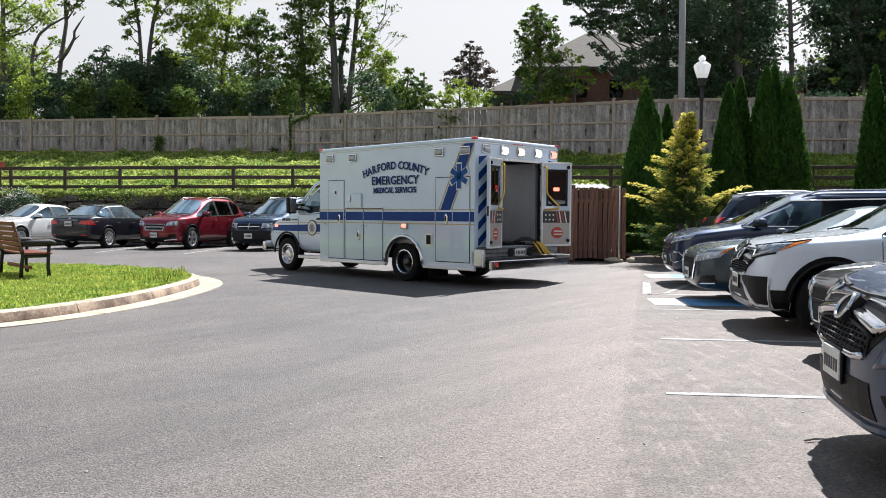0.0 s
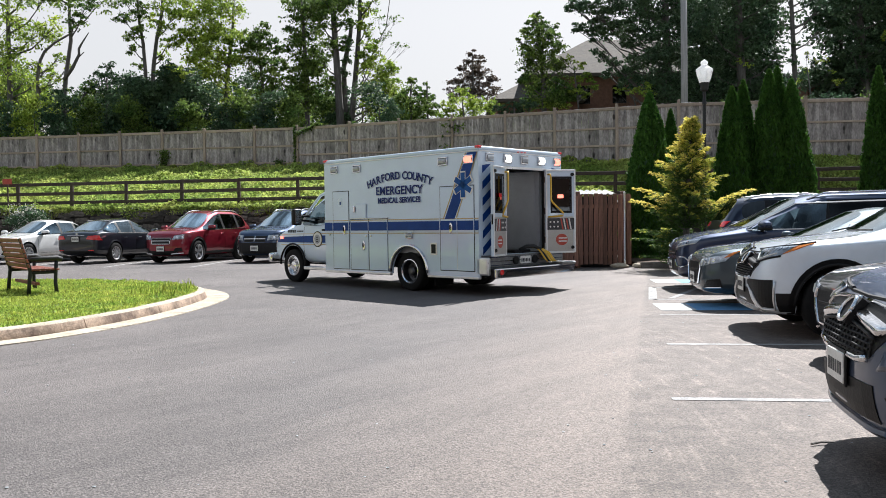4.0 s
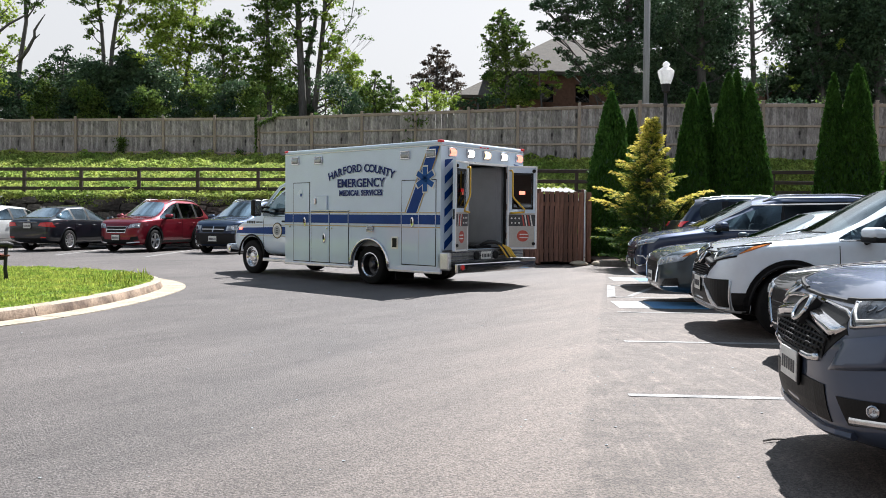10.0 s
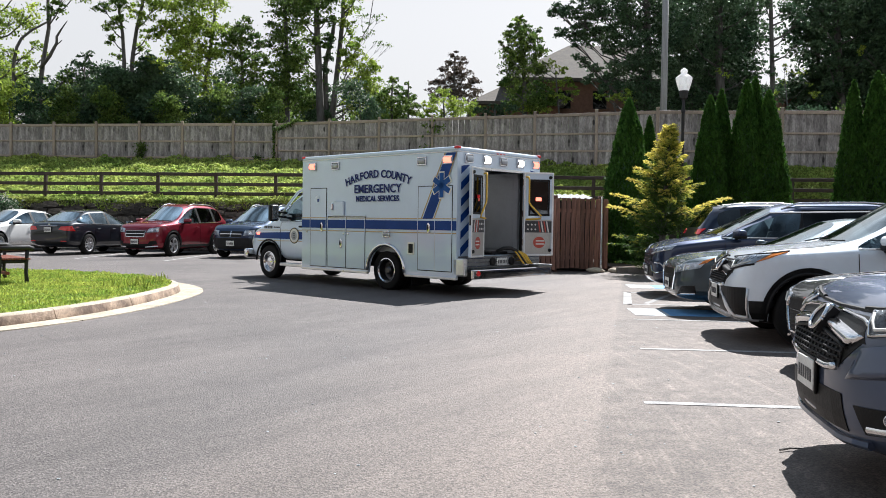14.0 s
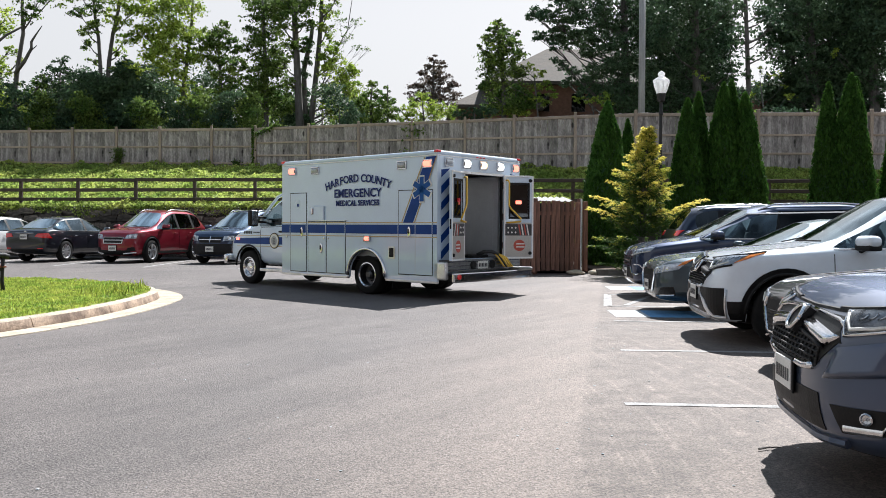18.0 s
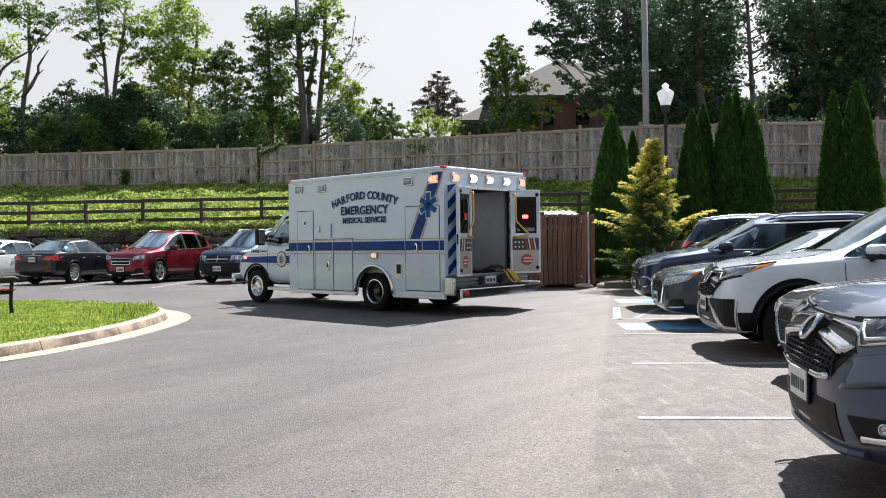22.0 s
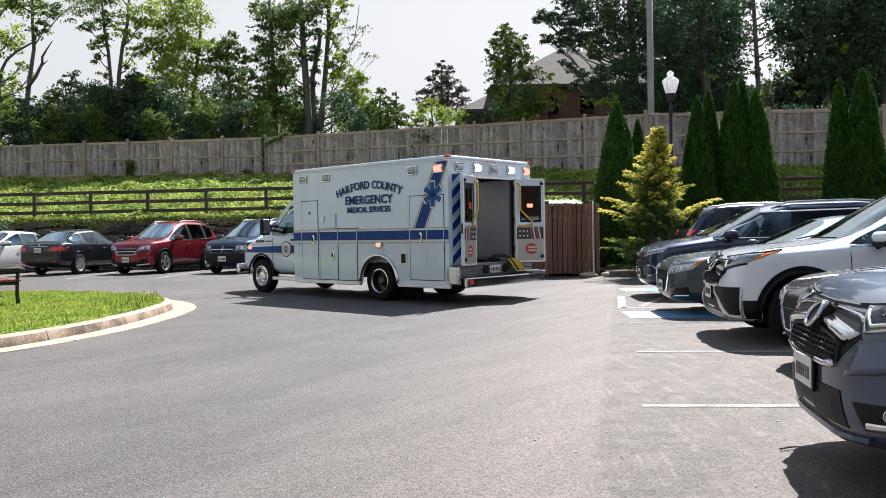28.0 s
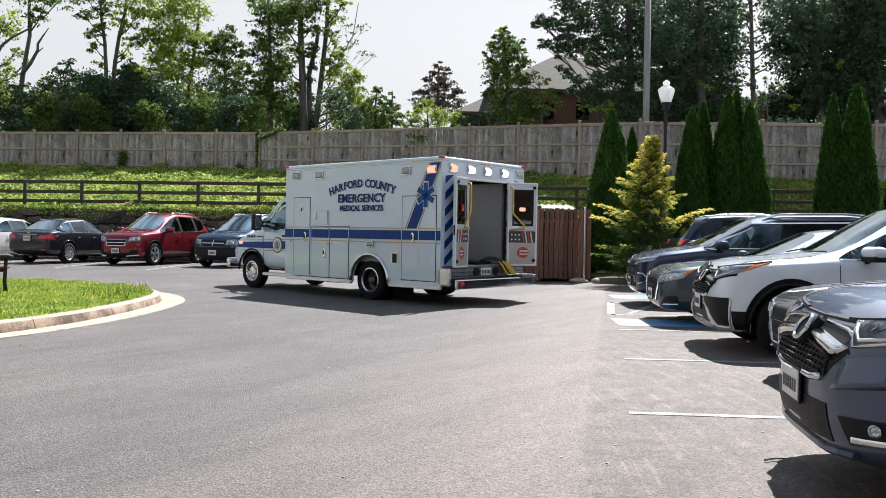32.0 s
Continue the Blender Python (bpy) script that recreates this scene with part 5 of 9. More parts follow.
def sedan_rear(car, skin):
    for s, f in ((1, lambda q: q), (-1, mir2)):
        lamp_patch(car, skin, "-x", f([(0.46, 0.79), (0.88, 0.75), (0.85, 0.90), (0.54, 0.88)]), "tail_light", RED_LENS, RED_LENS)
        part("reversing_light", skin.patch("-x", f([(0.47, 0.80), (0.60, 0.79), (0.62, 0.83), (0.50, 0.835)]), 4, 2, 0.016), LAMP_BRIGHT, car, "pale reversing light")
        part("rear_reflector", skin.patch("-x", f([(0.55, 0.42), (0.75, 0.42), (0.75, 0.45), (0.55, 0.45)]), 4, 1, 0.01), RED_LENS, car)
    part("boot_trim", skin.bar("-x", [(-0.38, 0.90), (0.38, 0.90)], 0.014, 0.01), CHROME, car, "chrome strip on the boot lid")
    part("boot_seam", skin.bar("-x", [(-0.62, 0.66), (0.62, 0.66)], 0.005), BLACK, car)
    part("rear_valance", skin.patch("-x", [(-0.55, 0.34), (0.55, 0.34), (0.6, 0.42), (-0.6, 0.42)], 8, 2, 0.008), BLACK, car)
    plate_on(car, skin, "-x", 0, 0.79)
    p, nr = skin.hit("-x", 0, 0.95)
    part("badge", box_bm((p.x - 0.005, 0, p.z), (0.01, 0.09, 0.06), bev=0.004), CHROME, car, "plain chrome badge")


NEAR = "cars in the near row"
c = build_car("sedan", "black sedan parked between two SUVs", NEAR, row_at(3.52, 7.27, 4.74) @ Matrix.Diagonal((1, 1, 0.97, 1)), dict(SEDAN, paint=paint("black_paint", (0.006, 0.006, 0.007), 0.3, 0.35)))
sedan_front(*c)

c = build_car("sedan", "dark grey metallic sedan parked beside the accessible bay", NEAR, row_at(3.86, 12.75, 4.74), dict(SEDAN, paint=paint("charcoal_paint", (0.045, 0.066, 0.080), 0.85, 0.52)))
sedan_front(*c)

VAN = dict(stations=[(2.58, 0.42, 0.36, 0.60, 0.66, 0.34), (2.54, 0.66, 0.26, 0.78, 0.84, 0.52), (2.40, 0.84, 0.22, 0.89, 0.95, 0.64), (2.18, 0.955, 0.20, 0.96, 1.02, 0.72), (1.9, 1.0, 0.20, 1.0, 1.07, 0.76), (1.5, 1.0, 0.20, 1.06, 1.14, 0.76),
                     (0.50, 1.0, 0.20, 1.10, 1.66, 0.64), (0.10, 1.0, 0.20, 1.10, 1.74, 0.65), (0.0, 1.0, 0.20, 1.10, 1.745, 0.65), (-1.2, 1.0, 0.20, 1.12, 1.77, 0.64), (-1.3, 1.0, 0.20, 1.12, 1.765, 0.64),
                     (-2.2, 0.98, 0.23, 1.14, 1.68, 0.62), (-2.45, 0.96, 0.26, 1.10, 1.18, 0.72), (-2.53, 0.92, 0.32, 0.9, 0.96, 0.7), (-2.56, 0.8, 0.42, 0.78, 0.84, 0.6)],
           cells=suv_cells(5, 6, (7, 9), 11, 11), front=1.56, rear=-1.53, r=0.355, hw=1.0, seat=0.45, belt=1.10, doors=(1.35, 0.05, -1.2), handles=(0.25, -0.2), mirror=1.15, belt_span=(1.4, -2.1), cowl=1.52, spokes=6,
           privacy=0.0, trim_mat=CHROME, rails=(0.3, -2.0, 0.60), rail_mat=CHROME)
c = build_car("minivan", "dark blue-grey minivan with chrome window trim and roof rails", NEAR, row_at(4.33, 15.85, 5.12), dict(VAN, paint=paint("navy_paint", (0.020, 0.034, 0.078), 0.7, 0.5)))
for s, f in ((1, lambda q: q), (-1, mir2)):
    dg = "+d" if s > 0 else "-d"
    lamp_patch(c[0], c[1], dg, [(-1.55, 0.77), (-1.01, 0.865), (-0.94, 0.95), (-1.50, 0.865)], "headlight", LENS, LAMP_BRIGHT, [(-1.36, 0.84, 0.038), (-1.18, 0.872, 0.038)], 10, 3)
    part("daytime_light", c[1].bar(dg, [(-1.53, 0.78), (-1.02, 0.872)], 0.010, 0.014), PLATE, c[0])
    part("fog_trim", c[1].bar(dg, [(-1.52, 0.56), (-1.46, 0.46), (-1.32, 0.43), (-1.15, 0.47), (-1.12, 0.55), (-1.22, 0.62), (-1.36, 0.62)], 0.015, 0.01), CHROME, c[0], "chrome fog-lamp surround")
    part("pillar_trim", c[1].bar("+y" if s > 0 else "-y", [(1.4, 1.12), (0.5, 1.56), (-2.0, 1.62)], 0.018, 0.006), CHROME, c[0], "chrome trim over the windows")
g = part("grille", c[1].patch("+x", [(-0.38, 0.64), (0.38, 0.64), (0.42, 0.74), (-0.42, 0.74)], 8, 2, 0.01), BLACK, c[0])
part("lower_grille", c[1].patch("+x", [(-0.5, 0.36), (0.5, 0.36), (0.46, 0.56), (-0.46, 0.56)], 8, 3, 0.01), BLACK, c[0])
part("grille_bar", c[1].bar("+x", [(-0.40, 0.69), (0.40, 0.69)], 0.012, 0.014), CHROME, g)
plate_on(c[0], c[1], "+x", 0, 0.46)

SUV = dict(CRV, privacy=-0.3, rails=(0.1, -1.7, 0.56))
c = build_car("suv", "dark blue SUV with roof rails backed into its bay", NEAR, row_at(5.98, 18.9, 4.58, flip=True), dict(SUV, stations=[(x, w, zb, zs * 1.1, zt * 1.1, wt) for x, w, zb, zs, zt, wt in crv_stations()], belt=1.15, paint=paint("dark_blue_paint", (0.006, 0.010, 0.028), 0.4, 0.3)))
for s, f in ((1, lambda q: q), (-1, mir2)):
    lamp_patch(c[0], c[1], "-x", f([(0.60, 1.14), (0.83, 1.12), (0.81, 1.25), (0.63, 1.23)]), "tail_light", RED_LENS, RED_LENS)
part("tailgate_trim", c[1].bar("-x", [(-0.5, 0.95), (0.5, 0.95)], 0.016, 0.01), CHROME, c[0])
plate_on(c[0], c[1], "-x", 0, 0.82)

# far row, before the stone wall
FAR = "cars along the stone wall"
TALLER = Matrix.Diagonal((1, 1, 1.13, 1))
c = build_car("suv", "red compact SUV with roof rails facing the drive", FAR, pose(-9.55, 30.75, 0, 0, 0, -108) @ TALLER, dict(SUV, paint=paint("red_paint", (0.20, 0.005, 0.018), 0.5, 0.4), privacy=-0.3))
for s, f in ((1, lambda q: q), (-1, mir2)):
    lamp_patch(c[0], c[1], "+x", f([(0.44, 0.74), (0.78, 0.76), (0.80, 0.90), (0.50, 0.86)]), "headlight", LENS, LAMP_BRIGHT, [(s * 0.62, 0.81, 0.05), (s * 0.76, 0.83, 0.045)])
    part("fog_pocket", c[1].patch("+x", f([(0.48, 0.36), (0.76, 0.38), (0.74, 0.5), (0.56, 0.48)]), 5, 3, 0.01), BLACK, c[0])
    part("bumper_strip", c[1].bar("+x", f([(0.4, 0.30), (0.76, 0.33)]), 0.02, 0.012), ALLOY, c[0])
    part("rear_lamp", c[1].patch("-x", f([(0.68, 0.8), (0.87, 0.8), (0.84, 1.05), (0.68, 1.02)]), 5, 3, 0.01), RED_LENS, c[0])
g = part("grille", c[1].patch("+x", [(-0.36, 0.60), (0.36, 0.60), (0.42, 0.80), (-0.42, 0.80)], 8, 4, 0.01), BLACK, c[0])
part("grille_frame", c[1].bar("+x", [(-0.41, 0.79), (-0.36, 0.61), (0.36, 0.61), (0.41, 0.79), (-0.41, 0.79)], 0.015, 0.012), CHROME, c[0], "chrome grille frame")
part("grille_bar", c[1].bar("+x", [(-0.38, 0.70), (0.38, 0.70)], 0.015, 0.014), CHROME, g)
part("lower_bumper", c[1].patch("+x", [(-0.66, 0.27), (0.66, 0.27), (0.62, 0.40), (-0.62, 0.40)], 14, 4, 0.012), BLACK, c[0], "black lower bumper")
plate_on(c[0], c[1], "+x", 0, 0.46)

c = build_car("sedan", "black sedan with its boot toward the drive", FAR, pose(-12.75, 31.2, 0, 0, 0, 73) @ TALLER, dict(SEDAN, paint=paint("navy_black_paint", (0.003, 0.005, 0.012), 0.1, 0.4)))
sedan_rear(c[0], c[1])
c = build_car("sedan", "white sedan facing the drive", FAR, pose(-16.1, 31.6, 0, 0, 0, -108) @ TALLER, dict(SEDAN, paint=paint("pearl_paint", (0.78, 0.78, 0.77), 0.0, 0.25)))
sedan_front(*c)
c = build_car("suv", "dark blue SUV with a chrome cross grille facing the drive", FAR, pose(-6.1, 30.2, 0, 0, 0, -108) @ TALLER, dict(SUV, paint=paint("deep_blue_paint", (0.022, 0.042, 0.09), 0.6, 0.48), clad=DARK_TRIM))
for s, f in ((1, lambda q: q), (-1, mir2)):
    lamp_patch(c[0], c[1], "+x", f([(0.48, 0.70), (0.78, 0.72), (0.79, 0.86), (0.50, 0.84)]), "headlight", LENS, LAMP_BRIGHT, [(s * 0.68, 0.79, 0.06)])
g = part("grille", c[1].patch("+x", [(-0.40, 0.65), (0.40, 0.65), (0.44, 0.82), (-0.44, 0.82)], 8, 4, 0.01), DARK_TRIM, c[0])
part("grille_cross", c[1].bar("+x", [(-0.42, 0.735), (0.42, 0.735)], 0.02, 0.014), CHROME, g)
part("grille_cross", c[1].bar("+x", [(0, 0.65), (0, 0.82)], 0.02, 0.014), CHROME, g)
part("front_bumper", c[1].patch("+x", [(-0.78, 0.30), (0.78, 0.30), (0.80, 0.62), (-0.80, 0.62)], 12, 4, 0.012), DARK_TRIM, c[0], "dark plastic bumper")
plate_on(c[0], c[1], "+x", 0.0, 0.46)

# ---- ambulance: x to its cab, y to its near side, the rear axle over the origin ----
AMB = thing("ambulance", "white and blue box ambulance with open rear doors", "ambulance", at=pose(0.054, 16.669, 0, 0, 0, 137.16))
BX0, BX1, BW, BZ0, BZ1 = -1.877, 2.492, 1.22, 0.325, 2.65
SIDE_U, SIDE_V = Vector((1, 0, 0)), Vector((0, 0, 1))


def arch_outline(s=1):
    """Side of the box with the wheel opening in its lower edge."""
    pts = [(BX0, BZ0), (-0.57, BZ0)]
    pts += [(-0.08 - 0.49 * math.cos(math.pi * k / 18), 0.36 + 0.49 * math.sin(math.pi * k / 18)) for k in range(19)]
    return pts + [(0.41, BZ0), (BX1, BZ0), (BX1, BZ1 - 0.09), (BX0, BZ1 - 0.09)]


for s in (1, -1):
    part("side_wall", slab(bmesh.new(), arch_outline(), (0, s * (BW - 0.05), 0), SIDE_U, SIDE_V, (0, s, 0), 0.05), AMB_WHITE, AMB)
# rounded roof with its edge rail
bm = box_bm(((BX0 + BX1) / 2, 0, BZ1 - 0.045), (BX1 - BX0 + 0.01, 2 * BW + 0.01, 0.09), bev=0.04, seg=4)
roof = part("roof", bm, AMB_WHITE, AMB, smooth=40)
for s in (1, -1):
    part("edge_rail", box_bm(((BX0 + BX1) / 2, s * (BW + 0.006), BZ1 - 0.088), (BX1 - BX0, 0.014, 0.022), bev=0.005), WHITE_METAL, roof, "white drip rail")
part("edge_rail", box_bm((BX0 - 0.006, 0, BZ1 - 0.088), (0.014, 2 * BW, 0.022), bev=0.005), WHITE_METAL, roof)
for x in (BX0 + 0.03, BX1 - 0.03):
    for s in (1, -1):
        part("corner_cap", box_bm((x, s * (BW - 0.03), BZ1 - 0.02), (0.1, 0.1, 0.05), bev=0.02, seg=2), RED_LENS, AMB, "small red corner lamp")
part("front_wall", box_bm((BX1 - 0.03, 0, (BZ0 + BZ1) / 2 + 0.1), (0.06, 2 * BW - 0.11, BZ1 - BZ0 - 0.3)), AMB_WHITE, AMB)
# rear frame round the doorway
DY0, DY1, DZ0, DZ1 = -0.66, 0.54, 0.72, 2.27
rear = bmesh.new()
for y0, y1, z0, z1 in ((DY1, BW - 0.052, 0.45, BZ1 - 0.09), (-BW + 0.052, DY0, 0.45, BZ1 - 0.09), (DY0, DY1, DZ1, BZ1 - 0.09), (DY0, DY1, 0.45, DZ0)):
    box(rear, (BX0 + 0.03, (y0 + y1) / 2, (z0 + z1) / 2), (0.06, y1 - y0, z1 - z0))
part("rear_wall", rear, AMB_WHITE, AMB)
for y in (DY0 - 0.012, DY1 + 0.012):
    part("door_jamb", box_bm((BX0 - 0.012, y, (DZ0 + DZ1) / 2), (0.03, 0.05, DZ1 - DZ0 + 0.08), bev=0.006), ALLOY, AMB, "bright metal door jamb")
part("door_header", box_bm((BX0 - 0.012, (DY0 + DY1) / 2, DZ1 + 0.02), (0.03, DY1 - DY0 + 0.06, 0.05), bev=0.006), ALLOY, AMB)
part("door_seal", box_bm((BX0 - 0.002, DY0 + 0.03, (DZ0 + DZ1) / 2), (0.05, 0.03, DZ1 - DZ0)), RUBBER, AMB)
# interior
part("interior_floor", box_bm((0.25, 0, 0.70), (4.1, 2.2, 0.05)), DARK_TRIM, AMB)
part("interior_wall", box_bm((0.3, -0.86, 1.5), (4.1, 0.36, 1.55), bev=0.01), CABIN_GREY, AMB, "pale grey cabinet wall inside")
part("interior_wall", box_bm((0.3, 1.0, 1.5), (4.1, 0.2, 1.55), bev=0.01), CABIN_GREY, AMB)
part("interior_end", box_bm((2.1, 0, 1.5), (0.1, 2.0, 1.6)), CABIN_GREY, AMB)
part("interior_ceiling", box_bm((0.25, 0, 2.36), (4.1, 2.2, 0.06)), CABIN_GREY, AMB)
part("ceiling_lamp", box_bm((-0.6, 0.1, 2.322), (0.9, 0.2, 0.012)), LAMP_WHITE_ON, AMB, "lit white ceiling lamp")
for k in range(3):
    part("locker_door", box_bm((-1.2 + 0.95 * k, -0.672, 1.5), (0.9, 0.012, 1.4), bev=0.004), CABIN_GREY, AMB)
part("stretcher_mount", box_bm((-1.5, -0.1, 0.75), (0.6, 0.5, 0.06), bev=0.02), BLACK, AMB)
part("bench_seat", box_bm((0.3, 0.66, 0.95), (2.4, 0.45, 0.45), bev=0.04), CABIN, AMB)


# compartment doors and their fittings on the near side
def panel(x0, x1, z0, z1, y=BW):
    """A door leaf set off by a dark joint, with a bright edge."""
    d = part("compartment_door", box_bm(((x0 + x1) / 2, y + 0.004, (z0 + z1) / 2), (abs(x1 - x0) - 0.016, 0.014, z1 - z0 - 0.016), bev=0.004), AMB_WHITE, AMB)
    part("door_joint", box_bm(((x0 + x1) / 2, y + 0.001, (z0 + z1) / 2), (abs(x1 - x0) + 0.012, 0.005, z1 - z0 + 0.012)), DARK_TRIM, d)
    return d


def paddle(x, z, y=BW):
    h = part("door_handle", lathe(bmesh.new(), [(0.001, 0.0), (0.052, 0.0), (0.058, 0.012), (0.045, 0.02), (0.001, 0.018)], 20, "y"), CHROME, AMB, "oval chrome handle", smooth=40,
             at=Matrix.Translation((x, y + 0.012, z)) @ Matrix.Diagonal((0.75, 1, 1.7, 1)))
    part("paddle", box_bm((0.005, 0.028, 0.01), (0.03, 0.02, 0.055), bev=0.008), BLACK, h)


for x0, x1, z0, z1 in ((1.69, 2.21, 0.37, 1.98), (1.08, 1.64, 0.37, 1.40), (0.51, 1.07, 0.37, 1.40), (-1.77, -0.93, 0.43, 1.96)):
    panel(x0, x1, z0, z1)
paddle(1.83, 1.18), paddle(1.22, 0.86), paddle(-1.21, 1.20)
part("door_seam", box_bm((-1.36, BW + 0.012, 1.19), (0.008, 0.004, 1.5)), ALLOY, AMB)
part("grab_ledge", box_bm((1.05, BW + 0.02, 1.41), (1.15, 0.03, 0.02), bev=0.005), ALLOY, AMB)
part("outlet_box", box_bm((1.28, BW + 0.02, 1.56), (0.31, 0.035, 0.29), bev=0.01), AMB_WHITE, AMB)
part("outlet_cover", box_bm((1.5, BW + 0.02, 1.60), (0.06, 0.03, 0.13), bev=0.01), CHROME, AMB)
part("decal", slab(bmesh.new(), [(0.06 * math.cos(a) * (1 + 0.25 * math.cos(3 * a)), 0.07 * math.sin(a)) for a in [2 * math.pi * k / 24 for k in range(24)]], (1.97, BW + 0.012, 1.75), SIDE_U * 1.35, SIDE_V * 1.35, (0, 1, 0), 0.004), surf("decal_sky", (0.55, 0.68, 0.80), (0.8, 0.85, 0.9), 14, 0.4), AMB, "small white and blue round decal")
part("decal_mark", box_bm((1.95, BW + 0.018, 1.73), (0.05, 0.003, 0.06)), AMB_BLUE, AMB)
fd = part("fuel_door", box_bm((-0.76, BW + 0.008, 0.82), (0.17, 0.016, 0.23), bev=0.005), ALLOY, AMB, "metal fuel filler frame")
part("filler", box_bm((-0.76, BW + 0.012, 0.82), (0.11, 0.016, 0.17)), BLACK, fd)
for x, z in ((2.32, 1.08), (1.14, 1.06), (1.0, 1.06)):
    part("latch", lathe(bmesh.new(), [(0.0, 0.0), (0.022, 0.0), (0.018, 0.014), (0.0, 0.016)], 12, "y"), CHROME, AMB, at=Matrix.Translation((x, BW + 0.01, z)))
# wheel-arch ring and skirt
ring = [(-0.08 - 0.515 * math.cos(math.pi * k / 20), BW + 0.012, 0.36 + 0.515 * math.sin(math.pi * k / 20)) for k in range(21)]
for s in (1, -1):
    part("wheel_arch", tube(bmesh.new(), [(x, s * y, max(z, 0.33)) for x, y, z in ring], 0.034, 8), CHROME if s > 0 else AMB_WHITE, AMB, "polished wheel-arch ring", smooth=True)
    for x0, x1 in ((BX0, -0.6), (0.44, BX1)):
        part("skirt_rail", box_bm(((x0 + x1) / 2, s * (BW - 0.02), BZ0 - 0.012), (x1 - x0, 0.07, 0.045), bev=0.008), ALLOY, AMB, "aluminium skirt rail")
part("wheel_well", box(box_bm((-0.08, 0, 0.62), (1.05, 1.1, 0.5)), (-0.08, 0, 0.90), (1.1, 2.28, 0.06)), RUBBER, AMB)
part("chassis", box_bm((1.2, 0, 0.5), (6.0, 0.95, 0.22)), BLACK, AMB)
part("step_box", box_bm((3.05, 0.98, 0.34), (0.9, 0.16, 0.07), bev=0.01), ALLOY, AMB, "cab running board")
part("exhaust", cyl_bm((-1.3, 0.5, 0.36), (-1.75, 0.85, 0.33), 0.05), DARK_TRIM, AMB)
part("underbox", box_bm((-1.25, 0.2, 0.40), (0.9, 1.3, 0.22), bev=0.02), BLACK, AMB)
part("underbox", box_bm((1.4, 0.7, 0.30), (0.5, 0.3, 0.1), bev=0.02), BLACK, AMB)

# blue band and gold lines
GZ = ((1.165, 1.335, AMB_BLUE, "blue_band", 0.0), (1.365, 1.38, AMB_GOLD, "gold_line", 0.0), (1.105, 1.12, AMB_GOLD, "gold_line", 0.0))
for z0, z1, mt, nm, o in GZ:
    part(nm, box_bm(((BX0 + BX1) / 2, BW + 0.0125, (z0 + z1) / 2), (BX1 - BX0, 0.004, z1 - z0)), mt, AMB)
for o, w, mt, nm in ((0.0, 0.24, AMB_BLUE, "slash_band"), (0.16, 0.022, AMB_GOLD, "gold_line"), (-0.16, 0.022, AMB_GOLD, "gold_line")):
    part(nm, slab(bmesh.new(), [(-1.18 + o - w / 2, 1.37), (-1.18 + o + w / 2, 1.37), (max(-1.75 + o + w / 2, BX0 + 0.02), 2.54), (max(-1.75 + o - w / 2, BX0 + 0.004), 2.54)], (0, BW + 0.0125, 0), SIDE_U, SIDE_V, (0, 1, 0), 0.004), mt, AMB)
# door edges that break the band
for x in (2.21, 1.69, 1.64, 1.08, 0.51, -0.93, -1.36, -1.77):
    part("door_edge", box_bm((x, BW + 0.0155, 1.24), (0.011, 0.005, 0.30)), AMB_WHITE, AMB)
# six-armed medical star
st = bmesh.new()
for k in range(3):
    box(st, (0, 0, 0), (0.115, 0.006, 0.46), rot=Matrix.Rotation(math.pi / 3 * k, 4, "Y"))
sp = part("star_edge", st, PLATE, AMB, at=Matrix.Translation((-1.52, BW + 0.017, 1.97)) @ Matrix.Diagonal((1.1, 1, 1.07, 1)))
st = bmesh.new()
for k in range(3):
    box(st, (0, 0, 0), (0.10, 0.006, 0.44), rot=Matrix.Rotation(math.pi / 3 * k, 4, "Y"))
part("medical_star", st, STAR_BLUE, AMB, "blue six-armed medical star", at=Matrix.Translation((-1.52, BW + 0.0205, 1.97)))


def letters(text, size, bold=0.0, extrude=0.003):
    cu = bpy.data.curves.new("letters", "FONT")
    cu.body, cu.size, cu.align_x, cu.offset, cu.extrude, cu.resolution_u = text, size, "CENTER", bold, extrude, 3
    ob = new("letters", cu)
    me = bpy.data.meshes.new_from_object(ob.evaluated_get(bpy.context.evaluated_depsgraph_get()))
    bpy.data.objects.remove(ob)
    return me


def lettering(text, size, at, mat, parent, bold, name="lettering", label=""):
    me = letters(text, size, bold)
    me.materials.clear()
    me.materials.append(mat)
    return part(name, me, None, parent, label, at=at)


OUT = surf("letter_edge", (0.74, 0.79, 0.86), (0.7, 0.75, 0.82), 5, 0.4)
FACE = Matrix(((-1, 0, 0, 0), (0, 0, 1, 0), (0, 1, 0, 0), (0, 0, 0, 1)))  # letters upright on the near side


def on_side(x, z, y, lean=0.0, wide=1.0):
    return Matrix.Translation((x, y, z)) @ FACE @ Matrix.Rotation(lean, 4, "Z") @ Matrix.Diagonal((wide, 1, 1, 1))


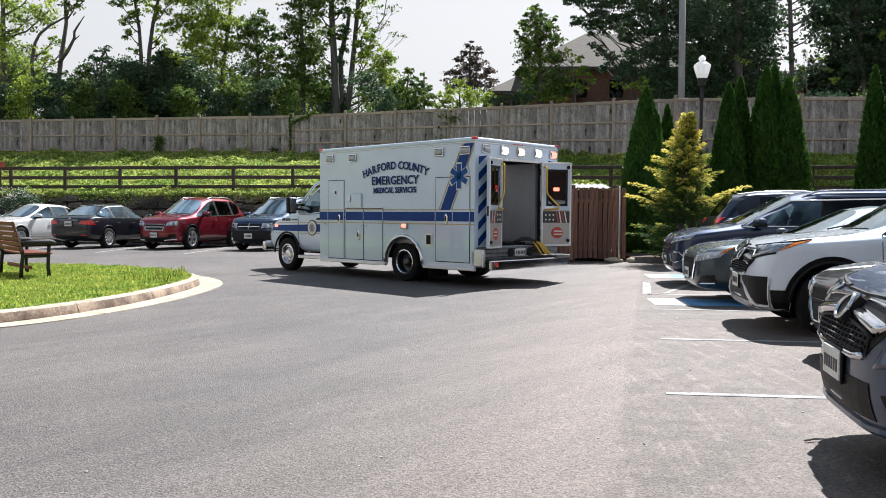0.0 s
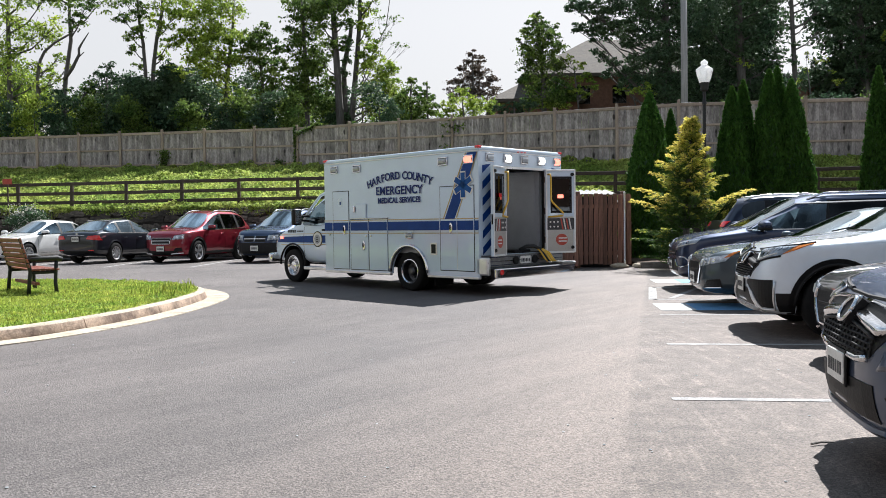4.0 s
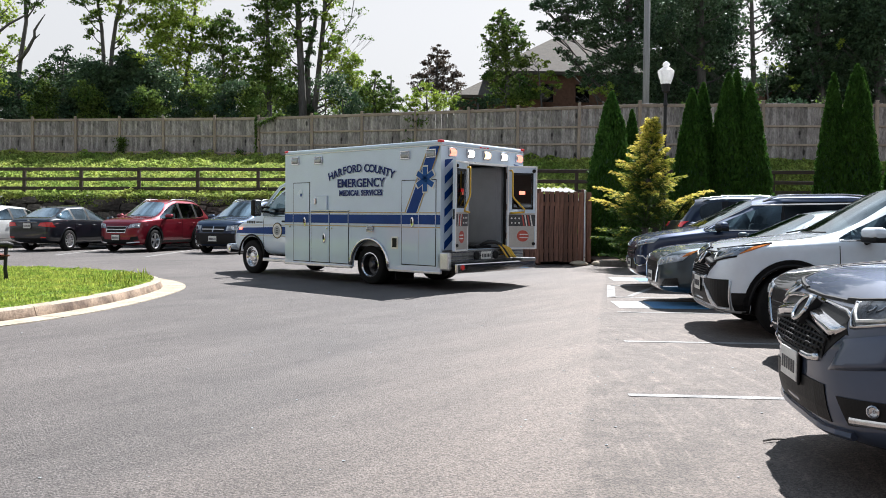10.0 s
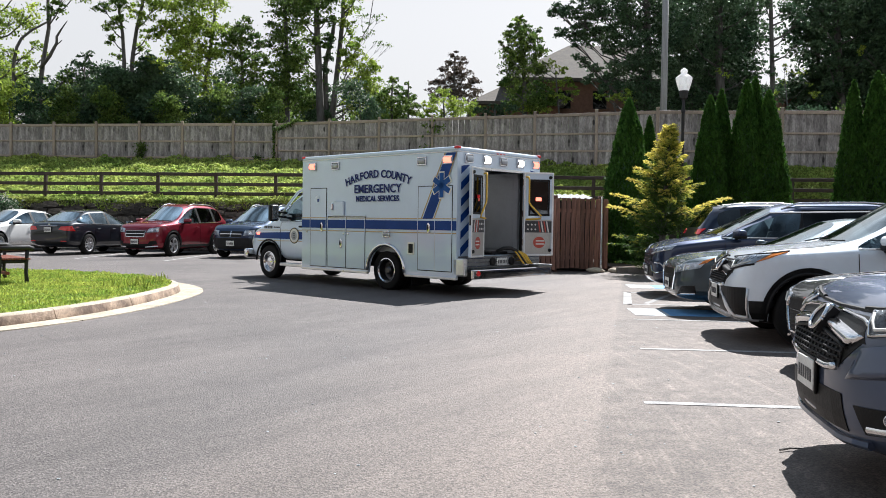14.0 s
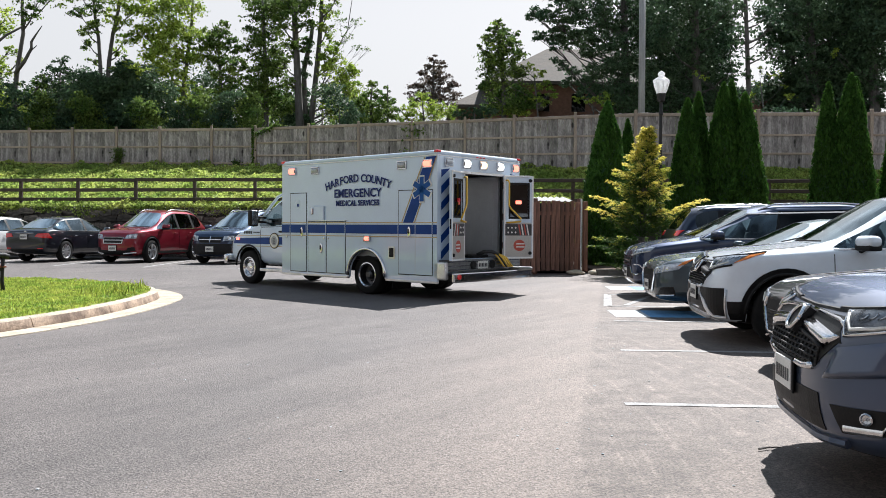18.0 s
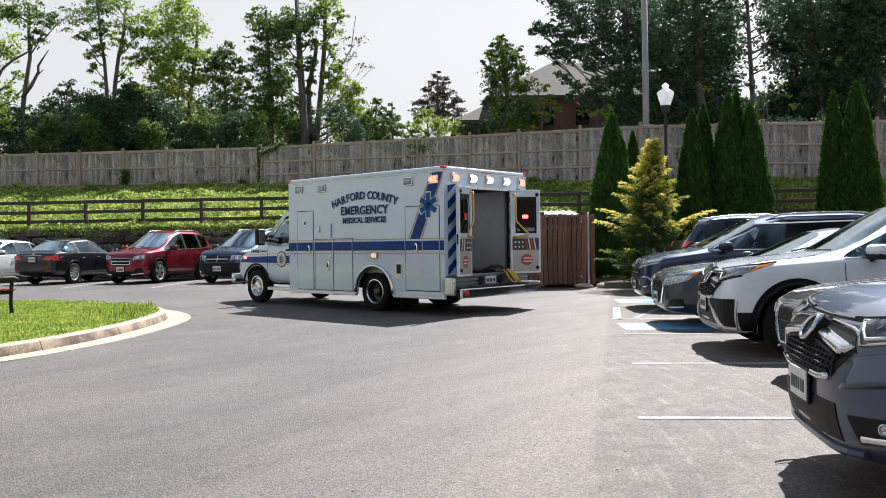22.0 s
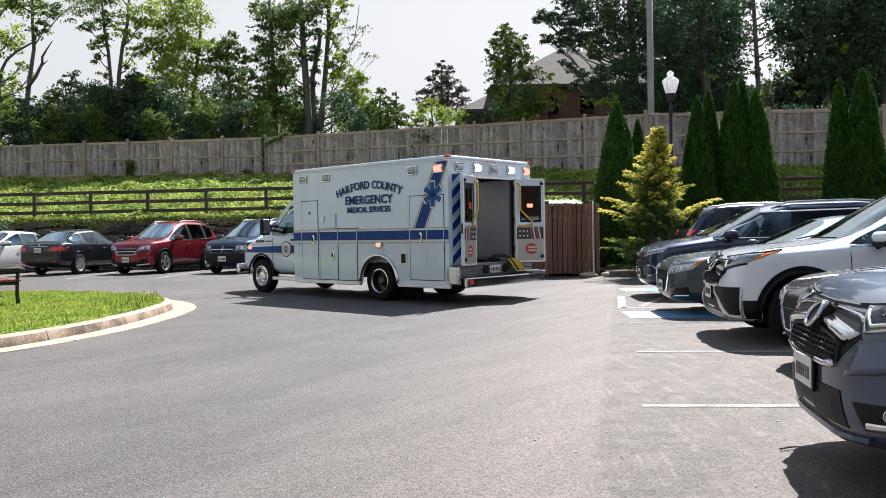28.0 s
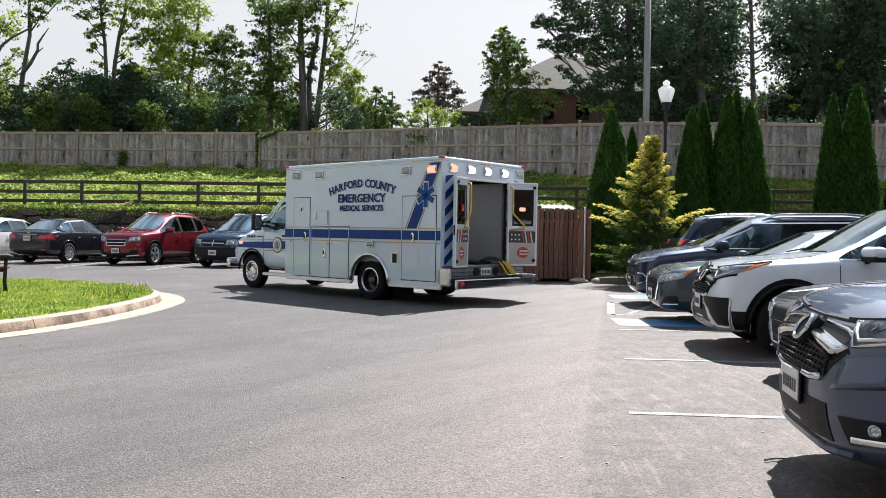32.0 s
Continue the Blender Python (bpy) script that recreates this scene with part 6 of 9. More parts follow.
word = "HARFORD COUNTY"
span = [1.0, 1.0, 1.0, 0.9, 1.1, 1.0, 1.0, 0.5, 1.0, 1.1, 1.0, 1.05, 0.9, 0.9]
tot = sum(span)
acc = 0.0
for ch, w in zip(word, span):
    u = (acc + w / 2) / tot * 2 - 1
    acc += w
    if ch == " ":
        continue
    x, z = 0.17 - u * 0.90, 2.155 - 0.155 * u * u
    lean = -u * 0.30
    lettering(ch, 0.205, on_side(x, z, BW + 0.0125, lean), OUT, AMB, 0.010)
    lettering(ch, 0.205, on_side(x, z, BW + 0.0165, lean), NAVY, AMB, 0.006)
lettering("EMERGENCY", 0.225, on_side(0.17, 1.865, BW + 0.0125, 0, 1.03), OUT, AMB, 0.010)
lettering("EMERGENCY", 0.225, on_side(0.17, 1.865, BW + 0.0165, 0, 1.03), NAVY, AMB, 0.006)
lettering("MEDICAL SERVICES", 0.15, on_side(0.17, 1.70, BW + 0.0125, 0, 0.95), OUT, AMB, 0.007)
lettering("MEDICAL SERVICES", 0.15, on_side(0.17, 1.70, BW + 0.0165, 0, 0.95), NAVY, AMB, 0.005)


# warning lamps: a bezel and an added half-lit drum that turns to imitate flashing
DRUMS = {}


def lamp_drum(w, r, on, off):
    bm = bmesh.new()
    n = 20
    rings = [[bm.verts.new((x, r * math.cos(2 * math.pi * k / n) * 0.8, r * math.sin(2 * math.pi * k / n))) for k in range(n)] for x in (-w / 2, w / 2)]
    for k in range(n):
        f = bm.faces.new((rings[0][k], rings[0][(k + 1) % n], rings[1][(k + 1) % n], rings[1][k]))
        f.material_index = 0 if math.cos(2 * math.pi * (k + 0.5) / n) > 0 else 1
    for ring in rings:
        bm.faces.new(ring).material_index = 1
    bmesh.ops.recalc_face_normals(bm, faces=bm.faces)
    return to_mesh("drum", bm, [on, off], 60)


def warn_lamp(key, pos, out, w, h, on, label):
    """out: the way the lamp looks, y or back along x."""
    rot = Matrix() if out == "y" else Matrix.Rotation(math.pi / 2, 4, "Z")
    m = Matrix.Translation(pos) @ rot
    bz = bmesh.new()
    t = 0.022
    for c, sz in (((0, 0.014, h / 2 + t / 2), (w + 2 * t, 0.03, t)), ((0, 0.014, -h / 2 - t / 2), (w + 2 * t, 0.03, t)), ((w / 2 + t / 2, 0.014, 0), (t, 0.03, h)), ((-w / 2 - t / 2, 0.014, 0), (t, 0.03, h))):
        box(bz, c, sz, bev=0.005)
    lamp = part("warning_lamp", bz, CHROME, AMB, label, smooth=40, at=m)
    part("back_plate", box_bm((0, 0.003, 0), (w, 0.006, h)), LAMP_OFF, lamp)
    d = part("lamp_drum", lamp_drum(w - 0.006, h * 0.5, on, LAMP_OFF), None, lamp)
    d.matrix_basis = Matrix()
    DRUMS[key] = d


for key, x, z, mt, lab in (("front_side", 2.14, 2.43, LAMP_RED_ON, "flashing red warning lamp"), ("scene_front", 1.41, 2.42, LAMP_OFF, "unlit clear scene lamp"), ("scene_rear", -1.02, 2.42, LAMP_OFF, "unlit clear scene lamp"), ("rear_side", -1.66, 2.42, LAMP_RED_ON, "flashing red warning lamp")):
    warn_lamp(key, (x, BW + 0.003, z), "y", 0.19, 0.11, mt, lab)
warn_lamp("marker", (-0.11, BW + 0.012, 1.07), "y", 0.13, 0.07, LAMP_RED_ON, "flashing red side marker")
for key, y, mt, lab in (("rear_near", 0.93, LAMP_RED_ON, "flashing red warning lamp"), ("rear_white", 0.43, LAMP_WHITE_ON, "lit white rear lamp"), ("rear_amber", -0.05, LAMP_AMBER_ON, "flashing amber rear lamp"), ("rear_white_far", -0.57, LAMP_WHITE_ON, "lit white rear lamp"), ("rear_far", -1.06, LAMP_RED_ON, "flashing red warning lamp")):
    warn_lamp(key, (BX0 - 0.003, y, 2.45), "x", 0.17, 0.12, mt, lab)
for k in range(3):
    part("marker_lamp", box_bm((BX0 - 0.012, 0.02 + 0.1 * k - 0.1, 2.585), (0.02, 0.05, 0.016), bev=0.004), RED_LENS, AMB, "small red roof marker")

# chevrons on the rear corner posts
for s in (1, -1):
    y0, y1 = (0.90, 1.12) if s > 0 else (-1.12, -0.90)
    for k in range(6):
        z = 0.72 + 0.29 * k
        lo, hi = (z, z + 0.14), (z + 0.17, z + 0.31)
        q = [(y0, lo[0]), (y1, hi[0]), (y1, min(hi[1], 2.33)), (y0, lo[1])] if s < 0 else [(y0, hi[0]), (y1, lo[0]), (y1, lo[1]), (y0, min(hi[1], 2.33))]
        part("chevron", slab(bmesh.new(), q, (BX0 - 0.002, 0, 0), (0, 1, 0), (0, 0, 1), (-1, 0, 0), 0.004), AMB_BLUE, AMB, "blue reflective chevron")


# rear doors, opened wide: built in their own space, hinge on z, leaf along +x, inner face to -y
def rear_door(hinge_y, angle, s):
    d = new("rear_door")
    d.parent = AMB
    d.matrix_basis = pose(BX0 - 0.03, hinge_y, 0, 0, 0, angle)
    tagged(d, "open white rear door with a yellow grab bar")
    w, z0, z1 = 0.60, 0.70, 2.29
    bm = bmesh.new()
    wx0, wx1, wz0, wz1 = 0.13, 0.50, 1.50, 2.12
    for a, b, c, e in ((0, w, z0, wz0), (0, w, wz1, z1), (0, wx0, wz0, wz1), (wx1, w, wz0, wz1)):
        box(bm, ((a + b) / 2, 0, (c + e) / 2), (b - a, 0.05, e - c))
    part("door_leaf", bm, AMB_WHITE, d)
    for a, b, c, e in ((0.01, 0.03, z0, z1), (w - 0.02, w, z0, z1)):
        part("edge_strip", box_bm(((a + b) / 2, s * 0.03, (c + e) / 2), (b - a + 0.012, 0.012, e - c), bev=0.003), WHITE_METAL, d)
    for z in (z0 + 0.01, z1 - 0.01):
        part("edge_strip", box_bm((w / 2, s * 0.03, z), (w - 0.04, 0.012, 0.03), bev=0.003), WHITE_METAL, d)
    gl = part("window", box_bm((0.315, 0, 1.81), (0.37, 0.02, 0.62)), PANE_DARK, d)
    fr = bmesh.new()
    for a, b, c, e in ((0.10, 0.53, 1.46, 1.50), (0.10, 0.53, 2.12, 2.16), (0.10, 0.13, 1.46, 2.16), (0.50, 0.53, 1.46, 2.16)):
        box(fr, ((a + b) / 2, s * 0.022, (c + e) / 2), (b - a, 0.02, e - c), bev=0.004)
    part("window_frame", fr, BLACK, gl)
    part("lower_panel", box_bm((0.3, s * 0.028, 1.06), (0.52, 0.008, 0.66), bev=0.003), surf("door_panel", (0.42, 0.40, 0.37), (0.48, 0.46, 0.43), 4, 0.35, metal=0.5), d, "brushed metal door panel")
    part("decal_band", box_bm((0.30, s * 0.034, 1.25), (0.54, 0.006, 0.22)), INK, d, "dark decal band with red and white stripes")
    for k in range(4):
        part("decal_stripe", slab(bmesh.new(), [(0.33 + 0.055 * k, 1.145), (0.355 + 0.055 * k, 1.145), (0.315 + 0.055 * k, 1.355), (0.29 + 0.055 * k, 1.355)], (0, s * 0.038, 0), (1, 0, 0), (0, 0, 1), (0, s, 0), 0.003), (SIGN_RED, PLATE)[k % 2], d)
    for k in range(6):
        part("decal_star", box_bm((0.09 + 0.075 * (k % 3), s * 0.039, 1.20 + 0.09 * (k // 3)), (0.03, 0.003, 0.03), rot=Matrix.Rotation(0.6, 4, "Y")), PLATE, d)
    part("round_decal", slab(bmesh.new(), [(0.32 + 0.12 * math.cos(a), 0.95 + 0.11 * math.sin(a)) for a in [2 * math.pi * k / 20 for k in range(20)]], (0, s * 0.033, 0), (1, 0, 0), (0, 0, 1), (0, s, 0), 0.004), SIGN_RED, d, "round red decal")
    for k in range(2):
        part("decal_mark", box_bm((0.34, s * 0.039, 0.92 + 0.06 * k), (0.17, 0.003, 0.022)), PLATE, d)
    bar = [(0.05, s * 0.03, 2.20), (0.07, s * 0.09, 2.20), (0.085, s * 0.10, 2.15), (0.085, s * 0.10, 1.72), (0.12, s * 0.10, 1.66), (0.33, s * 0.10, 1.46), (0.33, s * 0.09, 1.41), (0.10, s * 0.09, 1.39), (0.06, s * 0.03, 1.39)]
    part("grab_bar", tube(bmesh.new(), bar, 0.017, 8), YELLOW, d, "yellow grab bar", smooth=True)
    lp = part("inner_lamp", box_bm((0.30, s * 0.032, 1.78), (0.12, 0.02, 0.07), bev=0.01), LAMP_RED_ON if s < 0 else RED_LENS, d, "red door lamp")
    for z in (2.2, 0.80):
        part("stop", lathe(bmesh.new(), [(0.0, 0), (0.035, 0), (0.03, 0.03), (0, 0.03)], 14, "y"), BLACK, d, at=Matrix.Translation((0.54, s * 0.025, z)) @ (Matrix() if s > 0 else Matrix.Rotation(math.pi, 4, "Z")))
    for z in (0.95, 1.5, 2.1):
        part("hinge", cyl_bm((0, 0, z - 0.06), (0, 0, z + 0.06), 0.016, seg=10), CHROME, d)
    part("latch", box_bm((w - 0.004, 0, 1.35), (0.02, 0.03, 0.18), bev=0.004), BLACK, d)


rear_door(DY1, 108.0, 1)       # near-side leaf
rear_door(DY0, 236.0, -1)      # far-side leaf

# rear step, kick plate and fittings
part("kick_plate", box_bm((BX0 - 0.03, 0, 0.60), (0.05, 2.36, 0.22), bev=0.006), TREAD, AMB, "tread-plate kick panel")
for k in range(3):
    part("kick_rib", box_bm((BX0 - 0.06, 0, 0.53 + 0.07 * k), (0.012, 2.3, 0.014)), CHROME, AMB)
bp = part("rear_step", box_bm((BX0 - 0.17, -0.02, 0.452), (0.32, 2.30, 0.05), bev=0.012), DARK_TRIM, AMB, "dark rubber-topped rear step")
part("step_edge", box_bm((BX0 - 0.34, 0.02, 0.405), (0.06, 2.34, 0.17), bev=0.02, seg=2), CHROME, AMB, "bright metal bumper edge")
part("bumper_end", box_bm((BX0 - 0.05, 1.17, 0.52), (0.28, 0.10, 0.32), bev=0.03, seg=2), ALLOY, AMB)
part("fold_step", box_bm((BX0 - 0.26, -0.92, 0.505), (0.28, 0.44, 0.06), bev=0.015), TREAD, AMB, "raised fold-down step")
for y in (0.28, -0.28):
    part("dock_light", lathe(bmesh.new(), [(0.0, 0), (0.085, 0), (0.08, 0.02), (0.055, 0.03), (0.0, 0.025)], 20, "y"), BLACK, AMB, at=Matrix.Translation((BX0 - 0.055, y, 0.60)) @ Matrix.Rotation(math.pi / 2, 4, "Z"))
part("step_lamp", lathe(bmesh.new(), [(0.0, 0), (0.05, 0), (0.045, 0.012), (0.0, 0.015)], 16, "y"), RED_LENS, AMB, at=Matrix.Translation((BX0 - 0.374, 1.05, 0.42)) @ Matrix.Rotation(math.pi / 2, 4, "Z"))
npl = part("number_plate", box_bm((BX0 - 0.06, 0, 0.60), (0.012, 0.30, 0.15), bev=0.003), PLATE, AMB, "white number plate with dark marks")
for k in range(6):
    part("mark", box_bm((BX0 - 0.067, -0.11 + 0.044 * k, 0.595), (0.003, 0.028, 0.065)), INK, npl)
# straps that hang over the step
part("strap", tube(bmesh.new(), [(BX0 + 0.10, -0.02, 0.77), (BX0 + 0.0, -0.12, 0.84), (BX0 - 0.05, -0.28, 0.84), (BX0 - 0.09, -0.42, 0.78)], 0.035, 8), IRON, AMB, "bundled black loading straps", smooth=True)
for k in range(5):
    y = -0.34 - 0.062 * k
    bm = bmesh.new()
    path = [(BX0 + 0.02, y + 0.03, 0.80), (BX0 - 0.06, y, 0.815 - 0.012 * k), (BX0 - 0.13, y - 0.05, 0.72), (BX0 - 0.17, y - 0.12, 0.60 + 0.01 * (k % 2)), (BX0 - 0.20, y - 0.16, 0.54)]
    rows = [[bm.verts.new((x + dx, yy + dy, z)) for dx, dy in ((0, -0.03), (-0.016, 0), (0, 0.03), (0.014, 0))] for x, yy, z in path]
    for a, b in zip(rows, rows[1:]):
        for q in range(4):
            bm.faces.new((a[q], a[(q + 1) % 4], b[(q + 1) % 4], b[q]))
    bm.faces.new(rows[0]), bm.faces.new(list(reversed(rows[-1])))
    bmesh.ops.recalc_face_normals(bm, faces=bm.faces)
    part("strap", bm, IRON if k == 1 else YELLOW, AMB, "yellow loading strap" if k != 1 else "", smooth=True)
part("mud_flap", box_bm((-0.75, 0.95, 0.36), (0.02, 0.5, 0.45), bev=0.004), RUBBER, AMB)

# cab
CABS = [(4.90, 0.72, 0.52, 0.82, 0.86, 0.56), (4.85, 0.88, 0.46, 0.98, 1.03, 0.70), (4.6, 0.96, 0.42, 1.08, 1.14, 0.80), (4.05, 0.985, 0.42, 1.20, 1.27, 0.84), (3.72, 0.985, 0.42, 1.27, 1.38, 0.85), (3.02, 0.985, 0.42, 1.30, 2.0, 0.80), (2.52, 0.985, 0.42, 1.31, 2.08, 0.80), (2.47, 0.985, 0.42, 1.31, 2.08, 0.80)]
cab_me = loft_body(CABS, lambda i, j: 1 if (i == 4 and j in (7, 8)) or (i in (4, 5) and j == 5) else 0, [((4.01, 0.375), 0.46, 0.62, 1.3)])
cskin = Skin(cab_me)
cab = part("cab", split_mesh(cab_me, (0, 2)), [AMB_WHITE, AMB_WHITE, BLACK], AMB, "white van cab", smooth=50)
gb = split_mesh(cab_me, (1,))
gb.faces.ensure_lookup_table()
gb.faces.index_update()
for grp in islands(gb):
    one = gb.copy()
    one.faces.ensure_lookup_table()
    cy = sum(one.faces[k].calc_center_median().y for k in grp) / len(grp)
    bmesh.ops.delete(one, geom=[f for f in one.faces if f.index not in grp], context="FACES")
    pane = part("windscreen" if abs(cy) < 0.1 else "side_window", one, PANE, AMB, smooth=True)
    pane.visible_shadow = False
gb.free()
for s, ax in ((1, "+y"), (-1, "-y")):
    part("blue_band", cskin.patch(ax, [(2.5, 0.90), (4.72, 0.90), (4.62, 1.02), (2.5, 1.07)], 16, 2, 0.004, 0.0), AMB_BLUE, AMB)
    for z in (0.865, 1.105):
        part("gold_line", cskin.bar(ax, [(2.5, z), (4.5, z - 0.02)], 0.007), AMB_GOLD, AMB)
    for pts in ([(3.58, 0.44), (3.60, 1.25)], [(2.62, 0.44), (2.60, 1.28)], [(2.62, 0.44), (3.58, 0.44)], [(2.6, 1.30), (3.6, 1.27)]):
        part("door_seam", cskin.bar(ax, pts, 0.006), BLACK, cab)
    part("windscreen_pillar", tube(bmesh.new(), [(3.70, s * 0.915, 1.36), (3.40, s * 0.905, 1.66), (3.10, s * 0.87, 1.93), (2.95, s * 0.845, 1.99), (2.5, s * 0.84, 2.03)], 0.032, 8), AMB_WHITE, cab, smooth=True)
    p, nr = cskin.hit(ax, 2.85, 1.18)
    part("door_handle", box_bm((2.85, p.y + s * 0.015, 1.18), (0.16, 0.03, 0.04), bev=0.01), BLACK, AMB)
    mo = part("door_mirror", box_bm((3.50, s * 1.23, 1.47), (0.13, 0.22, 0.36), bev=0.04, seg=3), BLACK, AMB, "large black door mirror", smooth=40)
    part("mirror_glass", box_bm((3.431, s * 1.23, 1.48), (0.006, 0.16, 0.30), bev=0.002), REFLECTOR, mo)
    for z in (1.38, 1.48):
        part("mirror_arm", tube(bmesh.new(), [(3.45, s * 0.92, z), (3.5, s * 1.16, z + 0.02)], 0.025, 8), BLACK, mo)
    p, nr = cskin.hit(ax, 3.08, 0.98)
    for rr, mt, o in ((0.175, INK, 0.006), (0.155, AMB_GOLD, 0.009), (0.148, PLATE, 0.012), (0.10, CABIN_GREY, 0.015)):
        part("seal_disc", lathe(bmesh.new(), [(0, 0), (rr, 0), (rr, 0.003), (0, 0.003)], 28, "y"), mt, AMB, "round county seal decal", at=Matrix.Translation((3.08, p.y + s * o, 0.98)) @ (Matrix() if s > 0 else Matrix.Rotation(math.pi, 4, "Z")))
    for k in range(3):
        part("seal_mark", box_bm((3.08, p.y + s * 0.0205, 0.93 + 0.045 * k), (0.07, 0.003, 0.022)), INK, AMB)
    for k in range(5):
        q, _ = cskin.hit(ax, 4.20 - 0.07 * k, 1.145)
        part("mark", box_bm((4.22 - 0.07 * k, q.y + s * 0.002, 1.155), (0.045, 0.006, 0.06)), INK, AMB)
    for k in range(4):
        q, _ = cskin.hit(ax, 3.84 - 0.06 * k, 1.145)
        part("mark", box_bm((3.84 - 0.06 * k, q.y + s * 0.002, 1.155), (0.045, 0.006, 0.03)), INK, AMB)
    lamp = [(0.60, 0.70), (0.87, 0.70), (0.87, 0.92), (0.60, 0.92)]
    lamp_patch(AMB, cskin, "+x", lamp if s > 0 else mir2(lamp), "headlight", LENS, REFLECTOR, [(s * 0.72, 0.81, 0.07)])
    part("fender_lamp", cskin.patch(ax, [(4.52, 0.98), (4.42, 0.98), (4.42, 1.03), (4.52, 1.03)], 3, 2, 0.03), LAMP_RED_ON, AMB, "lit red fender lamp")
    part("wheel_lip", tube(bmesh.new(), [(4.01 - 0.47 * math.cos(math.pi * k / 16), s * 0.985, 0.40 + 0.47 * math.sin(math.pi * k / 16)) for k in range(17)], 0.022, 6), BLACK, AMB, smooth=True)
gr = part("grille", cskin.patch("+x", [(-0.55, 0.66), (0.55, 0.66), (0.55, 0.95), (-0.55, 0.95)], 10, 4, 0.01), BLACK, AMB)
for k in range(4):
    part("grille_bar", cskin.bar("+x", [(-0.54, 0.70 + 0.075 * k), (0.54, 0.70 + 0.075 * k)], 0.018, 0.014), CHROME, gr)
part("front_bumper", box_bm((4.93, 0, 0.54), (0.16, 1.98, 0.22), bev=0.05, seg=3), CHROME, AMB, "chrome front bumper", smooth=40)
part("dashboard", box_bm((3.5, 0, 1.2), (0.4, 1.6, 0.25), bev=0.06), BLACK, AMB)
for s in (0.42, -0.42):
    part("seat", seat_bm(2.95, s, 0.85), CABIN, AMB, smooth=40)
fw = wheel_meshes(0.375, 0.22, 0.225, "steel", CHROME)
add_wheels(AMB, [(4.01, 0.87, 0.375), (4.01, -0.87, 0.375)], fw)
dish = lathe(bmesh.new(), [(0.222, 0.10), (0.20, 0.09), (0.185, -0.03), (0.12, -0.05), (0.085, -0.04), (0.08, 0.05), (0.05, 0.08), (0.0, 0.085)], 36, "y")
for k in range(8):
    a = math.pi / 4 * k
    cyl(dish, (math.cos(a) * 0.12, -0.05, math.sin(a) * 0.12), (math.cos(a) * 0.12, -0.015, math.sin(a) * 0.12), 0.013, seg=6)
dished = to_mesh("rim", dish, surf("dull_steel", (0.12, 0.12, 0.125), (0.07, 0.07, 0.075), 9, 0.35, metal=0.85), 35)
lip = to_mesh("rim_lip", lathe(bmesh.new(), [(0.232, 0.095), (0.238, 0.112), (0.222, 0.115), (0.205, 0.10)], 36, "y"), CHROME, 35)
add_wheels(AMB, [(0.0, s * y, 0.375) for s in (1, -1) for y in (1.02, 0.76)], (fw[0], dished, lip))

# ---- trees and shrubs ----
def clump_points(rng, c, r, n, squash=0.9):
    """Leaves in flat, uneven sprays about a centre, each drooping outward."""
    k = max(7, n // 30)
    d = rng.normal(size=(k, 3))
    d /= np.linalg.norm(d, axis=1)[:, None]
    spray = np.asarray(c) + d * (r * rng.uniform(0.08, 1.0, (k, 1)) ** 0.55) * (1, 1, squash)
    wide = r * rng.uniform(0.16, 0.40, k)
    pick = rng.integers(0, k, n)
    off = rng.normal(size=(n, 3)) * wide[pick][:, None] * (0.75, 0.75, 0.34)
    off[:, 2] -= 0.30 * np.linalg.norm(off[:, :2], axis=1)
    return spray[pick] + off


def bank_at(x, y):
    return bank(x, y) if y < 200 else 4.5


def make_tree(label, mat, depth, trunk, r, clumps, den, seed, leaf=1.0):
    """trunk: (x, z) up its length; clumps: (x, z, radius) of foliage; den: how thick they are with leaves."""
    rng = np.random.default_rng(seed)
    base = (trunk[0][0], depth, bank_at(trunk[0][0], depth) - 0.15)
    t = thing("tree", label, "tree", "trees behind the fence", at=Matrix.Translation(base))
    bx, _, bz = base
    pts = [(0, 0, 0)] + [(x - bx, 0.15 * i, z - bz) for i, (x, z) in enumerate(trunk)]
    bm = tube(bmesh.new(), pts, [r * 1.25] + [r * (1 - 0.6 * i / len(trunk)) for i in range(len(trunk))], 9)
    part("trunk", bm, BARK, t, smooth=True)
    leaves = []
    top = pts[-1][2]
    for x, z, cr in clumps:
        c = np.array((x - bx, rng.uniform(-1, 1) * (cr * 0.8 + 0.3), z - bz))
        leaves.append(clump_points(rng, c, cr * 1.25, max(14, int(960 * den * cr ** 1.8 / leaf ** 1.6))))
        h = max(0.5, min(c[2] - abs(c[0]) * 0.6 - 0.3, top * 0.95))
        k = next((i for i in range(len(pts) - 1) if pts[i + 1][2] >= h), len(pts) - 2)
        a, b = Vector(pts[k]), Vector(pts[k + 1])
        s, e = a + (b - a) * ((h - a.z) / max(b.z - a.z, 0.01)), Vector(c)
        mid = (s + e) / 2 + Vector((0, 0, -0.12 * (e - s).length))
        w = min(r * 0.4, 0.05 + 0.03 * cr)
        limbs = tube(bmesh.new(), [s, mid, e], [w, w * 0.6, w * 0.25], 6)
        for _ in range(5):
            q = e + Vector(rng.normal(size=3)) * cr * 0.5
            tube(limbs, [(mid + e) / 2, q], [w * 0.35, w * 0.12], 5)
        part("limb", limbs, BARK, t, smooth=True)
    pts = np.concatenate(leaves)
    part("crown", leaf_mesh("crown", pts, rng.uniform(0.10, 0.25, len(pts)) * leaf, mat, seed, 0.5), None, t)
    return t


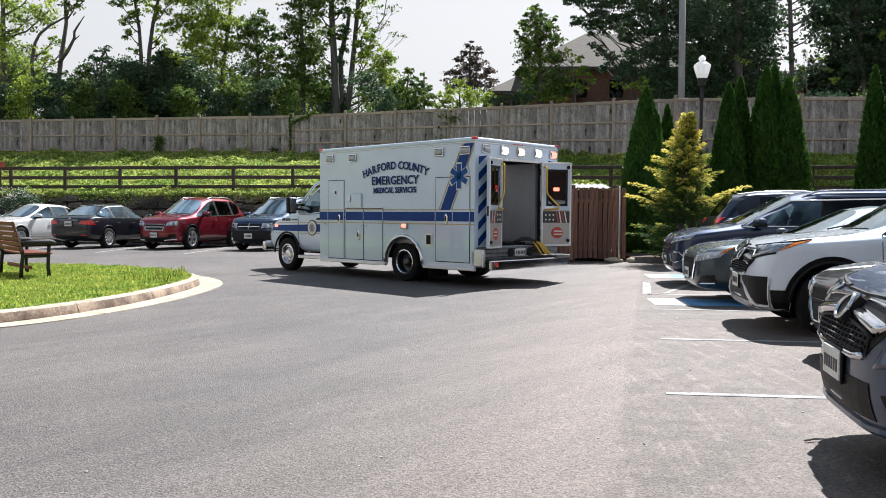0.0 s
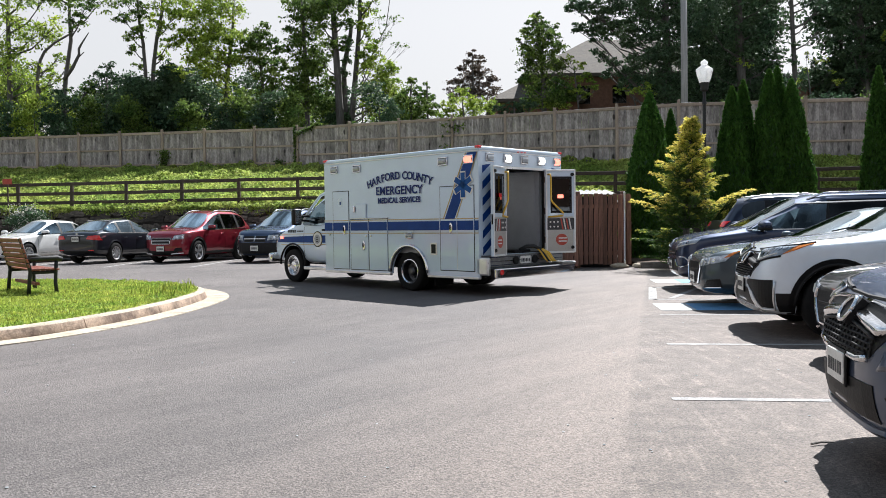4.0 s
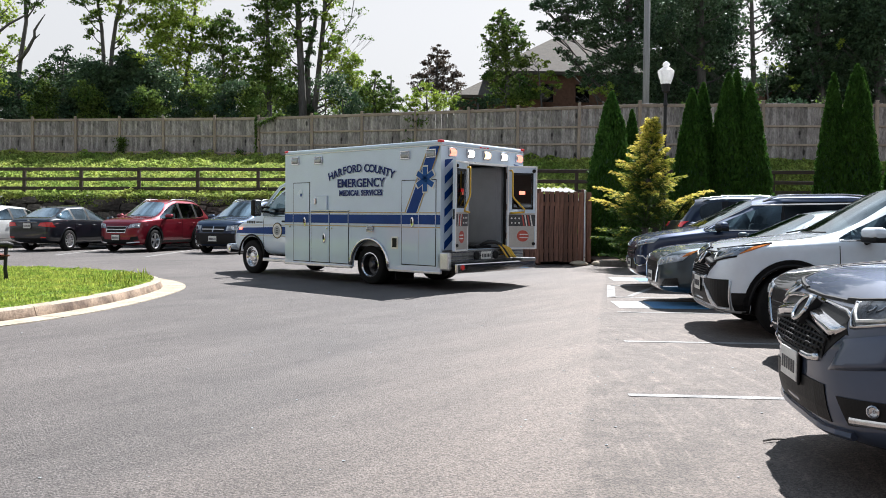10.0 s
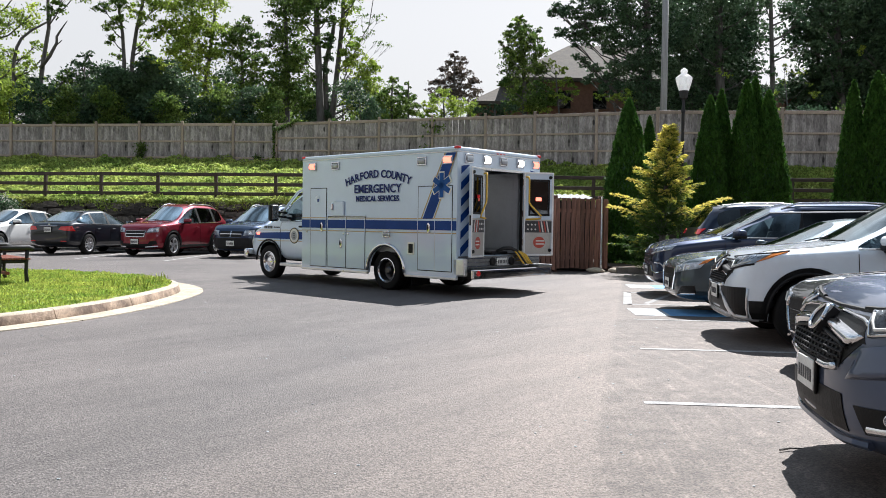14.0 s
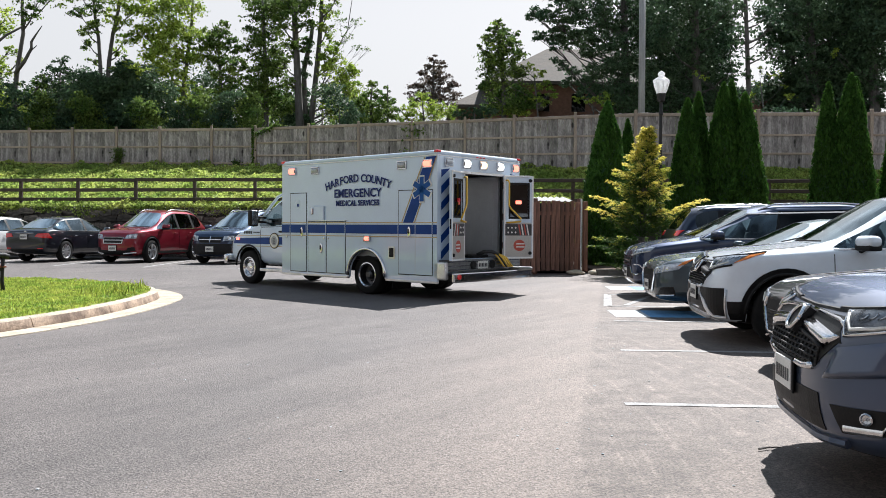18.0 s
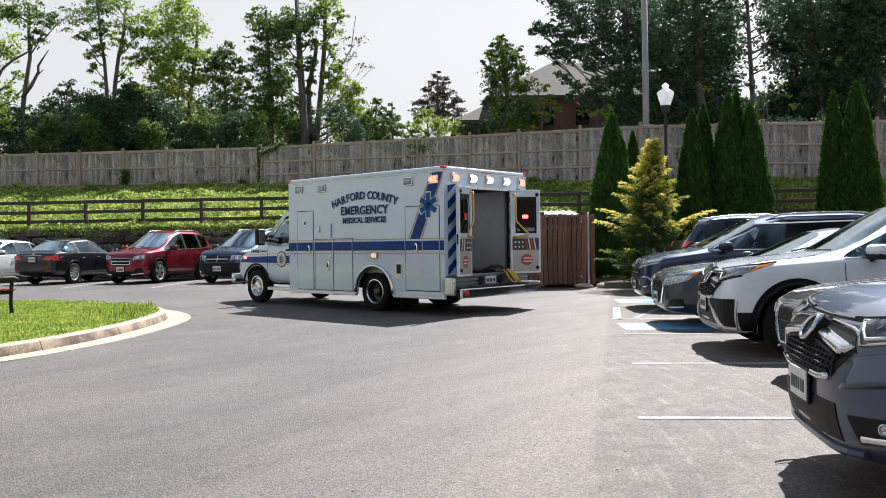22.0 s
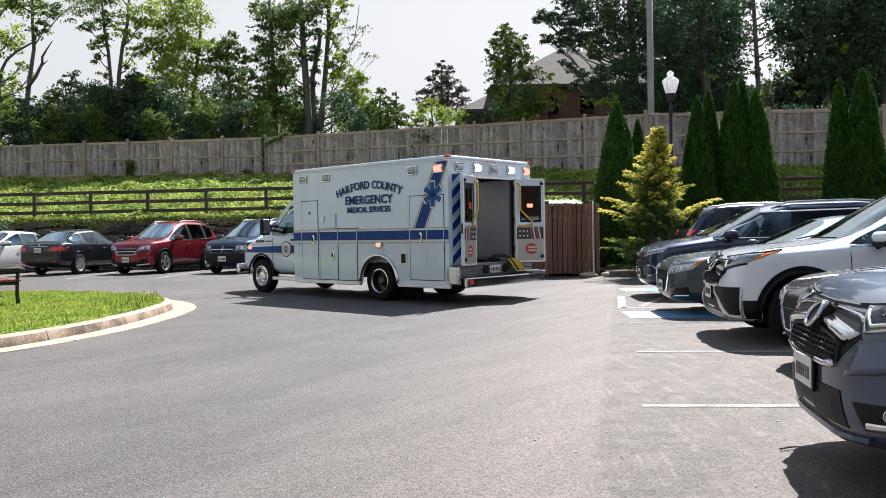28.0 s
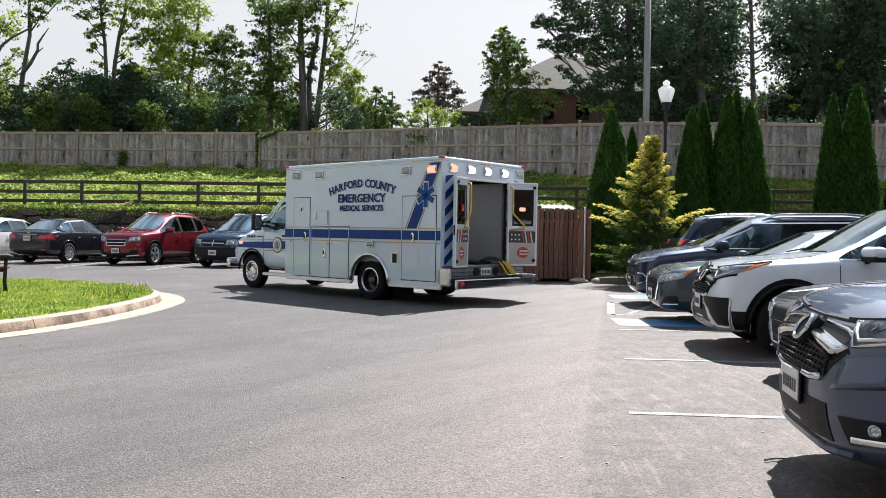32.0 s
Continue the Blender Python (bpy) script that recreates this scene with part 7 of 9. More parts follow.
make_tree("tall leafy tree at the wood's edge", LEAF_BRIGHT, 49, [(-26.75, 7.60), (-26.78, 9.95), (-26.88, 12.62), (-26.90, 15.94)], 0.18,
          [(-26.45, 11.95, 0.88), (-25.41, 13.12, 0.88), (-24.22, 13.46, 0.68), (-26.59, 13.62, 1.08), (-25.96, 10.29, 0.88), (-27.64, 11.28, 1.15), (-24.62, 8.95, 0.74), (-23.77, 8.46, 0.61), (-26.33, 8.28, 0.88), (-28.02, 8.94, 1.15), (-27.25, 15.28, 1.15), (-25.38, 15.28, 0.95), (-24.04, 14.95, 0.68), (-24.43, 10.79, 0.47)], 0.8, 20, 1)
make_tree("crooked dark-trunked tree with few leaves", LEAF_BRIGHT, 47.5, [(-24.27, 7.25), (-24.28, 8.72), (-24.40, 10.01), (-24.28, 11.15), (-24.08, 11.70), (-23.55, 12.22), (-22.75, 12.73)], 0.12,
          [(-23.10, 11.31, 0.36), (-23.24, 10.18, 0.43), (-22.86, 9.21, 0.39), (-24.65, 10.82, 0.39), (-22.52, 10.67, 0.23), (-23.84, 9.69, 0.39)], 0.7, 21, 0.9)
make_tree("half-bare tree with a broken limb", LEAF, 47, [(-22.57, 7.20), (-22.52, 8.97), (-22.41, 10.41), (-22.19, 12.17), (-22.31, 13.44), (-22.35, 15.35)], 0.15,
          [(-21.66, 13.25, 0.49), (-20.94, 13.61, 0.52), (-21.97, 14.72, 0.78), (-23.04, 14.87, 0.78), (-20.45, 14.40, 0.58), (-21.97, 8.65, 0.45), (-20.99, 9.13, 0.58)], 0.8, 22, 1)
make_tree("small dark tree beside the vine mass", LEAF_DARK, 48, [(-20.46, 7.50), (-20.52, 8.82), (-20.51, 10.12)], 0.09,
          [(-20.43, 10.84, 0.36), (-20.70, 10.29, 0.43), (-19.94, 10.06, 0.46), (-21.11, 9.53, 0.53), (-20.28, 9.14, 0.66), (-19.62, 8.82, 0.53), (-20.95, 8.32, 0.73), (-19.80, 7.90, 0.66), (-21.79, 7.89, 0.60)], 1.1, 23, 0.9)
make_tree("twin-stemmed tree rising from the vine mass", LEAF, 49, [(-18.51, 8.98), (-18.53, 10.65), (-18.69, 12.32), (-18.95, 13.64), (-19.13, 15.96)], 0.13,
          [(-19.10, 11.92, 0.37), (-19.36, 12.81, 0.41), (-19.69, 13.71, 0.44), (-18.72, 13.05, 0.41), (-18.97, 11.15, 0.27), (-19.98, 15.13, 0.68), (-18.47, 14.14, 0.54), (-18.80, 15.63, 0.74)], 1.2, 24, 0.9)
make_tree("twin-stemmed tree rising from the vine mass", LEAF_BRIGHT, 49.3, [(-18.22, 9.03), (-18.14, 11.05), (-17.96, 12.72), (-17.71, 14.06), (-17.56, 16.06)], 0.14,
          [(-17.41, 13.23, 0.44), (-17.04, 12.39, 0.44), (-17.59, 11.72, 0.34), (-17.23, 14.39, 0.58), (-17.73, 15.72, 0.82), (-16.73, 13.89, 0.48), (-18.19, 13.79, 0.41)], 1, 25, 0.9)
make_tree("dense vine-covered dark tree mass", LEAF_DARK, 46.5, [(-17.88, 7.16), (-17.87, 8.59), (-17.80, 9.54)], 0.2,
          [(-18.12, 9.29, 0.64), (-18.67, 8.90, 0.55), (-17.55, 9.07, 0.71), (-18.46, 8.11, 0.77), (-17.56, 7.96, 0.83), (-18.85, 7.47, 0.64), (-16.91, 8.28, 0.64), (-17.88, 7.32, 0.77)], 2.6, 26, 0.9)
make_tree("dense vine-covered dark tree mass", LEAF_DARK, 46, [(-15.78, 7.11), (-15.77, 8.52), (-15.83, 9.46)], 0.22,
          [(-16.24, 9.61, 0.63), (-15.61, 9.77, 0.63), (-14.97, 9.46, 0.70), (-16.56, 8.83, 0.63), (-15.77, 8.68, 0.82), (-14.82, 8.52, 0.76), (-14.34, 9.00, 0.57), (-16.09, 7.73, 0.82), (-15.14, 7.58, 0.82), (-14.19, 7.74, 0.63), (-16.89, 7.73, 0.63)], 2.6, 27, 0.9)
make_tree("light green vine trailing over a dark mass", LEAF_BRIGHT, 45.4, [(-15.00, 8.43), (-14.99, 9.20), (-15.05, 9.73)], 0.04,
          [(-16.02, 10.03, 0.28), (-15.55, 10.03, 0.31), (-15.08, 9.91, 0.31), (-14.74, 9.60, 0.31), (-14.56, 9.17, 0.28), (-14.43, 8.74, 0.22), (-16.49, 9.87, 0.19)], 1.2, 28, 0.75)
make_tree("broad light green tree behind the fence", LEAF_BRIGHT, 50, [(-13.97, 7.19), (-14.00, 9.50), (-13.77, 11.48), (-13.57, 13.45), (-13.50, 15.42)], 0.13,
          [(-16.35, 12.83, 0.76), (-15.55, 13.03, 0.83), (-14.59, 13.01, 0.90), (-13.62, 12.80, 0.76), (-15.86, 11.87, 0.76), (-14.90, 11.92, 0.90), (-13.77, 11.81, 0.76), (-15.37, 10.75, 0.83), (-14.40, 10.63, 0.90), (-13.29, 11.50, 0.52), (-14.87, 9.62, 0.69), (-13.90, 9.50, 0.62), (-14.44, 8.49, 0.62), (-15.08, 14.19, 1.03), (-13.65, 14.43, 0.97), (-16.20, 14.46, 0.90), (-14.30, 15.38, 1.03)], 1.15, 29, 1.05)
make_tree("open dark green tree with gaps in its crown", LEAF, 51, [(-12.01, 7.40), (-11.98, 10.10), (-12.15, 12.11), (-12.10, 13.45)], 0.12,
          [(-12.59, 12.93, 0.56), (-11.77, 13.30, 0.53), (-12.91, 12.24, 0.56), (-12.08, 12.38, 0.63), (-11.26, 12.42, 0.49), (-12.33, 11.49, 0.56), (-11.47, 11.47, 0.56), (-10.76, 12.27, 0.32), (-11.33, 10.63, 0.56), (-12.32, 10.59, 0.32), (-11.05, 9.80, 0.53), (-12.04, 9.49, 0.49), (-10.57, 11.17, 0.42), (-13.03, 9.38, 0.56)], 1.5, 30, 0.95)
make_tree("slender dark green tree with an open top", LEAF, 50.5, [(-9.08, 7.45), (-9.13, 10.47), (-9.27, 12.80), (-9.39, 15.79)], 0.16,
          [(-9.84, 13.37, 0.56), (-9.01, 13.15, 0.70), (-9.66, 12.28, 0.59), (-8.73, 11.99, 0.70), (-9.45, 11.29, 0.63), (-8.48, 11.00, 0.63), (-9.30, 10.29, 0.70), (-9.94, 9.43, 0.63), (-8.63, 9.82, 0.70), (-9.44, 8.78, 0.77), (-8.28, 8.82, 0.77), (-9.86, 8.09, 0.63), (-9.37, 14.46, 0.84), (-8.38, 14.84, 0.91), (-10.04, 15.42, 0.70), (-10.22, 10.42, 0.35)], 1.5, 31, 1)
make_tree("tall twin-trunk tree with a leafy crown", LEAF, 50, [(-6.98, 7.46), (-7.14, 10.46), (-7.33, 13.77), (-7.44, 16.40)], 0.25,
          [(-8.01, 13.40, 0.62), (-7.76, 12.26, 0.55), (-8.07, 11.25, 0.48), (-7.62, 10.11, 0.48), (-7.70, 8.77, 0.62), (-6.56, 13.48, 0.48), (-6.61, 12.31, 0.45), (-6.81, 14.46, 0.76), (-7.81, 14.90, 0.83), (-6.34, 15.47, 0.76)], 1.3, 32, 1)
make_tree("tall grey-trunked tree beside its twin", LEAF_BRIGHT, 50.6, [(-6.40, 7.56), (-6.23, 9.26), (-6.01, 11.64), (-5.82, 14.00), (-5.77, 16.68)], 0.2,
          [(-5.37, 13.35, 0.45), (-5.25, 12.51, 0.49), (-5.33, 11.50, 0.56), (-4.83, 11.69, 0.38), (-5.14, 10.49, 0.70), (-4.31, 10.87, 0.63), (-3.81, 10.99, 0.35), (-4.62, 9.67, 0.77), (-4.94, 8.64, 0.77), (-3.78, 9.71, 0.63), (-3.58, 8.53, 0.77), (-5.39, 14.52, 0.49), (-4.74, 15.40, 0.42), (-5.52, 15.86, 0.70)], 1.25, 33, 0.95)
make_tree("dark ivied stem between the grey trunks", LEAF_DARK, 50.8, [(-6.76, 7.58), (-6.83, 9.27), (-6.89, 10.96), (-6.46, 13.01), (-6.35, 14.02)], 0.2,
          [(-6.85, 10.62, 0.32), (-6.80, 9.61, 0.32), (-6.71, 8.60, 0.32), (-6.70, 7.92, 0.35), (-6.51, 12.33, 0.28), (-6.63, 11.48, 0.28)], 2, 34, 0.8)
make_tree("thin young tree with sparse leaves", LEAF, 51.5, [(-5.81, 10.12), (-5.03, 12.21), (-4.27, 13.62), (-3.98, 15.69)], 0.04,
          [(-4.73, 14.01, 0.46), (-3.94, 13.91, 0.36), (-4.50, 12.93, 0.32), (-4.76, 12.16, 0.28), (-3.39, 12.46, 0.28), (-2.87, 12.32, 0.25), (-3.81, 12.62, 0.21), (-4.10, 13.29, 0.28), (-3.57, 14.24, 0.28)], 0.22, 35, 0.7)
make_tree("low leafy tree beside the sky gap", LEAF, 49, [(-2.62, 7.50), (-2.65, 8.82), (-2.57, 9.65)], 0.08,
          [(-2.57, 9.75, 0.30), (-2.89, 9.14, 0.44), (-2.23, 9.17, 0.37), (-3.21, 8.64, 0.54), (-2.41, 8.34, 0.61), (-3.12, 7.82, 0.61), (-2.13, 7.79, 0.54)], 1.5, 36, 0.85)
make_tree("small conical young tree", LEAF, 48, [(-1.59, 7.42), (-1.62, 8.55), (-1.61, 9.61)], 0.06,
          [(-1.61, 9.42, 0.17), (-1.63, 9.03, 0.30), (-1.88, 8.63, 0.26), (-1.33, 8.66, 0.26), (-1.61, 8.22, 0.40), (-1.96, 7.79, 0.40), (-1.18, 7.82, 0.40)], 1.5, 37, 0.75)
make_tree("small dark reddish tree", LEAF_RED, 52, [(1.17, 8.04), (1.12, 10.15), (1.14, 11.91)], 0.09,
          [(1.14, 11.91, 0.29), (0.73, 11.47, 0.32), (1.51, 11.51, 0.36), (0.39, 11.11, 0.29), (1.10, 10.93, 0.47), (1.80, 10.96, 0.43), (0.13, 10.29, 0.47), (0.90, 10.15, 0.54), (1.72, 10.25, 0.50), (2.32, 10.38, 0.39), (-0.14, 9.57, 0.43), (0.68, 9.43, 0.50), (1.56, 9.47, 0.57), (2.34, 9.57, 0.43)], 1.35, 38, 0.8)
make_tree("low bright shrubs behind the fence", LEAF_BRIGHT, 45, [(0.50, 7.11), (0.42, 8.02)], 0.05,
          [(0.41, 8.57, 0.28), (0.02, 8.06, 0.40), (0.78, 8.09, 0.40), (1.40, 7.81, 0.43), (-0.42, 7.62, 0.37), (0.34, 7.47, 0.47), (2.03, 7.53, 0.40), (1.11, 7.38, 0.40), (-0.54, 7.31, 0.31)], 1.3, 39, 0.7)
make_tree("narrow tree clad in climbing vine", LEAF, 46, [(4.98, 7.41), (4.92, 9.61), (4.73, 11.78), (4.60, 12.87)], 0.14,
          [(4.63, 12.78, 0.22), (4.39, 12.39, 0.29), (5.03, 12.36, 0.32), (4.16, 11.82, 0.41), (4.85, 11.79, 0.48), (5.49, 11.66, 0.35), (4.18, 10.98, 0.48), (4.97, 10.92, 0.54), (5.71, 10.83, 0.41), (4.14, 10.04, 0.48), (5.00, 9.99, 0.57), (5.86, 9.96, 0.44), (4.07, 9.10, 0.48), (4.93, 8.98, 0.60), (5.89, 9.02, 0.54), (4.42, 8.08, 0.51), (5.37, 8.06, 0.57), (6.36, 8.25, 0.51), (5.73, 12.21, 0.13), (3.60, 11.42, 0.13)], 2.1, 40, 0.8)
make_tree("yellowing vine and saplings", LEAF_BRIGHT, 45.4, [(6.80, 7.41), (6.70, 8.65), (6.60, 9.88)], 0.05,
          [(6.40, 10.18, 0.25), (6.83, 9.83, 0.31), (7.25, 9.35, 0.31), (6.69, 9.11, 0.38), (7.49, 8.83, 0.31), (6.55, 8.49, 0.38), (7.19, 8.36, 0.31), (7.81, 8.63, 0.19), (5.94, 7.75, 0.38), (5.16, 7.65, 0.31), (4.39, 12.56, 0.16), (4.18, 11.26, 0.19), (4.02, 10.39, 0.19)], 0.9, 41, 0.75)
make_tree("low hedge behind the fence", LEAF_DARK, 44, [(3.20, 7.08), (3.19, 7.44)], 0.05,
          [(2.59, 7.42, 0.27), (3.10, 7.47, 0.30), (3.64, 7.52, 0.30), (4.19, 7.48, 0.27), (2.20, 7.28, 0.21)], 1.8, 42, 0.7)
make_tree("large dark broadleaf tree with layered boughs", LEAF_DARK, 49, [(12.62, 8.10), (12.58, 11.15), (12.52, 13.84), (12.44, 17.18)], 0.3,
          [(7.00, 14.10, 0.41), (7.75, 13.94, 0.54), (8.61, 13.64, 0.61), (7.44, 12.75, 0.37), (8.29, 12.79, 0.51), (9.45, 13.95, 0.74), (10.65, 14.08, 0.88), (9.15, 12.67, 0.61), (8.15, 12.02, 0.27), (10.18, 12.72, 0.74), (11.53, 13.45, 0.88), (11.58, 12.11, 0.88), (10.04, 11.77, 0.41), (9.24, 15.34, 0.88), (10.94, 15.60, 1.08), (13.23, 14.21, 0.95), (13.47, 12.54, 0.88), (8.20, 15.79, 0.68), (13.00, 15.87, 1.08)], 1.9, 43, 1)
make_tree("dark broadleaf tree with low spreading boughs", LEAF_DARK, 48.6, [(12.31, 8.04), (12.33, 9.38), (12.35, 10.72)], 0.16,
          [(8.62, 10.96, 0.30), (9.32, 10.52, 0.37), (8.99, 9.98, 0.34), (9.85, 9.95, 0.40), (10.51, 10.64, 0.57), (11.53, 10.69, 0.80), (12.73, 10.91, 0.87), (10.72, 9.48, 0.57), (11.92, 9.37, 0.80), (13.12, 9.42, 0.87), (9.70, 9.27, 0.27), (12.64, 8.46, 0.67), (8.27, 11.38, 0.20)], 2, 44, 0.9)
make_tree("light green saplings under the dark tree", LEAF_BRIGHT, 46, [(10.04, 7.61), (9.96, 8.18)], 0.04,
          [(9.04, 8.52, 0.22), (9.53, 8.45, 0.25), (10.08, 8.56, 0.25), (10.65, 8.75, 0.29), (10.41, 8.32, 0.25), (10.99, 8.44, 0.22)], 0.8, 45, 0.75)
make_tree("large dark broadleaf tree", LEAF_DARK, 50, [(17.29, 8.42), (17.17, 11.54), (17.11, 15.00), (17.11, 17.75)], 0.3,
          [(14.74, 14.36, 0.97), (16.16, 14.60, 1.10), (17.77, 14.51, 1.03), (19.03, 14.57, 0.62), (14.98, 12.65, 1.03), (16.58, 12.90, 1.10), (18.20, 12.80, 0.97), (19.09, 13.02, 0.41), (14.87, 10.92, 1.03), (16.47, 11.09, 1.10), (18.09, 11.06, 0.97), (19.18, 10.93, 0.55), (15.11, 9.20, 1.03), (16.72, 9.26, 1.10), (18.35, 9.16, 0.97), (15.56, 16.29, 1.24), (17.70, 16.41, 1.17), (18.95, 16.47, 0.69)], 1.6, 46, 1.1)
make_tree("ivied straight trunk beside a sky gap", LEAF_DARK, 47, [(19.26, 8.10), (19.17, 11.06), (19.07, 14.32), (19.00, 16.92)], 0.15,
          [(18.86, 9.40, 0.39), (19.36, 8.93, 0.45), (19.14, 10.24, 0.29), (19.14, 11.06, 0.19), (18.69, 8.57, 0.39), (19.84, 13.87, 0.39), (20.32, 12.91, 0.26), (20.52, 13.90, 0.45), (19.78, 15.33, 0.58), (18.48, 13.90, 0.23), (19.97, 12.34, 0.23), (20.41, 11.77, 0.23), (20.82, 13.26, 0.32), (18.51, 15.59, 0.58)], 1.5, 47, 0.9)
make_tree("light green saplings before the brick house", LEAF_BRIGHT, 45, [(19.24, 7.84), (19.11, 9.41)], 0.04,
          [(18.95, 10.04, 0.19), (19.04, 9.41, 0.22), (19.36, 9.68, 0.19), (20.07, 9.93, 0.19), (20.65, 8.69, 0.25), (18.80, 8.77, 0.19), (16.00, 9.66, 0.22), (15.50, 9.95, 0.19), (20.42, 9.31, 0.16)], 0.5, 48, 0.75)
make_tree("dark broadleaf tree with a lacy crown", LEAF_DARK, 50, [(24.64, 8.70), (24.43, 11.86), (24.20, 15.35), (24.00, 18.13)], 0.24,
          [(22.91, 14.77, 0.69), (24.10, 15.00, 0.83), (25.58, 14.90, 0.90), (23.32, 13.56, 0.62), (24.53, 13.69, 0.76), (25.83, 13.51, 0.90), (22.79, 12.32, 0.45), (23.85, 12.36, 0.59), (25.07, 12.31, 0.69), (26.26, 12.12, 0.83), (23.36, 11.18, 0.48), (24.46, 11.09, 0.62), (25.76, 10.87, 0.90), (23.77, 10.08, 0.52), (24.96, 9.78, 0.83), (23.37, 9.18, 0.41), (26.20, 9.47, 0.90), (23.30, 16.70, 0.97), (25.31, 16.81, 1.10)], 1.6, 49, 1)
make_tree("dense dark tree with drooping boughs", LEAF_DARK, 49, [(27.72, 8.69), (27.57, 11.81), (27.47, 15.26), (27.34, 18.00)], 0.32,
          [(26.51, 14.87, 1.08), (28.14, 14.95, 0.95), (26.77, 13.16, 1.08), (28.04, 13.39, 0.88), (26.49, 11.42, 1.08), (27.76, 11.65, 0.88), (26.75, 9.70, 1.01), (27.72, 10.09, 0.61), (27.88, 8.98, 0.47), (26.96, 16.78, 1.35), (28.79, 16.70, 1.01)], 2.8, 50, 1.1)
make_tree("dense dark tree at the wood's end", LEAF_DARK, 50, [(31.46, 8.97), (31.30, 12.17), (31.16, 15.70), (31.01, 18.51)], 0.3,
          [(30.20, 15.30, 0.90), (31.70, 15.38, 1.10), (31.60, 13.60, 1.10), (30.02, 11.40, 0.62), (31.33, 11.64, 1.10), (30.66, 10.01, 0.76), (31.98, 9.88, 1.10), (33.24, 14.74, 1.31), (33.37, 12.26, 1.31), (33.68, 9.95, 1.17), (30.85, 17.27, 1.38), (30.15, 8.92, 0.48), (30.09, 13.88, 0.48)], 2.6, 51, 1.1)
make_tree("light green young tree among dark trees", LEAF_BRIGHT, 48, [(28.95, 8.61), (28.74, 11.33)], 0.04,
          [(28.58, 12.41, 0.30), (29.13, 12.20, 0.30), (28.36, 11.83, 0.26), (28.87, 11.61, 0.26), (27.96, 12.72, 0.17), (29.31, 12.89, 0.20), (24.93, 11.91, 0.20), (24.69, 11.66, 0.17)], 0.8, 52, 0.85)

# second line of trees, deeper in the wood: low on one side, tall and dense on the other
rb = random.Random(31)
for i, x in enumerate([-36 + 3.4 * k for k in range(10)] + [16.4, 19.6, 25.6, 28.0, 30.2, 34.6, 37.2, 40.0]):
    left = x < 0
    D = 60 + rb.uniform(-2, 3) if left else 55.5 + rb.uniform(-0.8, 0.8)
    hi = rb.uniform(10.0, 12.4) if left else rb.uniform(16, 17.6)
    cl = []
    z = 6.6
    while z < hi:
        for _ in range(2):
            cl.append((x + rb.uniform(-1.7, 1.7) * (1 if left else 0.75), z + rb.uniform(-0.7, 0.7), rb.uniform(1.2, 1.7)))
        z += 1.9
    make_tree("dark tree deeper in the wood", LEAF if left and i % 2 else LEAF_DARK, D, [(x, 6.5), (x + 0.2, 9), (x, hi - 1)], 0.2, cl, 1.5 if left else 1.6, 90 + i, 1.2 if left else 1.6)

# the half-bare tree's broken limb
dead = thing("dead_branch", "bare broken branch on the half-bare tree", "branch", at=Matrix.Translation((-22.1, 46.6, 7.4)))
part("branch", tube(bmesh.new(), [(-0.3, 0.3, 2.4), (0.35, 0, 3.0), (0.75, 0, 3.75), (0.75, 0, 4.1), (1.0, 0, 4.5), (1.35, 0, 5.0)], [0.11, 0.10, 0.08, 0.07, 0.05, 0.02], 7), BARK, dead, smooth=True)
part("branch", tube(bmesh.new(), [(0.6, 0, 3.5), (1.05, 0, 3.9)], [0.05, 0.02], 6), BARK, dead, smooth=True)

# undergrowth behind the tall fence
rng = np.random.default_rng(7)
for i in range(44):
    x = -31 + 1.5 * i
    yf, zf, zt = lerp_line(FENCE, x)
    y = yf + rng.uniform(1.2, 3.0)
    h = rng.uniform(3.3, 4.8) if x < -3.5 else rng.uniform(2.2, 3.0)
    if -3.5 <= x < 12.0 or -8.3 < x < -4.9:
        h = rng.uniform(1.7, 2.15)
    s = thing("shrub", "leafy green undergrowth behind the fence", "shrub", "undergrowth", at=Matrix.Translation((x, y, bank(x, y) - 0.05)))
    part("stem", tube(bmesh.new(), [(0, 0, 0), (0.1, 0, h * 0.4), (0, 0.1, h * 0.75)], [0.06, 0.04, 0.015], 6), BARK, s)
    pts = np.concatenate([clump_points(rng, (rng.uniform(-0.6, 0.6), rng.uniform(-0.5, 0.5), h * f), 0.85, 900) for f in (0.45, 0.65, 0.85)])
    pts[:, 2] = np.maximum(pts[:, 2], 0.0)
    part("foliage", leaf_mesh("foliage", pts, rng.uniform(0.10, 0.22, len(pts)), LEAF_BRIGHT if x < -22 and i % 2 else LEAF if i % 2 else LEAF_DARK, 70 + i, 0.5), None, s)


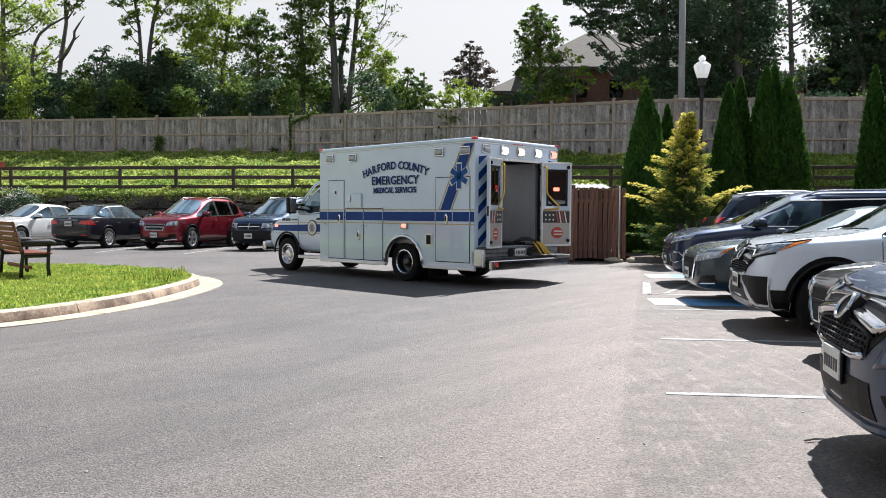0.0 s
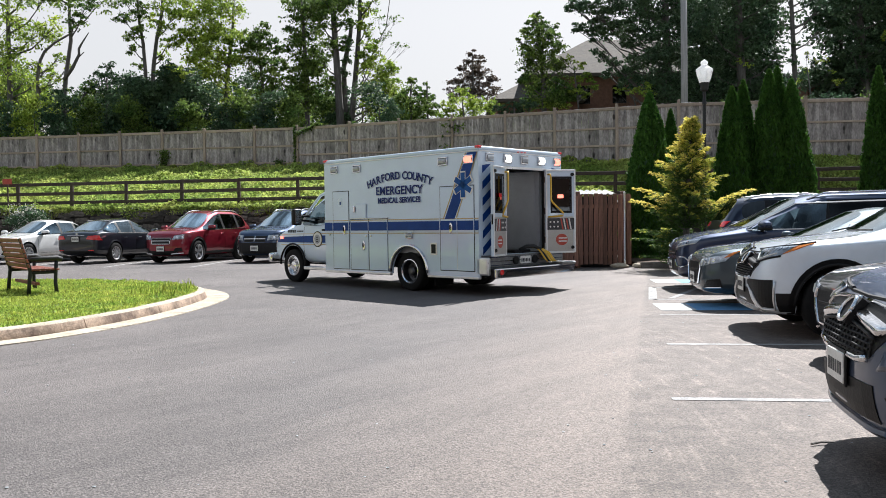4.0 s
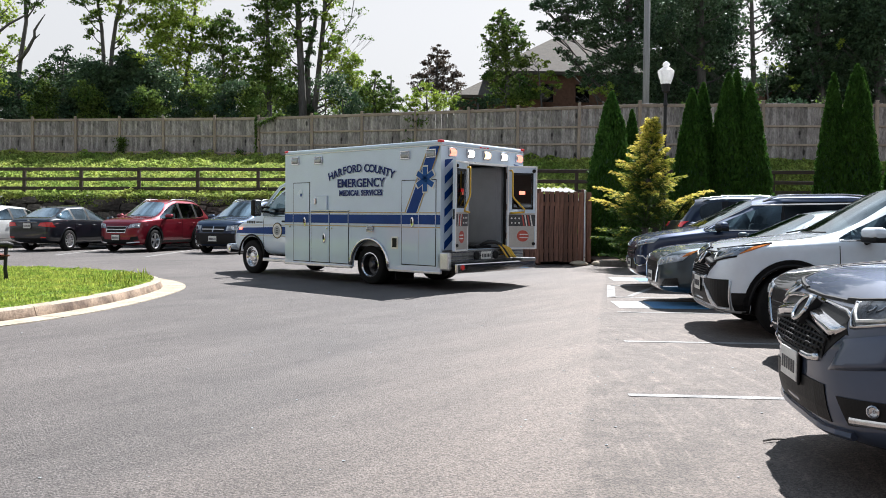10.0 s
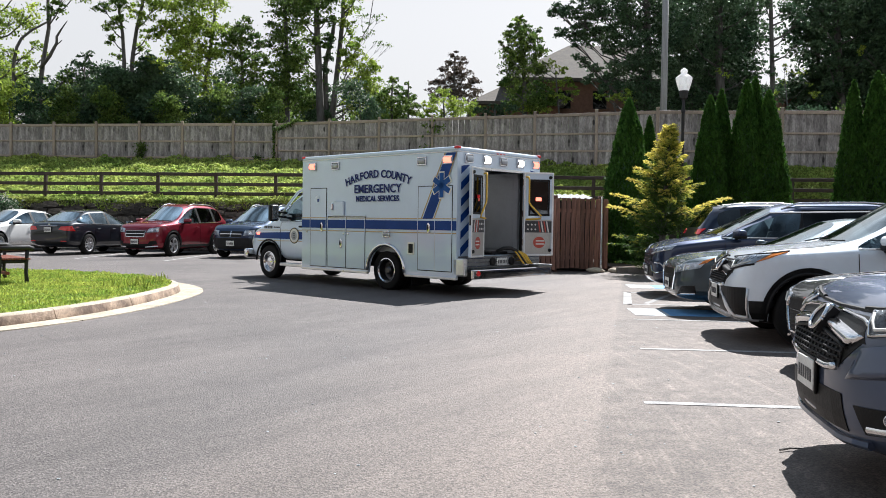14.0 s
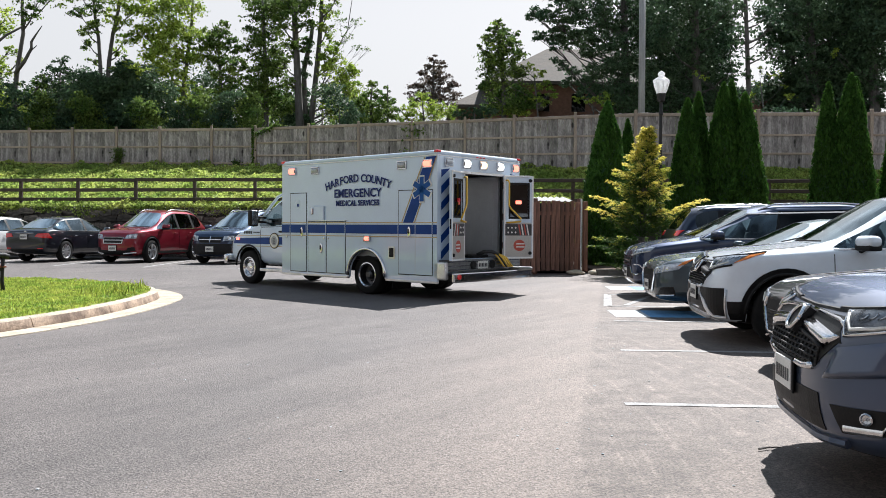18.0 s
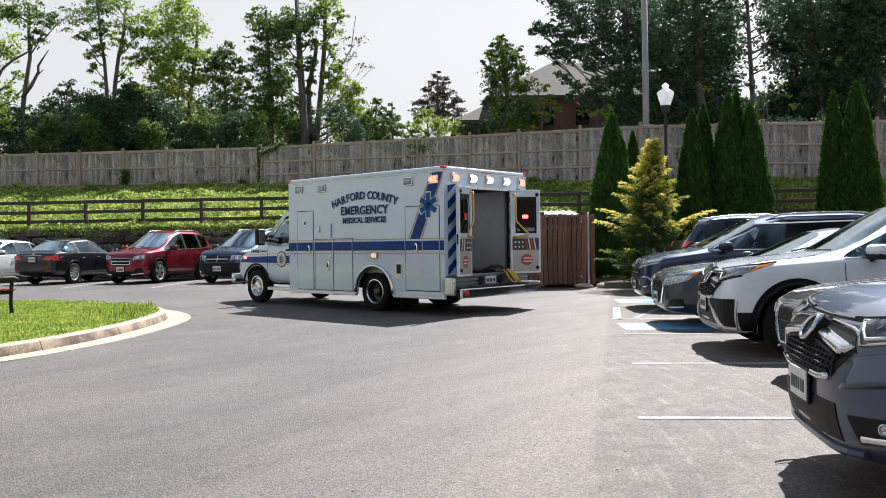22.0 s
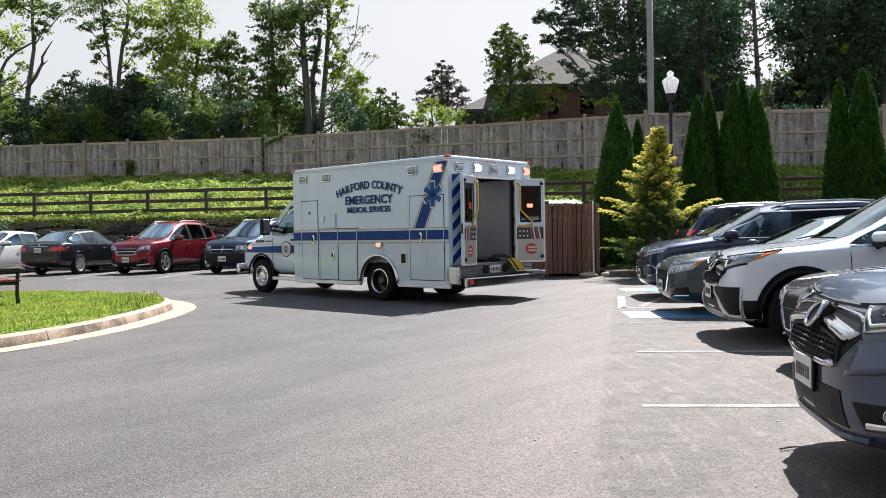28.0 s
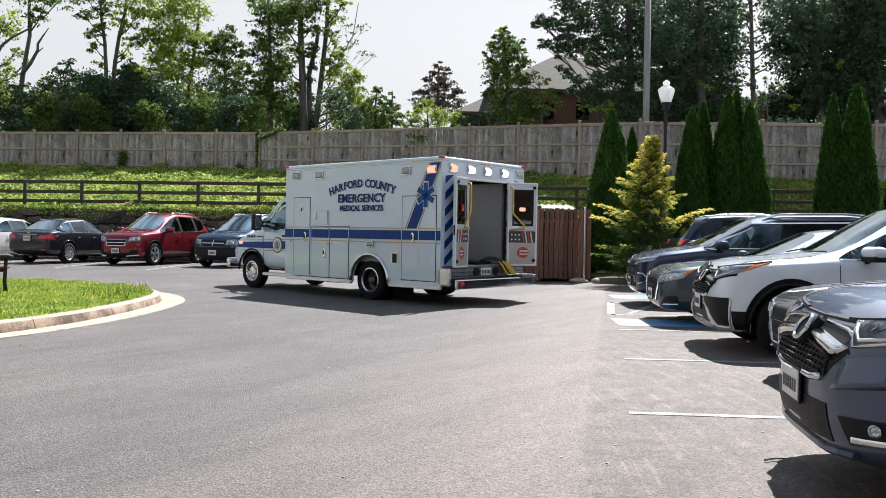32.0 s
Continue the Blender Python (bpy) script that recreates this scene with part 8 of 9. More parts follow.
def arborvitae(x, y, h, r, seed):
    """A dense upright evergreen: upright sprays over a dark core, uneven, with a pointed top."""
    rng = np.random.default_rng(seed)
    t = thing("arborvitae", "tall dark green columnar arborvitae", "evergreen", "arborvitae row", at=Matrix.Translation((x, y, 0.12)))

    def rad(f, a):
        base = np.minimum(1.0, 1.10 * (1 - f) ** 0.66 * np.minimum(1, 0.86 + f * 1.2))
        return r * base * (1 + 0.10 * np.sin(3 * a + seed) * (1 - f) + 0.06 * np.sin(7 * a + 9 * f + seed))
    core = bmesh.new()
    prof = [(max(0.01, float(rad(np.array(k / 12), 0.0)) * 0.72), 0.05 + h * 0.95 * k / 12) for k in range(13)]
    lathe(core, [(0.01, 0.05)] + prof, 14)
    part("trunk", tube(bmesh.new(), [(0, 0, -0.05), (0, 0, 0.5)], [0.09, 0.08], 8), BARK, t)
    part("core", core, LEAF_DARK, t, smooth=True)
    n = int(4200 * h * r)
    f = rng.uniform(0, 1, n) ** 1.15
    a = rng.uniform(0, 2 * math.pi, n)
    rr = rad(f, a) * rng.uniform(0.74, 1.0, n) * (1 + 0.10 * np.sin(a * 11 + f * 37 + seed) * np.sin(f * 61 + a * 5))
    pts = np.stack([rr * np.cos(a), rr * np.sin(a), 0.06 + f * h * 0.97], 1)
    part("foliage", leaf_mesh("foliage", pts, rng.uniform(0.08, 0.19, n), ARBOR, seed, 0.0, (0, 0, 1.1), 0.36), None, t)
    return t


for i, (x, y, h, r) in enumerate(((6.22, 26.0, 5.25, 0.98), (7.08, 26.8, 4.8, 0.55), (9.11, 27.0, 5.55, 0.80), (9.64, 27.5, 5.85, 0.72), (10.31, 27.0, 6.1, 0.88), (10.68, 27.3, 6.25, 0.80), (10.98, 26.9, 5.75, 0.92),
                                  (13.95, 27.3, 6.2, 0.70), (14.58, 27.0, 6.45, 0.98), (14.95, 27.4, 6.4, 0.75), (16.24, 27.0, 5.75, 0.78), (16.85, 27.3, 5.95, 0.85), (17.2, 27.0, 6.3, 0.95))):
    arborvitae(x, y, h, r, 40 + i)


# golden cedar
def golden_cedar(x, y):
    """Plumes of scaly twigs that rise, arch and nod at the tip: gold outside, green within."""
    rng = np.random.default_rng(5)
    t = thing("golden_cedar", "golden-tipped cedar with feathery layered branches", "conifer", at=Matrix.Translation((x, y, 0.1)))
    h = 4.05
    part("trunk", tube(bmesh.new(), [(0, 0, 0), (0.08, 0, 1.5), (0.19, 0, 3.7)], [0.10, 0.07, 0.02], 8), BARK, t)
    plumes = []
    for i in range(210):
        f = min(0.985, max(0.0, (i / 210) ** 0.9 + rng.uniform(-0.02, 0.02)))
        plumes.append((f, i * 2.39996 + rng.uniform(-0.3, 0.3), (1.36 * (1 - f) ** 1.0 + 0.10) * rng.uniform(0.55, 1.08), 1.0))
    # the long arms that stand out from the cone
    plumes += [(0.27, 0.02, 1.80, 1.25), (0.30, -0.15, 1.45, 1.2), (0.36, 3.2, 1.42, 1.15), (0.29, 3.0, 1.42, 1.15), (0.46, 3.25, 1.02, 1.1), (0.58, 3.0, 0.80, 1.0), (0.52, 3.35, 0.9, 1.0), (0.45, -0.2, 0.95, 1.0), (0.60, 0.1, 0.62, 1.0), (0.70, 0.2, 0.5, 1.0), (0.70, 3.1, 0.55, 1.0)]
    tone = {"golden_foliage": (GOLD, [], []), "yellow_green_foliage": (GOLD_MID, [], []), "inner_foliage": (GOLD_DARK, [], [])}
    wood = bmesh.new()
    up = np.array((0, 0, 1.0))
    for f, a, L, fat in plumes:
        d, side = np.array((math.cos(a), math.sin(a), 0)), np.array((-math.sin(a), math.cos(a), 0))
        base = np.array((0.20 * f, 0, 0.10 + f * h * 0.92))
        rise = (rng.uniform(0.30, 0.55) + 0.75 * f) if f > 0.2 else rng.uniform(0.05, 0.35)

        def spine(u):
            return base + np.outer(u, d) * L + np.outer(rise * L * (u - 0.30 * u ** 4), up)
        long_arm = fat > 1.05
        bright = rng.uniform() < (0.03 if f < 0.3 else 0.30 + 0.9 * (f - 0.3)) or long_arm
        for u in np.linspace(0.16, 1.0, int(9 + 13 * L)):
            for sd in (-1, 1):
                # a flat twig that leans forward from the spine, its tip nodding
                tl = (0.26 * fat * (1 - u) ** 0.7 + 0.05) * rng.uniform(0.6, 1.15) * min(1.0, 0.55 + 0.5 * L)
                out = d * 0.95 + side * sd * rng.uniform(0.35, 0.95) + up * rng.uniform(-0.15, 0.5)
                out /= np.linalg.norm(out)
                k = max(3, int(tl / 0.028))
                q = np.linspace(0.1, 1.0, k)
                p = spine(np.array((u,))) + np.outer(q * tl, out) - np.outer(0.30 * tl * q ** 2, up) + rng.normal(size=(k, 3)) * 0.012
                tip = u + 0.15 * rng.normal()
                key = "golden_foliage" if bright and tip > 0.62 - 0.35 * max(0.0, f - 0.3) - (0.15 if long_arm else 0) else "yellow_green_foliage" if (tip > 1.12 - 1.05 * f) else "inner_foliage"
                tone[key][1].append(p), tone[key][2].append(np.tile(out * 1.5 + up * rng.uniform(-0.2, 0.25), (k, 1)))
        tube(wood, [Vector(q) for q in spine(np.array((0.0, 0.5, 0.95)))], [0.016, 0.010, 0.003], 4)
    part("branch_frame", wood, BARK, t)
    for nm, (mt, pts, way) in tone.items():
        pts, way = np.concatenate(pts), np.concatenate(way)
        part(nm, leaf_mesh(nm, pts, rng.uniform(0.05, 0.11, len(pts)), mt, 11, 0.6, way, 0.34), None, t)


golden_cedar(6.15, 21.75)

# flowering bush at the wall
rng = np.random.default_rng(12)
b = thing("flowering_bush", "rounded bush with pale blossoms by the stone wall", "bush", at=Matrix.Translation((-18.2, 34.6, 0)))
part("stem", tube(bmesh.new(), [(0, 0, 0), (0, 0, 1.5)], [0.06, 0.03], 6), BARK, b)
pts = clump_points(rng, (0, 0, 1.75), 0.72, 2200, 0.75)
part("foliage", leaf_mesh("foliage", pts, rng.uniform(0.08, 0.14, len(pts)), LEAF_DARK, 3), None, b)
pts = clump_points(rng, (0, -0.1, 1.85), 0.74, 700, 0.75)
part("blossom", leaf_mesh("blossom", pts, rng.uniform(0.06, 0.10, len(pts)), surf("blossom", (0.6, 0.58, 0.52), (0.7, 0.68, 0.62), 4, 0.7, leafy=0.3), 4), None, b)

# creepers on the tall fence
for x, zlo, zhi, wd, lean in ((-8.15, 4.5, 6.35, 0.09, 0.0), (-7.45, 5.85, 6.42, 0.22, 1.9), (-15.2, 4.4, 5.25, 0.26, 0.2), (-9.0, 4.35, 4.6, 0.22, 0.0)):
    yf, zf, zt = lerp_line(FENCE, x)
    v = thing("creeper", "green creeper climbing the board fence", "creeper", "creepers on the fence", at=Matrix.Translation((x, yf - 0.18, zlo)))
    n = int(1400 * (zhi - zlo) * wd + 60)
    up = rng.uniform(0, 1, n) ** 0.8 * (zhi - zlo)
    pts = np.stack([rng.normal(size=n) * wd * 0.5 + lean * (up - 0.5 * (zhi - zlo)), rng.uniform(-0.06, 0.05, n), up + 0.05 * rng.normal(size=n)], 1)
    part("foliage", leaf_mesh("foliage", pts, rng.uniform(0.08, 0.15, n), LEAF, 5), None, v)
    part("stem", tube(bmesh.new(), [(-lean * 0.5 * (zhi - zlo), 0.05, -0.05), (0.05, 0.0, (zhi - zlo) * 0.5), (lean * 0.4 * (zhi - zlo) - 0.03, 0.0, (zhi - zlo) * 0.9)], 0.012, 5), BARK, v)

# ground cover on the bank
n = 78000
xx = rng.uniform(-30, 21, n)
tt = rng.uniform(0, 1, n)
pts, sz = [], []
for x, t in zip(xx, tt):
    yr, (yf, zf, _) = lerp_line(RAIL, x)[0], lerp_line(FENCE, x)
    y = yr - 0.5 + (yf - yr + 0.45) * t
    tuft = noise.noise((x * 0.8, y * 1.3, 4)) * 0.24 + noise.noise((x * 2.2, y * 2.6, 8)) * 0.24
    pts.append((x, y, bank(x, y) + 0.05 + max(-0.03, tuft)))
pts = np.array(pts)
tagged(part("ground_cover", leaf_mesh("ground_cover", pts, rng.uniform(0.12, 0.24, n), IVY, 9, 1.2), None, kind="stuff"), "bright leafy ground cover over the bank", "ground cover")

# creepers hanging over the stone wall
n = 9000
xx = rng.uniform(-28, -3, n)
hang = rng.uniform(0, 1, n) ** 2
drop = np.array([0.10 + 0.42 * max(0.0, 0.5 + noise.noise((x * 0.7, 3, 0)) + 0.5 * noise.noise((x * 2.6, 7, 0))) for x in xx])
pts = np.stack([xx, np.array([wall_y(x) for x in xx]) - 0.16 + rng.uniform(-0.08, 0.25, n) * (1 - hang), 2.16 - hang * drop + rng.uniform(-0.04, 0.06, n)], 1)
tagged(part("wall_creeper", leaf_mesh("wall_creeper", pts, rng.uniform(0.09, 0.19, n), IVY, 19, 0.6), None, kind="stuff"), "leafy creeper hanging over the stone wall's top", "creeper")

# lawn blades in the island

def inside(poly, x, y):
    odd = False
    for (x0, y0), (x1, y1) in zip(poly, poly[1:] + poly[:1]):
        if (y0 > y) != (y1 > y) and x < (x1 - x0) * (y - y0) / (y1 - y0) + x0:
            odd = not odd
    return odd


poly = [tuple(p) for p in offset_line(isle, -0.12)]
pts = []
while len(pts) < 95000:
    x, y = rng.uniform(-13, -4.2), rng.uniform(6.5, 19)
    if inside(poly, x, y):
        pts.append((x, y, 0.15 + 0.03 * noise.noise((x * 2, y * 2, 0)) + 0.03 * max(0, noise.noise((x * 6, y * 6, 5)))))
tagged(part("lawn_grass", leaf_mesh("lawn_grass", pts, rng.uniform(0.035, 0.095, len(pts)), BLADE, 10, 0.0, (0, 0, 0.7), 0.22), None, kind="stuff"), "uneven bright green grass blades on the lawn", "grass")

# tall seed stalks at the lawn's tip
n = 170
xx, yy = rng.uniform(-5.3, -4.45, n), rng.uniform(13.2, 16.2, n)
keep = [k for k in range(n) if inside(poly, xx[k], yy[k])]
pts = np.stack([xx[keep], yy[keep], np.full(len(keep), 0.20)], 1)
tagged(part("seed_stalks", leaf_mesh("seed_stalks", pts, rng.uniform(0.10, 0.24, len(pts)), BLADE, 21, 0.0, (0, 0, 2.2), 0.035), None, kind="stuff"), "thin dry grass stalks at the lawn's edge", "grass")

# ---- street lamp, pole, bench, enclosure, houses ----
lp = thing("street_lamp", "black street lamp with a white acorn globe", "street lamp", at=Matrix.Translation((6.97, 22.75, 0.13)))
part("post", lathe(bmesh.new(), [(0.0, 0), (0.16, 0), (0.16, 0.08), (0.13, 0.14), (0.12, 0.5), (0.065, 0.62), (0.05, 0.7), (0.042, 4.3), (0.06, 4.32), (0.06, 4.38), (0.042, 4.42), (0.042, 4.78), (0.0, 4.78)], 16), IRON, lp, smooth=40)
part("fitter", lathe(bmesh.new(), [(0.05, 4.66), (0.10, 4.70), (0.12, 4.84), (0.13, 4.9), (0.0, 4.9)], 20), IRON, lp, "black globe holder", smooth=40)
part("globe", lathe(bmesh.new(), [(0.13, 4.9), (0.15, 4.96), (0.195, 5.1), (0.225, 5.22), (0.22, 5.27), (0.13, 5.34), (0.075, 5.38), (0.10, 5.43), (0.085, 5.48), (0.03, 5.52), (0.0, 5.54)], 28), GLOBE, lp, "white acorn globe", smooth=40)
for k in range(8):
    a = math.pi / 4 * k
    part("globe_rib", tube(bmesh.new(), [(0.152 * math.cos(a), 0.152 * math.sin(a), 4.96), (0.197 * math.cos(a), 0.197 * math.sin(a), 5.1), (0.227 * math.cos(a), 0.227 * math.sin(a), 5.22)], 0.006, 5), GLOBE, lp)

pl = thing("utility_pole", "grey weathered wooden utility pole behind the fence", "utility pole", at=Matrix.Translation((11.1, 40.0, bank(11.1, 40.0) - 0.1)))
part("pole", tube(bmesh.new(), [(0, 0, 0), (0, 0, 5), (-0.03, 0, 10.5)], [0.17, 0.155, 0.142], 14), POLE_WOOD, pl, smooth=True)
part("band", lathe(bmesh.new(), [(0.18, 3.0), (0.19, 3.0), (0.19, 3.08), (0.18, 3.08)], 16), ALLOY, pl)

# bench on the lawn
bn = thing("bench", "wooden slat park bench with black iron ends", "bench", at=pose(-7.12, 14.12, 0.13, 0, 0, 41))
# x: the way it faces; y: along the seat
for y in (0.0, 1.5):
    bm = tube(bmesh.new(), [(-0.10, y, 0), (-0.08, y, 0.25), (-0.06, y, 0.42), (-0.13, y, 0.70), (-0.22, y, 1.0)], [0.035, 0.032, 0.034, 0.03, 0.026], 8)
    tube(bm, [(0.36, y, 0), (0.34, y, 0.2), (0.35, y, 0.42), (0.36, y, 0.60)], [0.038, 0.03, 0.032, 0.03], 8)
    tube(bm, [(-0.12, y, 0.62), (0.1, y, 0.635), (0.38, y, 0.64), (0.46, y, 0.61)], [0.036, 0.046, 0.05, 0.04], 8)
    tube(bm, [(-0.06, y, 0.40), (0.36, y, 0.40)], 0.03, 8)
    part("end_frame", bm, IRON, bn, "black cast-iron end frame", smooth=True)
for k in range(6):
    part("seat_slat", box_bm((-0.02 + 0.078 * k, 0.75, 0.445), (0.06, 1.62, 0.028), bev=0.005), SLAT, bn)
for k in range(6):
    z = 0.52 + 0.088 * k
    part("back_slat", box_bm((-0.098 - 0.105 * k * 0.22, 0.75, z), (0.026, 1.66, 0.07), rot=Matrix.Rotation(-0.27, 4, "Y"), bev=0.005), SLAT, bn)
part("stretcher", box_bm((0.05, 0.75, 0.2), (0.07, 1.5, 0.05), bev=0.005), SLAT, bn)

# wooden enclosure with gate
en = thing("enclosure", "reddish-brown wooden board enclosure with a gate", "enclosure", at=pose(0, 0, 0))
g0, g1 = Vector((2.0, 22.45)), Vector((5.02, 23.0))
d = (g1 - g0)
n = 22
ang = math.degrees(math.atan2(d.y, d.x))
wb = d.length / n
board = to_mesh("board", box_bm((0, 0, 1.03), (wb - 0.02, 0.022, 1.94), bev=0.003), GATE_WOOD)
rb = random.Random(2)
for k in range(n):
    c = g0 + d * (k + 0.5) / n
    part("board", board, None, en, at=pose(c.x, c.y + rb.uniform(-0.012, 0.012), rb.uniform(-0.01, 0.06), 0, rb.uniform(-0.8, 0.8), ang))
for z in (0.4, 1.7):
    part("cross_rail", box_bm((d.length / 2, 0.06, z), (d.length, 0.045, 0.10)), GATE_WOOD, en, at=pose(g0.x, g0.y, 0, 0, 0, ang))
for f in (0.0, 0.5, 0.925):
    c = g0 + d * f
    part("gate_post", box_bm((0, 0, 1.06), (0.11, 0.11, 2.12), bev=0.01), GATE_WOOD, en, at=pose(c.x, c.y + 0.12, 0, 0, 0, ang))
c = g0 + d * 0.93
part("hinge_post", box_bm((0, -0.03, 1.05), (0.045, 0.05, 2.1), bev=0.008), ALLOY, en, "grey metal hinge post", at=pose(c.x, c.y - 0.02, 0, 0, 0, ang))
for x0, y0 in ((2.0, 22.5), (5.02, 23.05)):
    for k in range(14):
        part("board", board, None, en, at=pose(x0 + 0.02 * (k % 2), y0 + 0.14 * (k + 0.6), 0, 0, 0, 90))
roofbm = bmesh.new()
cols = []
for k in range(60):
    x = 2.05 + k * 0.045
    z = 2.06 + 0.028 * math.sin(k * math.pi / 2.0)
    cols.append([roofbm.verts.new((x, 23.35, z)), roofbm.verts.new((x, 24.9, z + 0.16)), roofbm.verts.new((x, 24.9, z + 0.145)), roofbm.verts.new((x, 23.35, z - 0.015))])
for a, b in zip(cols, cols[1:]):
    for i in range(4):
        roofbm.faces.new((a[i], b[i], b[(i + 1) % 4], a[(i + 1) % 4]))
tagged(part("corrugated_lid", roofbm, WHITE_METAL, None, smooth=30), "white corrugated lid behind the enclosure boards", "lid")
ct = thing("waste_container", "dark waste container inside the enclosure", "container")
part("bin", box_bm((3.4, 24.15, 1.0), (2.6, 1.5, 2.0), bev=0.03), DARK_TRIM, ct)
for x, y, ln in ((4.62, 22.62, 2.1), (5.08, 22.5, 1.1)):
    s = thing("stone", "pale weathered stone lying at the gate's foot", "stone", "stones by the gate", at=pose(x, y, 0.07, 0, 0, 12) @ Matrix.Diagonal((ln, 1, 1, 1)))
    bm = bmesh.new()
    bmesh.ops.create_icosphere(bm, subdivisions=2, radius=0.13)
    for v in bm.verts:
        v.co *= 1 + 0.35 * noise.noise(v.co * 9)
        v.co.z *= 0.6
    part("stone_body", bm, CONCRETE, s, smooth=True)

# small red sign on the rail fence
sg = thing("sign", "small red sign on the rail fence", "sign", at=Matrix.Translation((-19.95, 36.3, 2.12)))
part("sign_board", box_bm((0, 0, 1.28), (0.42, 0.02, 0.24), bev=0.005), SIGN_RED, sg)
part("sign_post", box_bm((0, 0.03, 0.6), (0.05, 0.04, 1.4)), RAIL_WOOD, sg)


# houses up the hill
def house(label, x0, x1, y0, y1, zb, ze, zr, hip, seed):
    h = thing("house", label, "house", "houses beyond the trees", at=Matrix.Translation((0, 0, 0)))
    t = 0.25
    bm = bmesh.new()
    for c, s in ((((x0 + x1) / 2, y0 + t / 2, (zb + ze) / 2), (x1 - x0, t, ze - zb)), (((x0 + x1) / 2, y1 - t / 2, (zb + ze) / 2), (x1 - x0, t, ze - zb)),
                 ((x0 + t / 2, (y0 + y1) / 2, (zb + ze) / 2), (t, y1 - y0 - 2 * t, ze - zb)), ((x1 - t / 2, (y0 + y1) / 2, (zb + ze) / 2), (t, y1 - y0 - 2 * t, ze - zb))):
        box(bm, c, s)
    part("wall", bm, BRICK, h)
    o = 0.5
    rb = bmesh.new()
    ym = (y0 + y1) / 2
    lo = [(x0 - o, y0 - o, ze), (x1 + o, y0 - o, ze), (x1 + o, y1 + o, ze), (x0 - o, y1 + o, ze)]
    a = [rb.verts.new(p) for p in lo]
    b = [rb.verts.new((p[0], p[1], p[2] - 0.22)) for p in lo]
    r0, r1 = rb.verts.new((x0 + hip, ym, zr)), rb.verts.new((x1 - hip, ym, zr))
    for f in ((a[0], a[1], r1, r0), (a[1], a[2], r1), (a[2], a[3], r0, r1), (a[3], a[0], r0), (b[3], b[2], b[1], b[0])):
        rb.faces.new(f)
    for i in range(4):
        rb.faces.new((b[i], b[(i + 1) % 4], a[(i + 1) % 4], a[i]))
    bmesh.ops.recalc_face_normals(rb, faces=rb.faces)
    part("roof", rb, ROOFING, h, "grey-brown shingle roof")
    nw = int((x1 - x0) / 2.6)
    for k in range(nw):
        x = x0 + (x1 - x0) * (k + 0.5) / nw
        w = part("window", box_bm((x, y0 - 0.02, ze - 1.5), (1.0, 0.06, 1.3)), PANE_DARK, h)
        part("frame", box_bm((x, y0 - 0.012, ze - 1.5), (1.12, 0.04, 1.42)), BRICK, w)
    return h


house("brick house with a grey shingle roof behind trees", 5.3, 21.0, 60.0, 70.0, 4.0, 11.95, 15.45, 5.0, 1)
house("low tan wing of the brick house", 2.9, 8.7, 59.0, 66.0, 4.0, 10.05, 12.2, 2.9, 2)
house("second brick house behind dark trees", 24.5, 30, 58, 68, 4.0, 11.5, 12.6, 2.4, 3)

# a building front closes the near side of the lot
bd = thing("building_front", "brick-brown building front on the near edge of the lot", "building", kind="structure")
part("wall", box_bm((0, -15.2, 3.2), (70, 0.4, 6.8)), surf("dark_brick_wall", (0.075, 0.05, 0.042), (0.11, 0.07, 0.055), 2, 0.85, bump=0.2), bd)
rb = bmesh.new()
slab(rb, [(-14.6, 6.6), (-22, 10.5), (-22, 10.3), (-14.6, 6.4)], (-36, 0, 0), (0, 1, 0), (0, 0, 1), (1, 0, 0), 72)
part("roof", rb, ROOFING, bd)

# twig by the near car
tw = thing("twig", "thin dry twig lying on the asphalt", "twig", at=pose(2.33, 4.78, 0.012, 0, 0, 15))
part("stick", tube(bmesh.new(), [(-0.07, 0, 0), (0, 0.008, 0.003), (0.08, 0.0, 0)], [0.006, 0.006, 0.003], 6), BARK, tw)

# grit scattered over the drive
grit = bmesh.new()
gr = random.Random(77)
for _ in range(150):
    gx, gy = gr.uniform(-4.2, 3.2), gr.uniform(3.2, 13.0)
    q = gr.uniform(0.004, 0.011)
    bmesh.ops.create_icosphere(grit, subdivisions=1, radius=q, matrix=Matrix.Translation((gx, gy, q * 0.4)) @ Matrix.Diagonal((1, gr.uniform(0.6, 1), 0.35, 1)))
tagged(part("grit", grit, BAND_LIT_GRIT, None, kind="stuff"), "small pale bits of grit scattered on the asphalt", "grit")

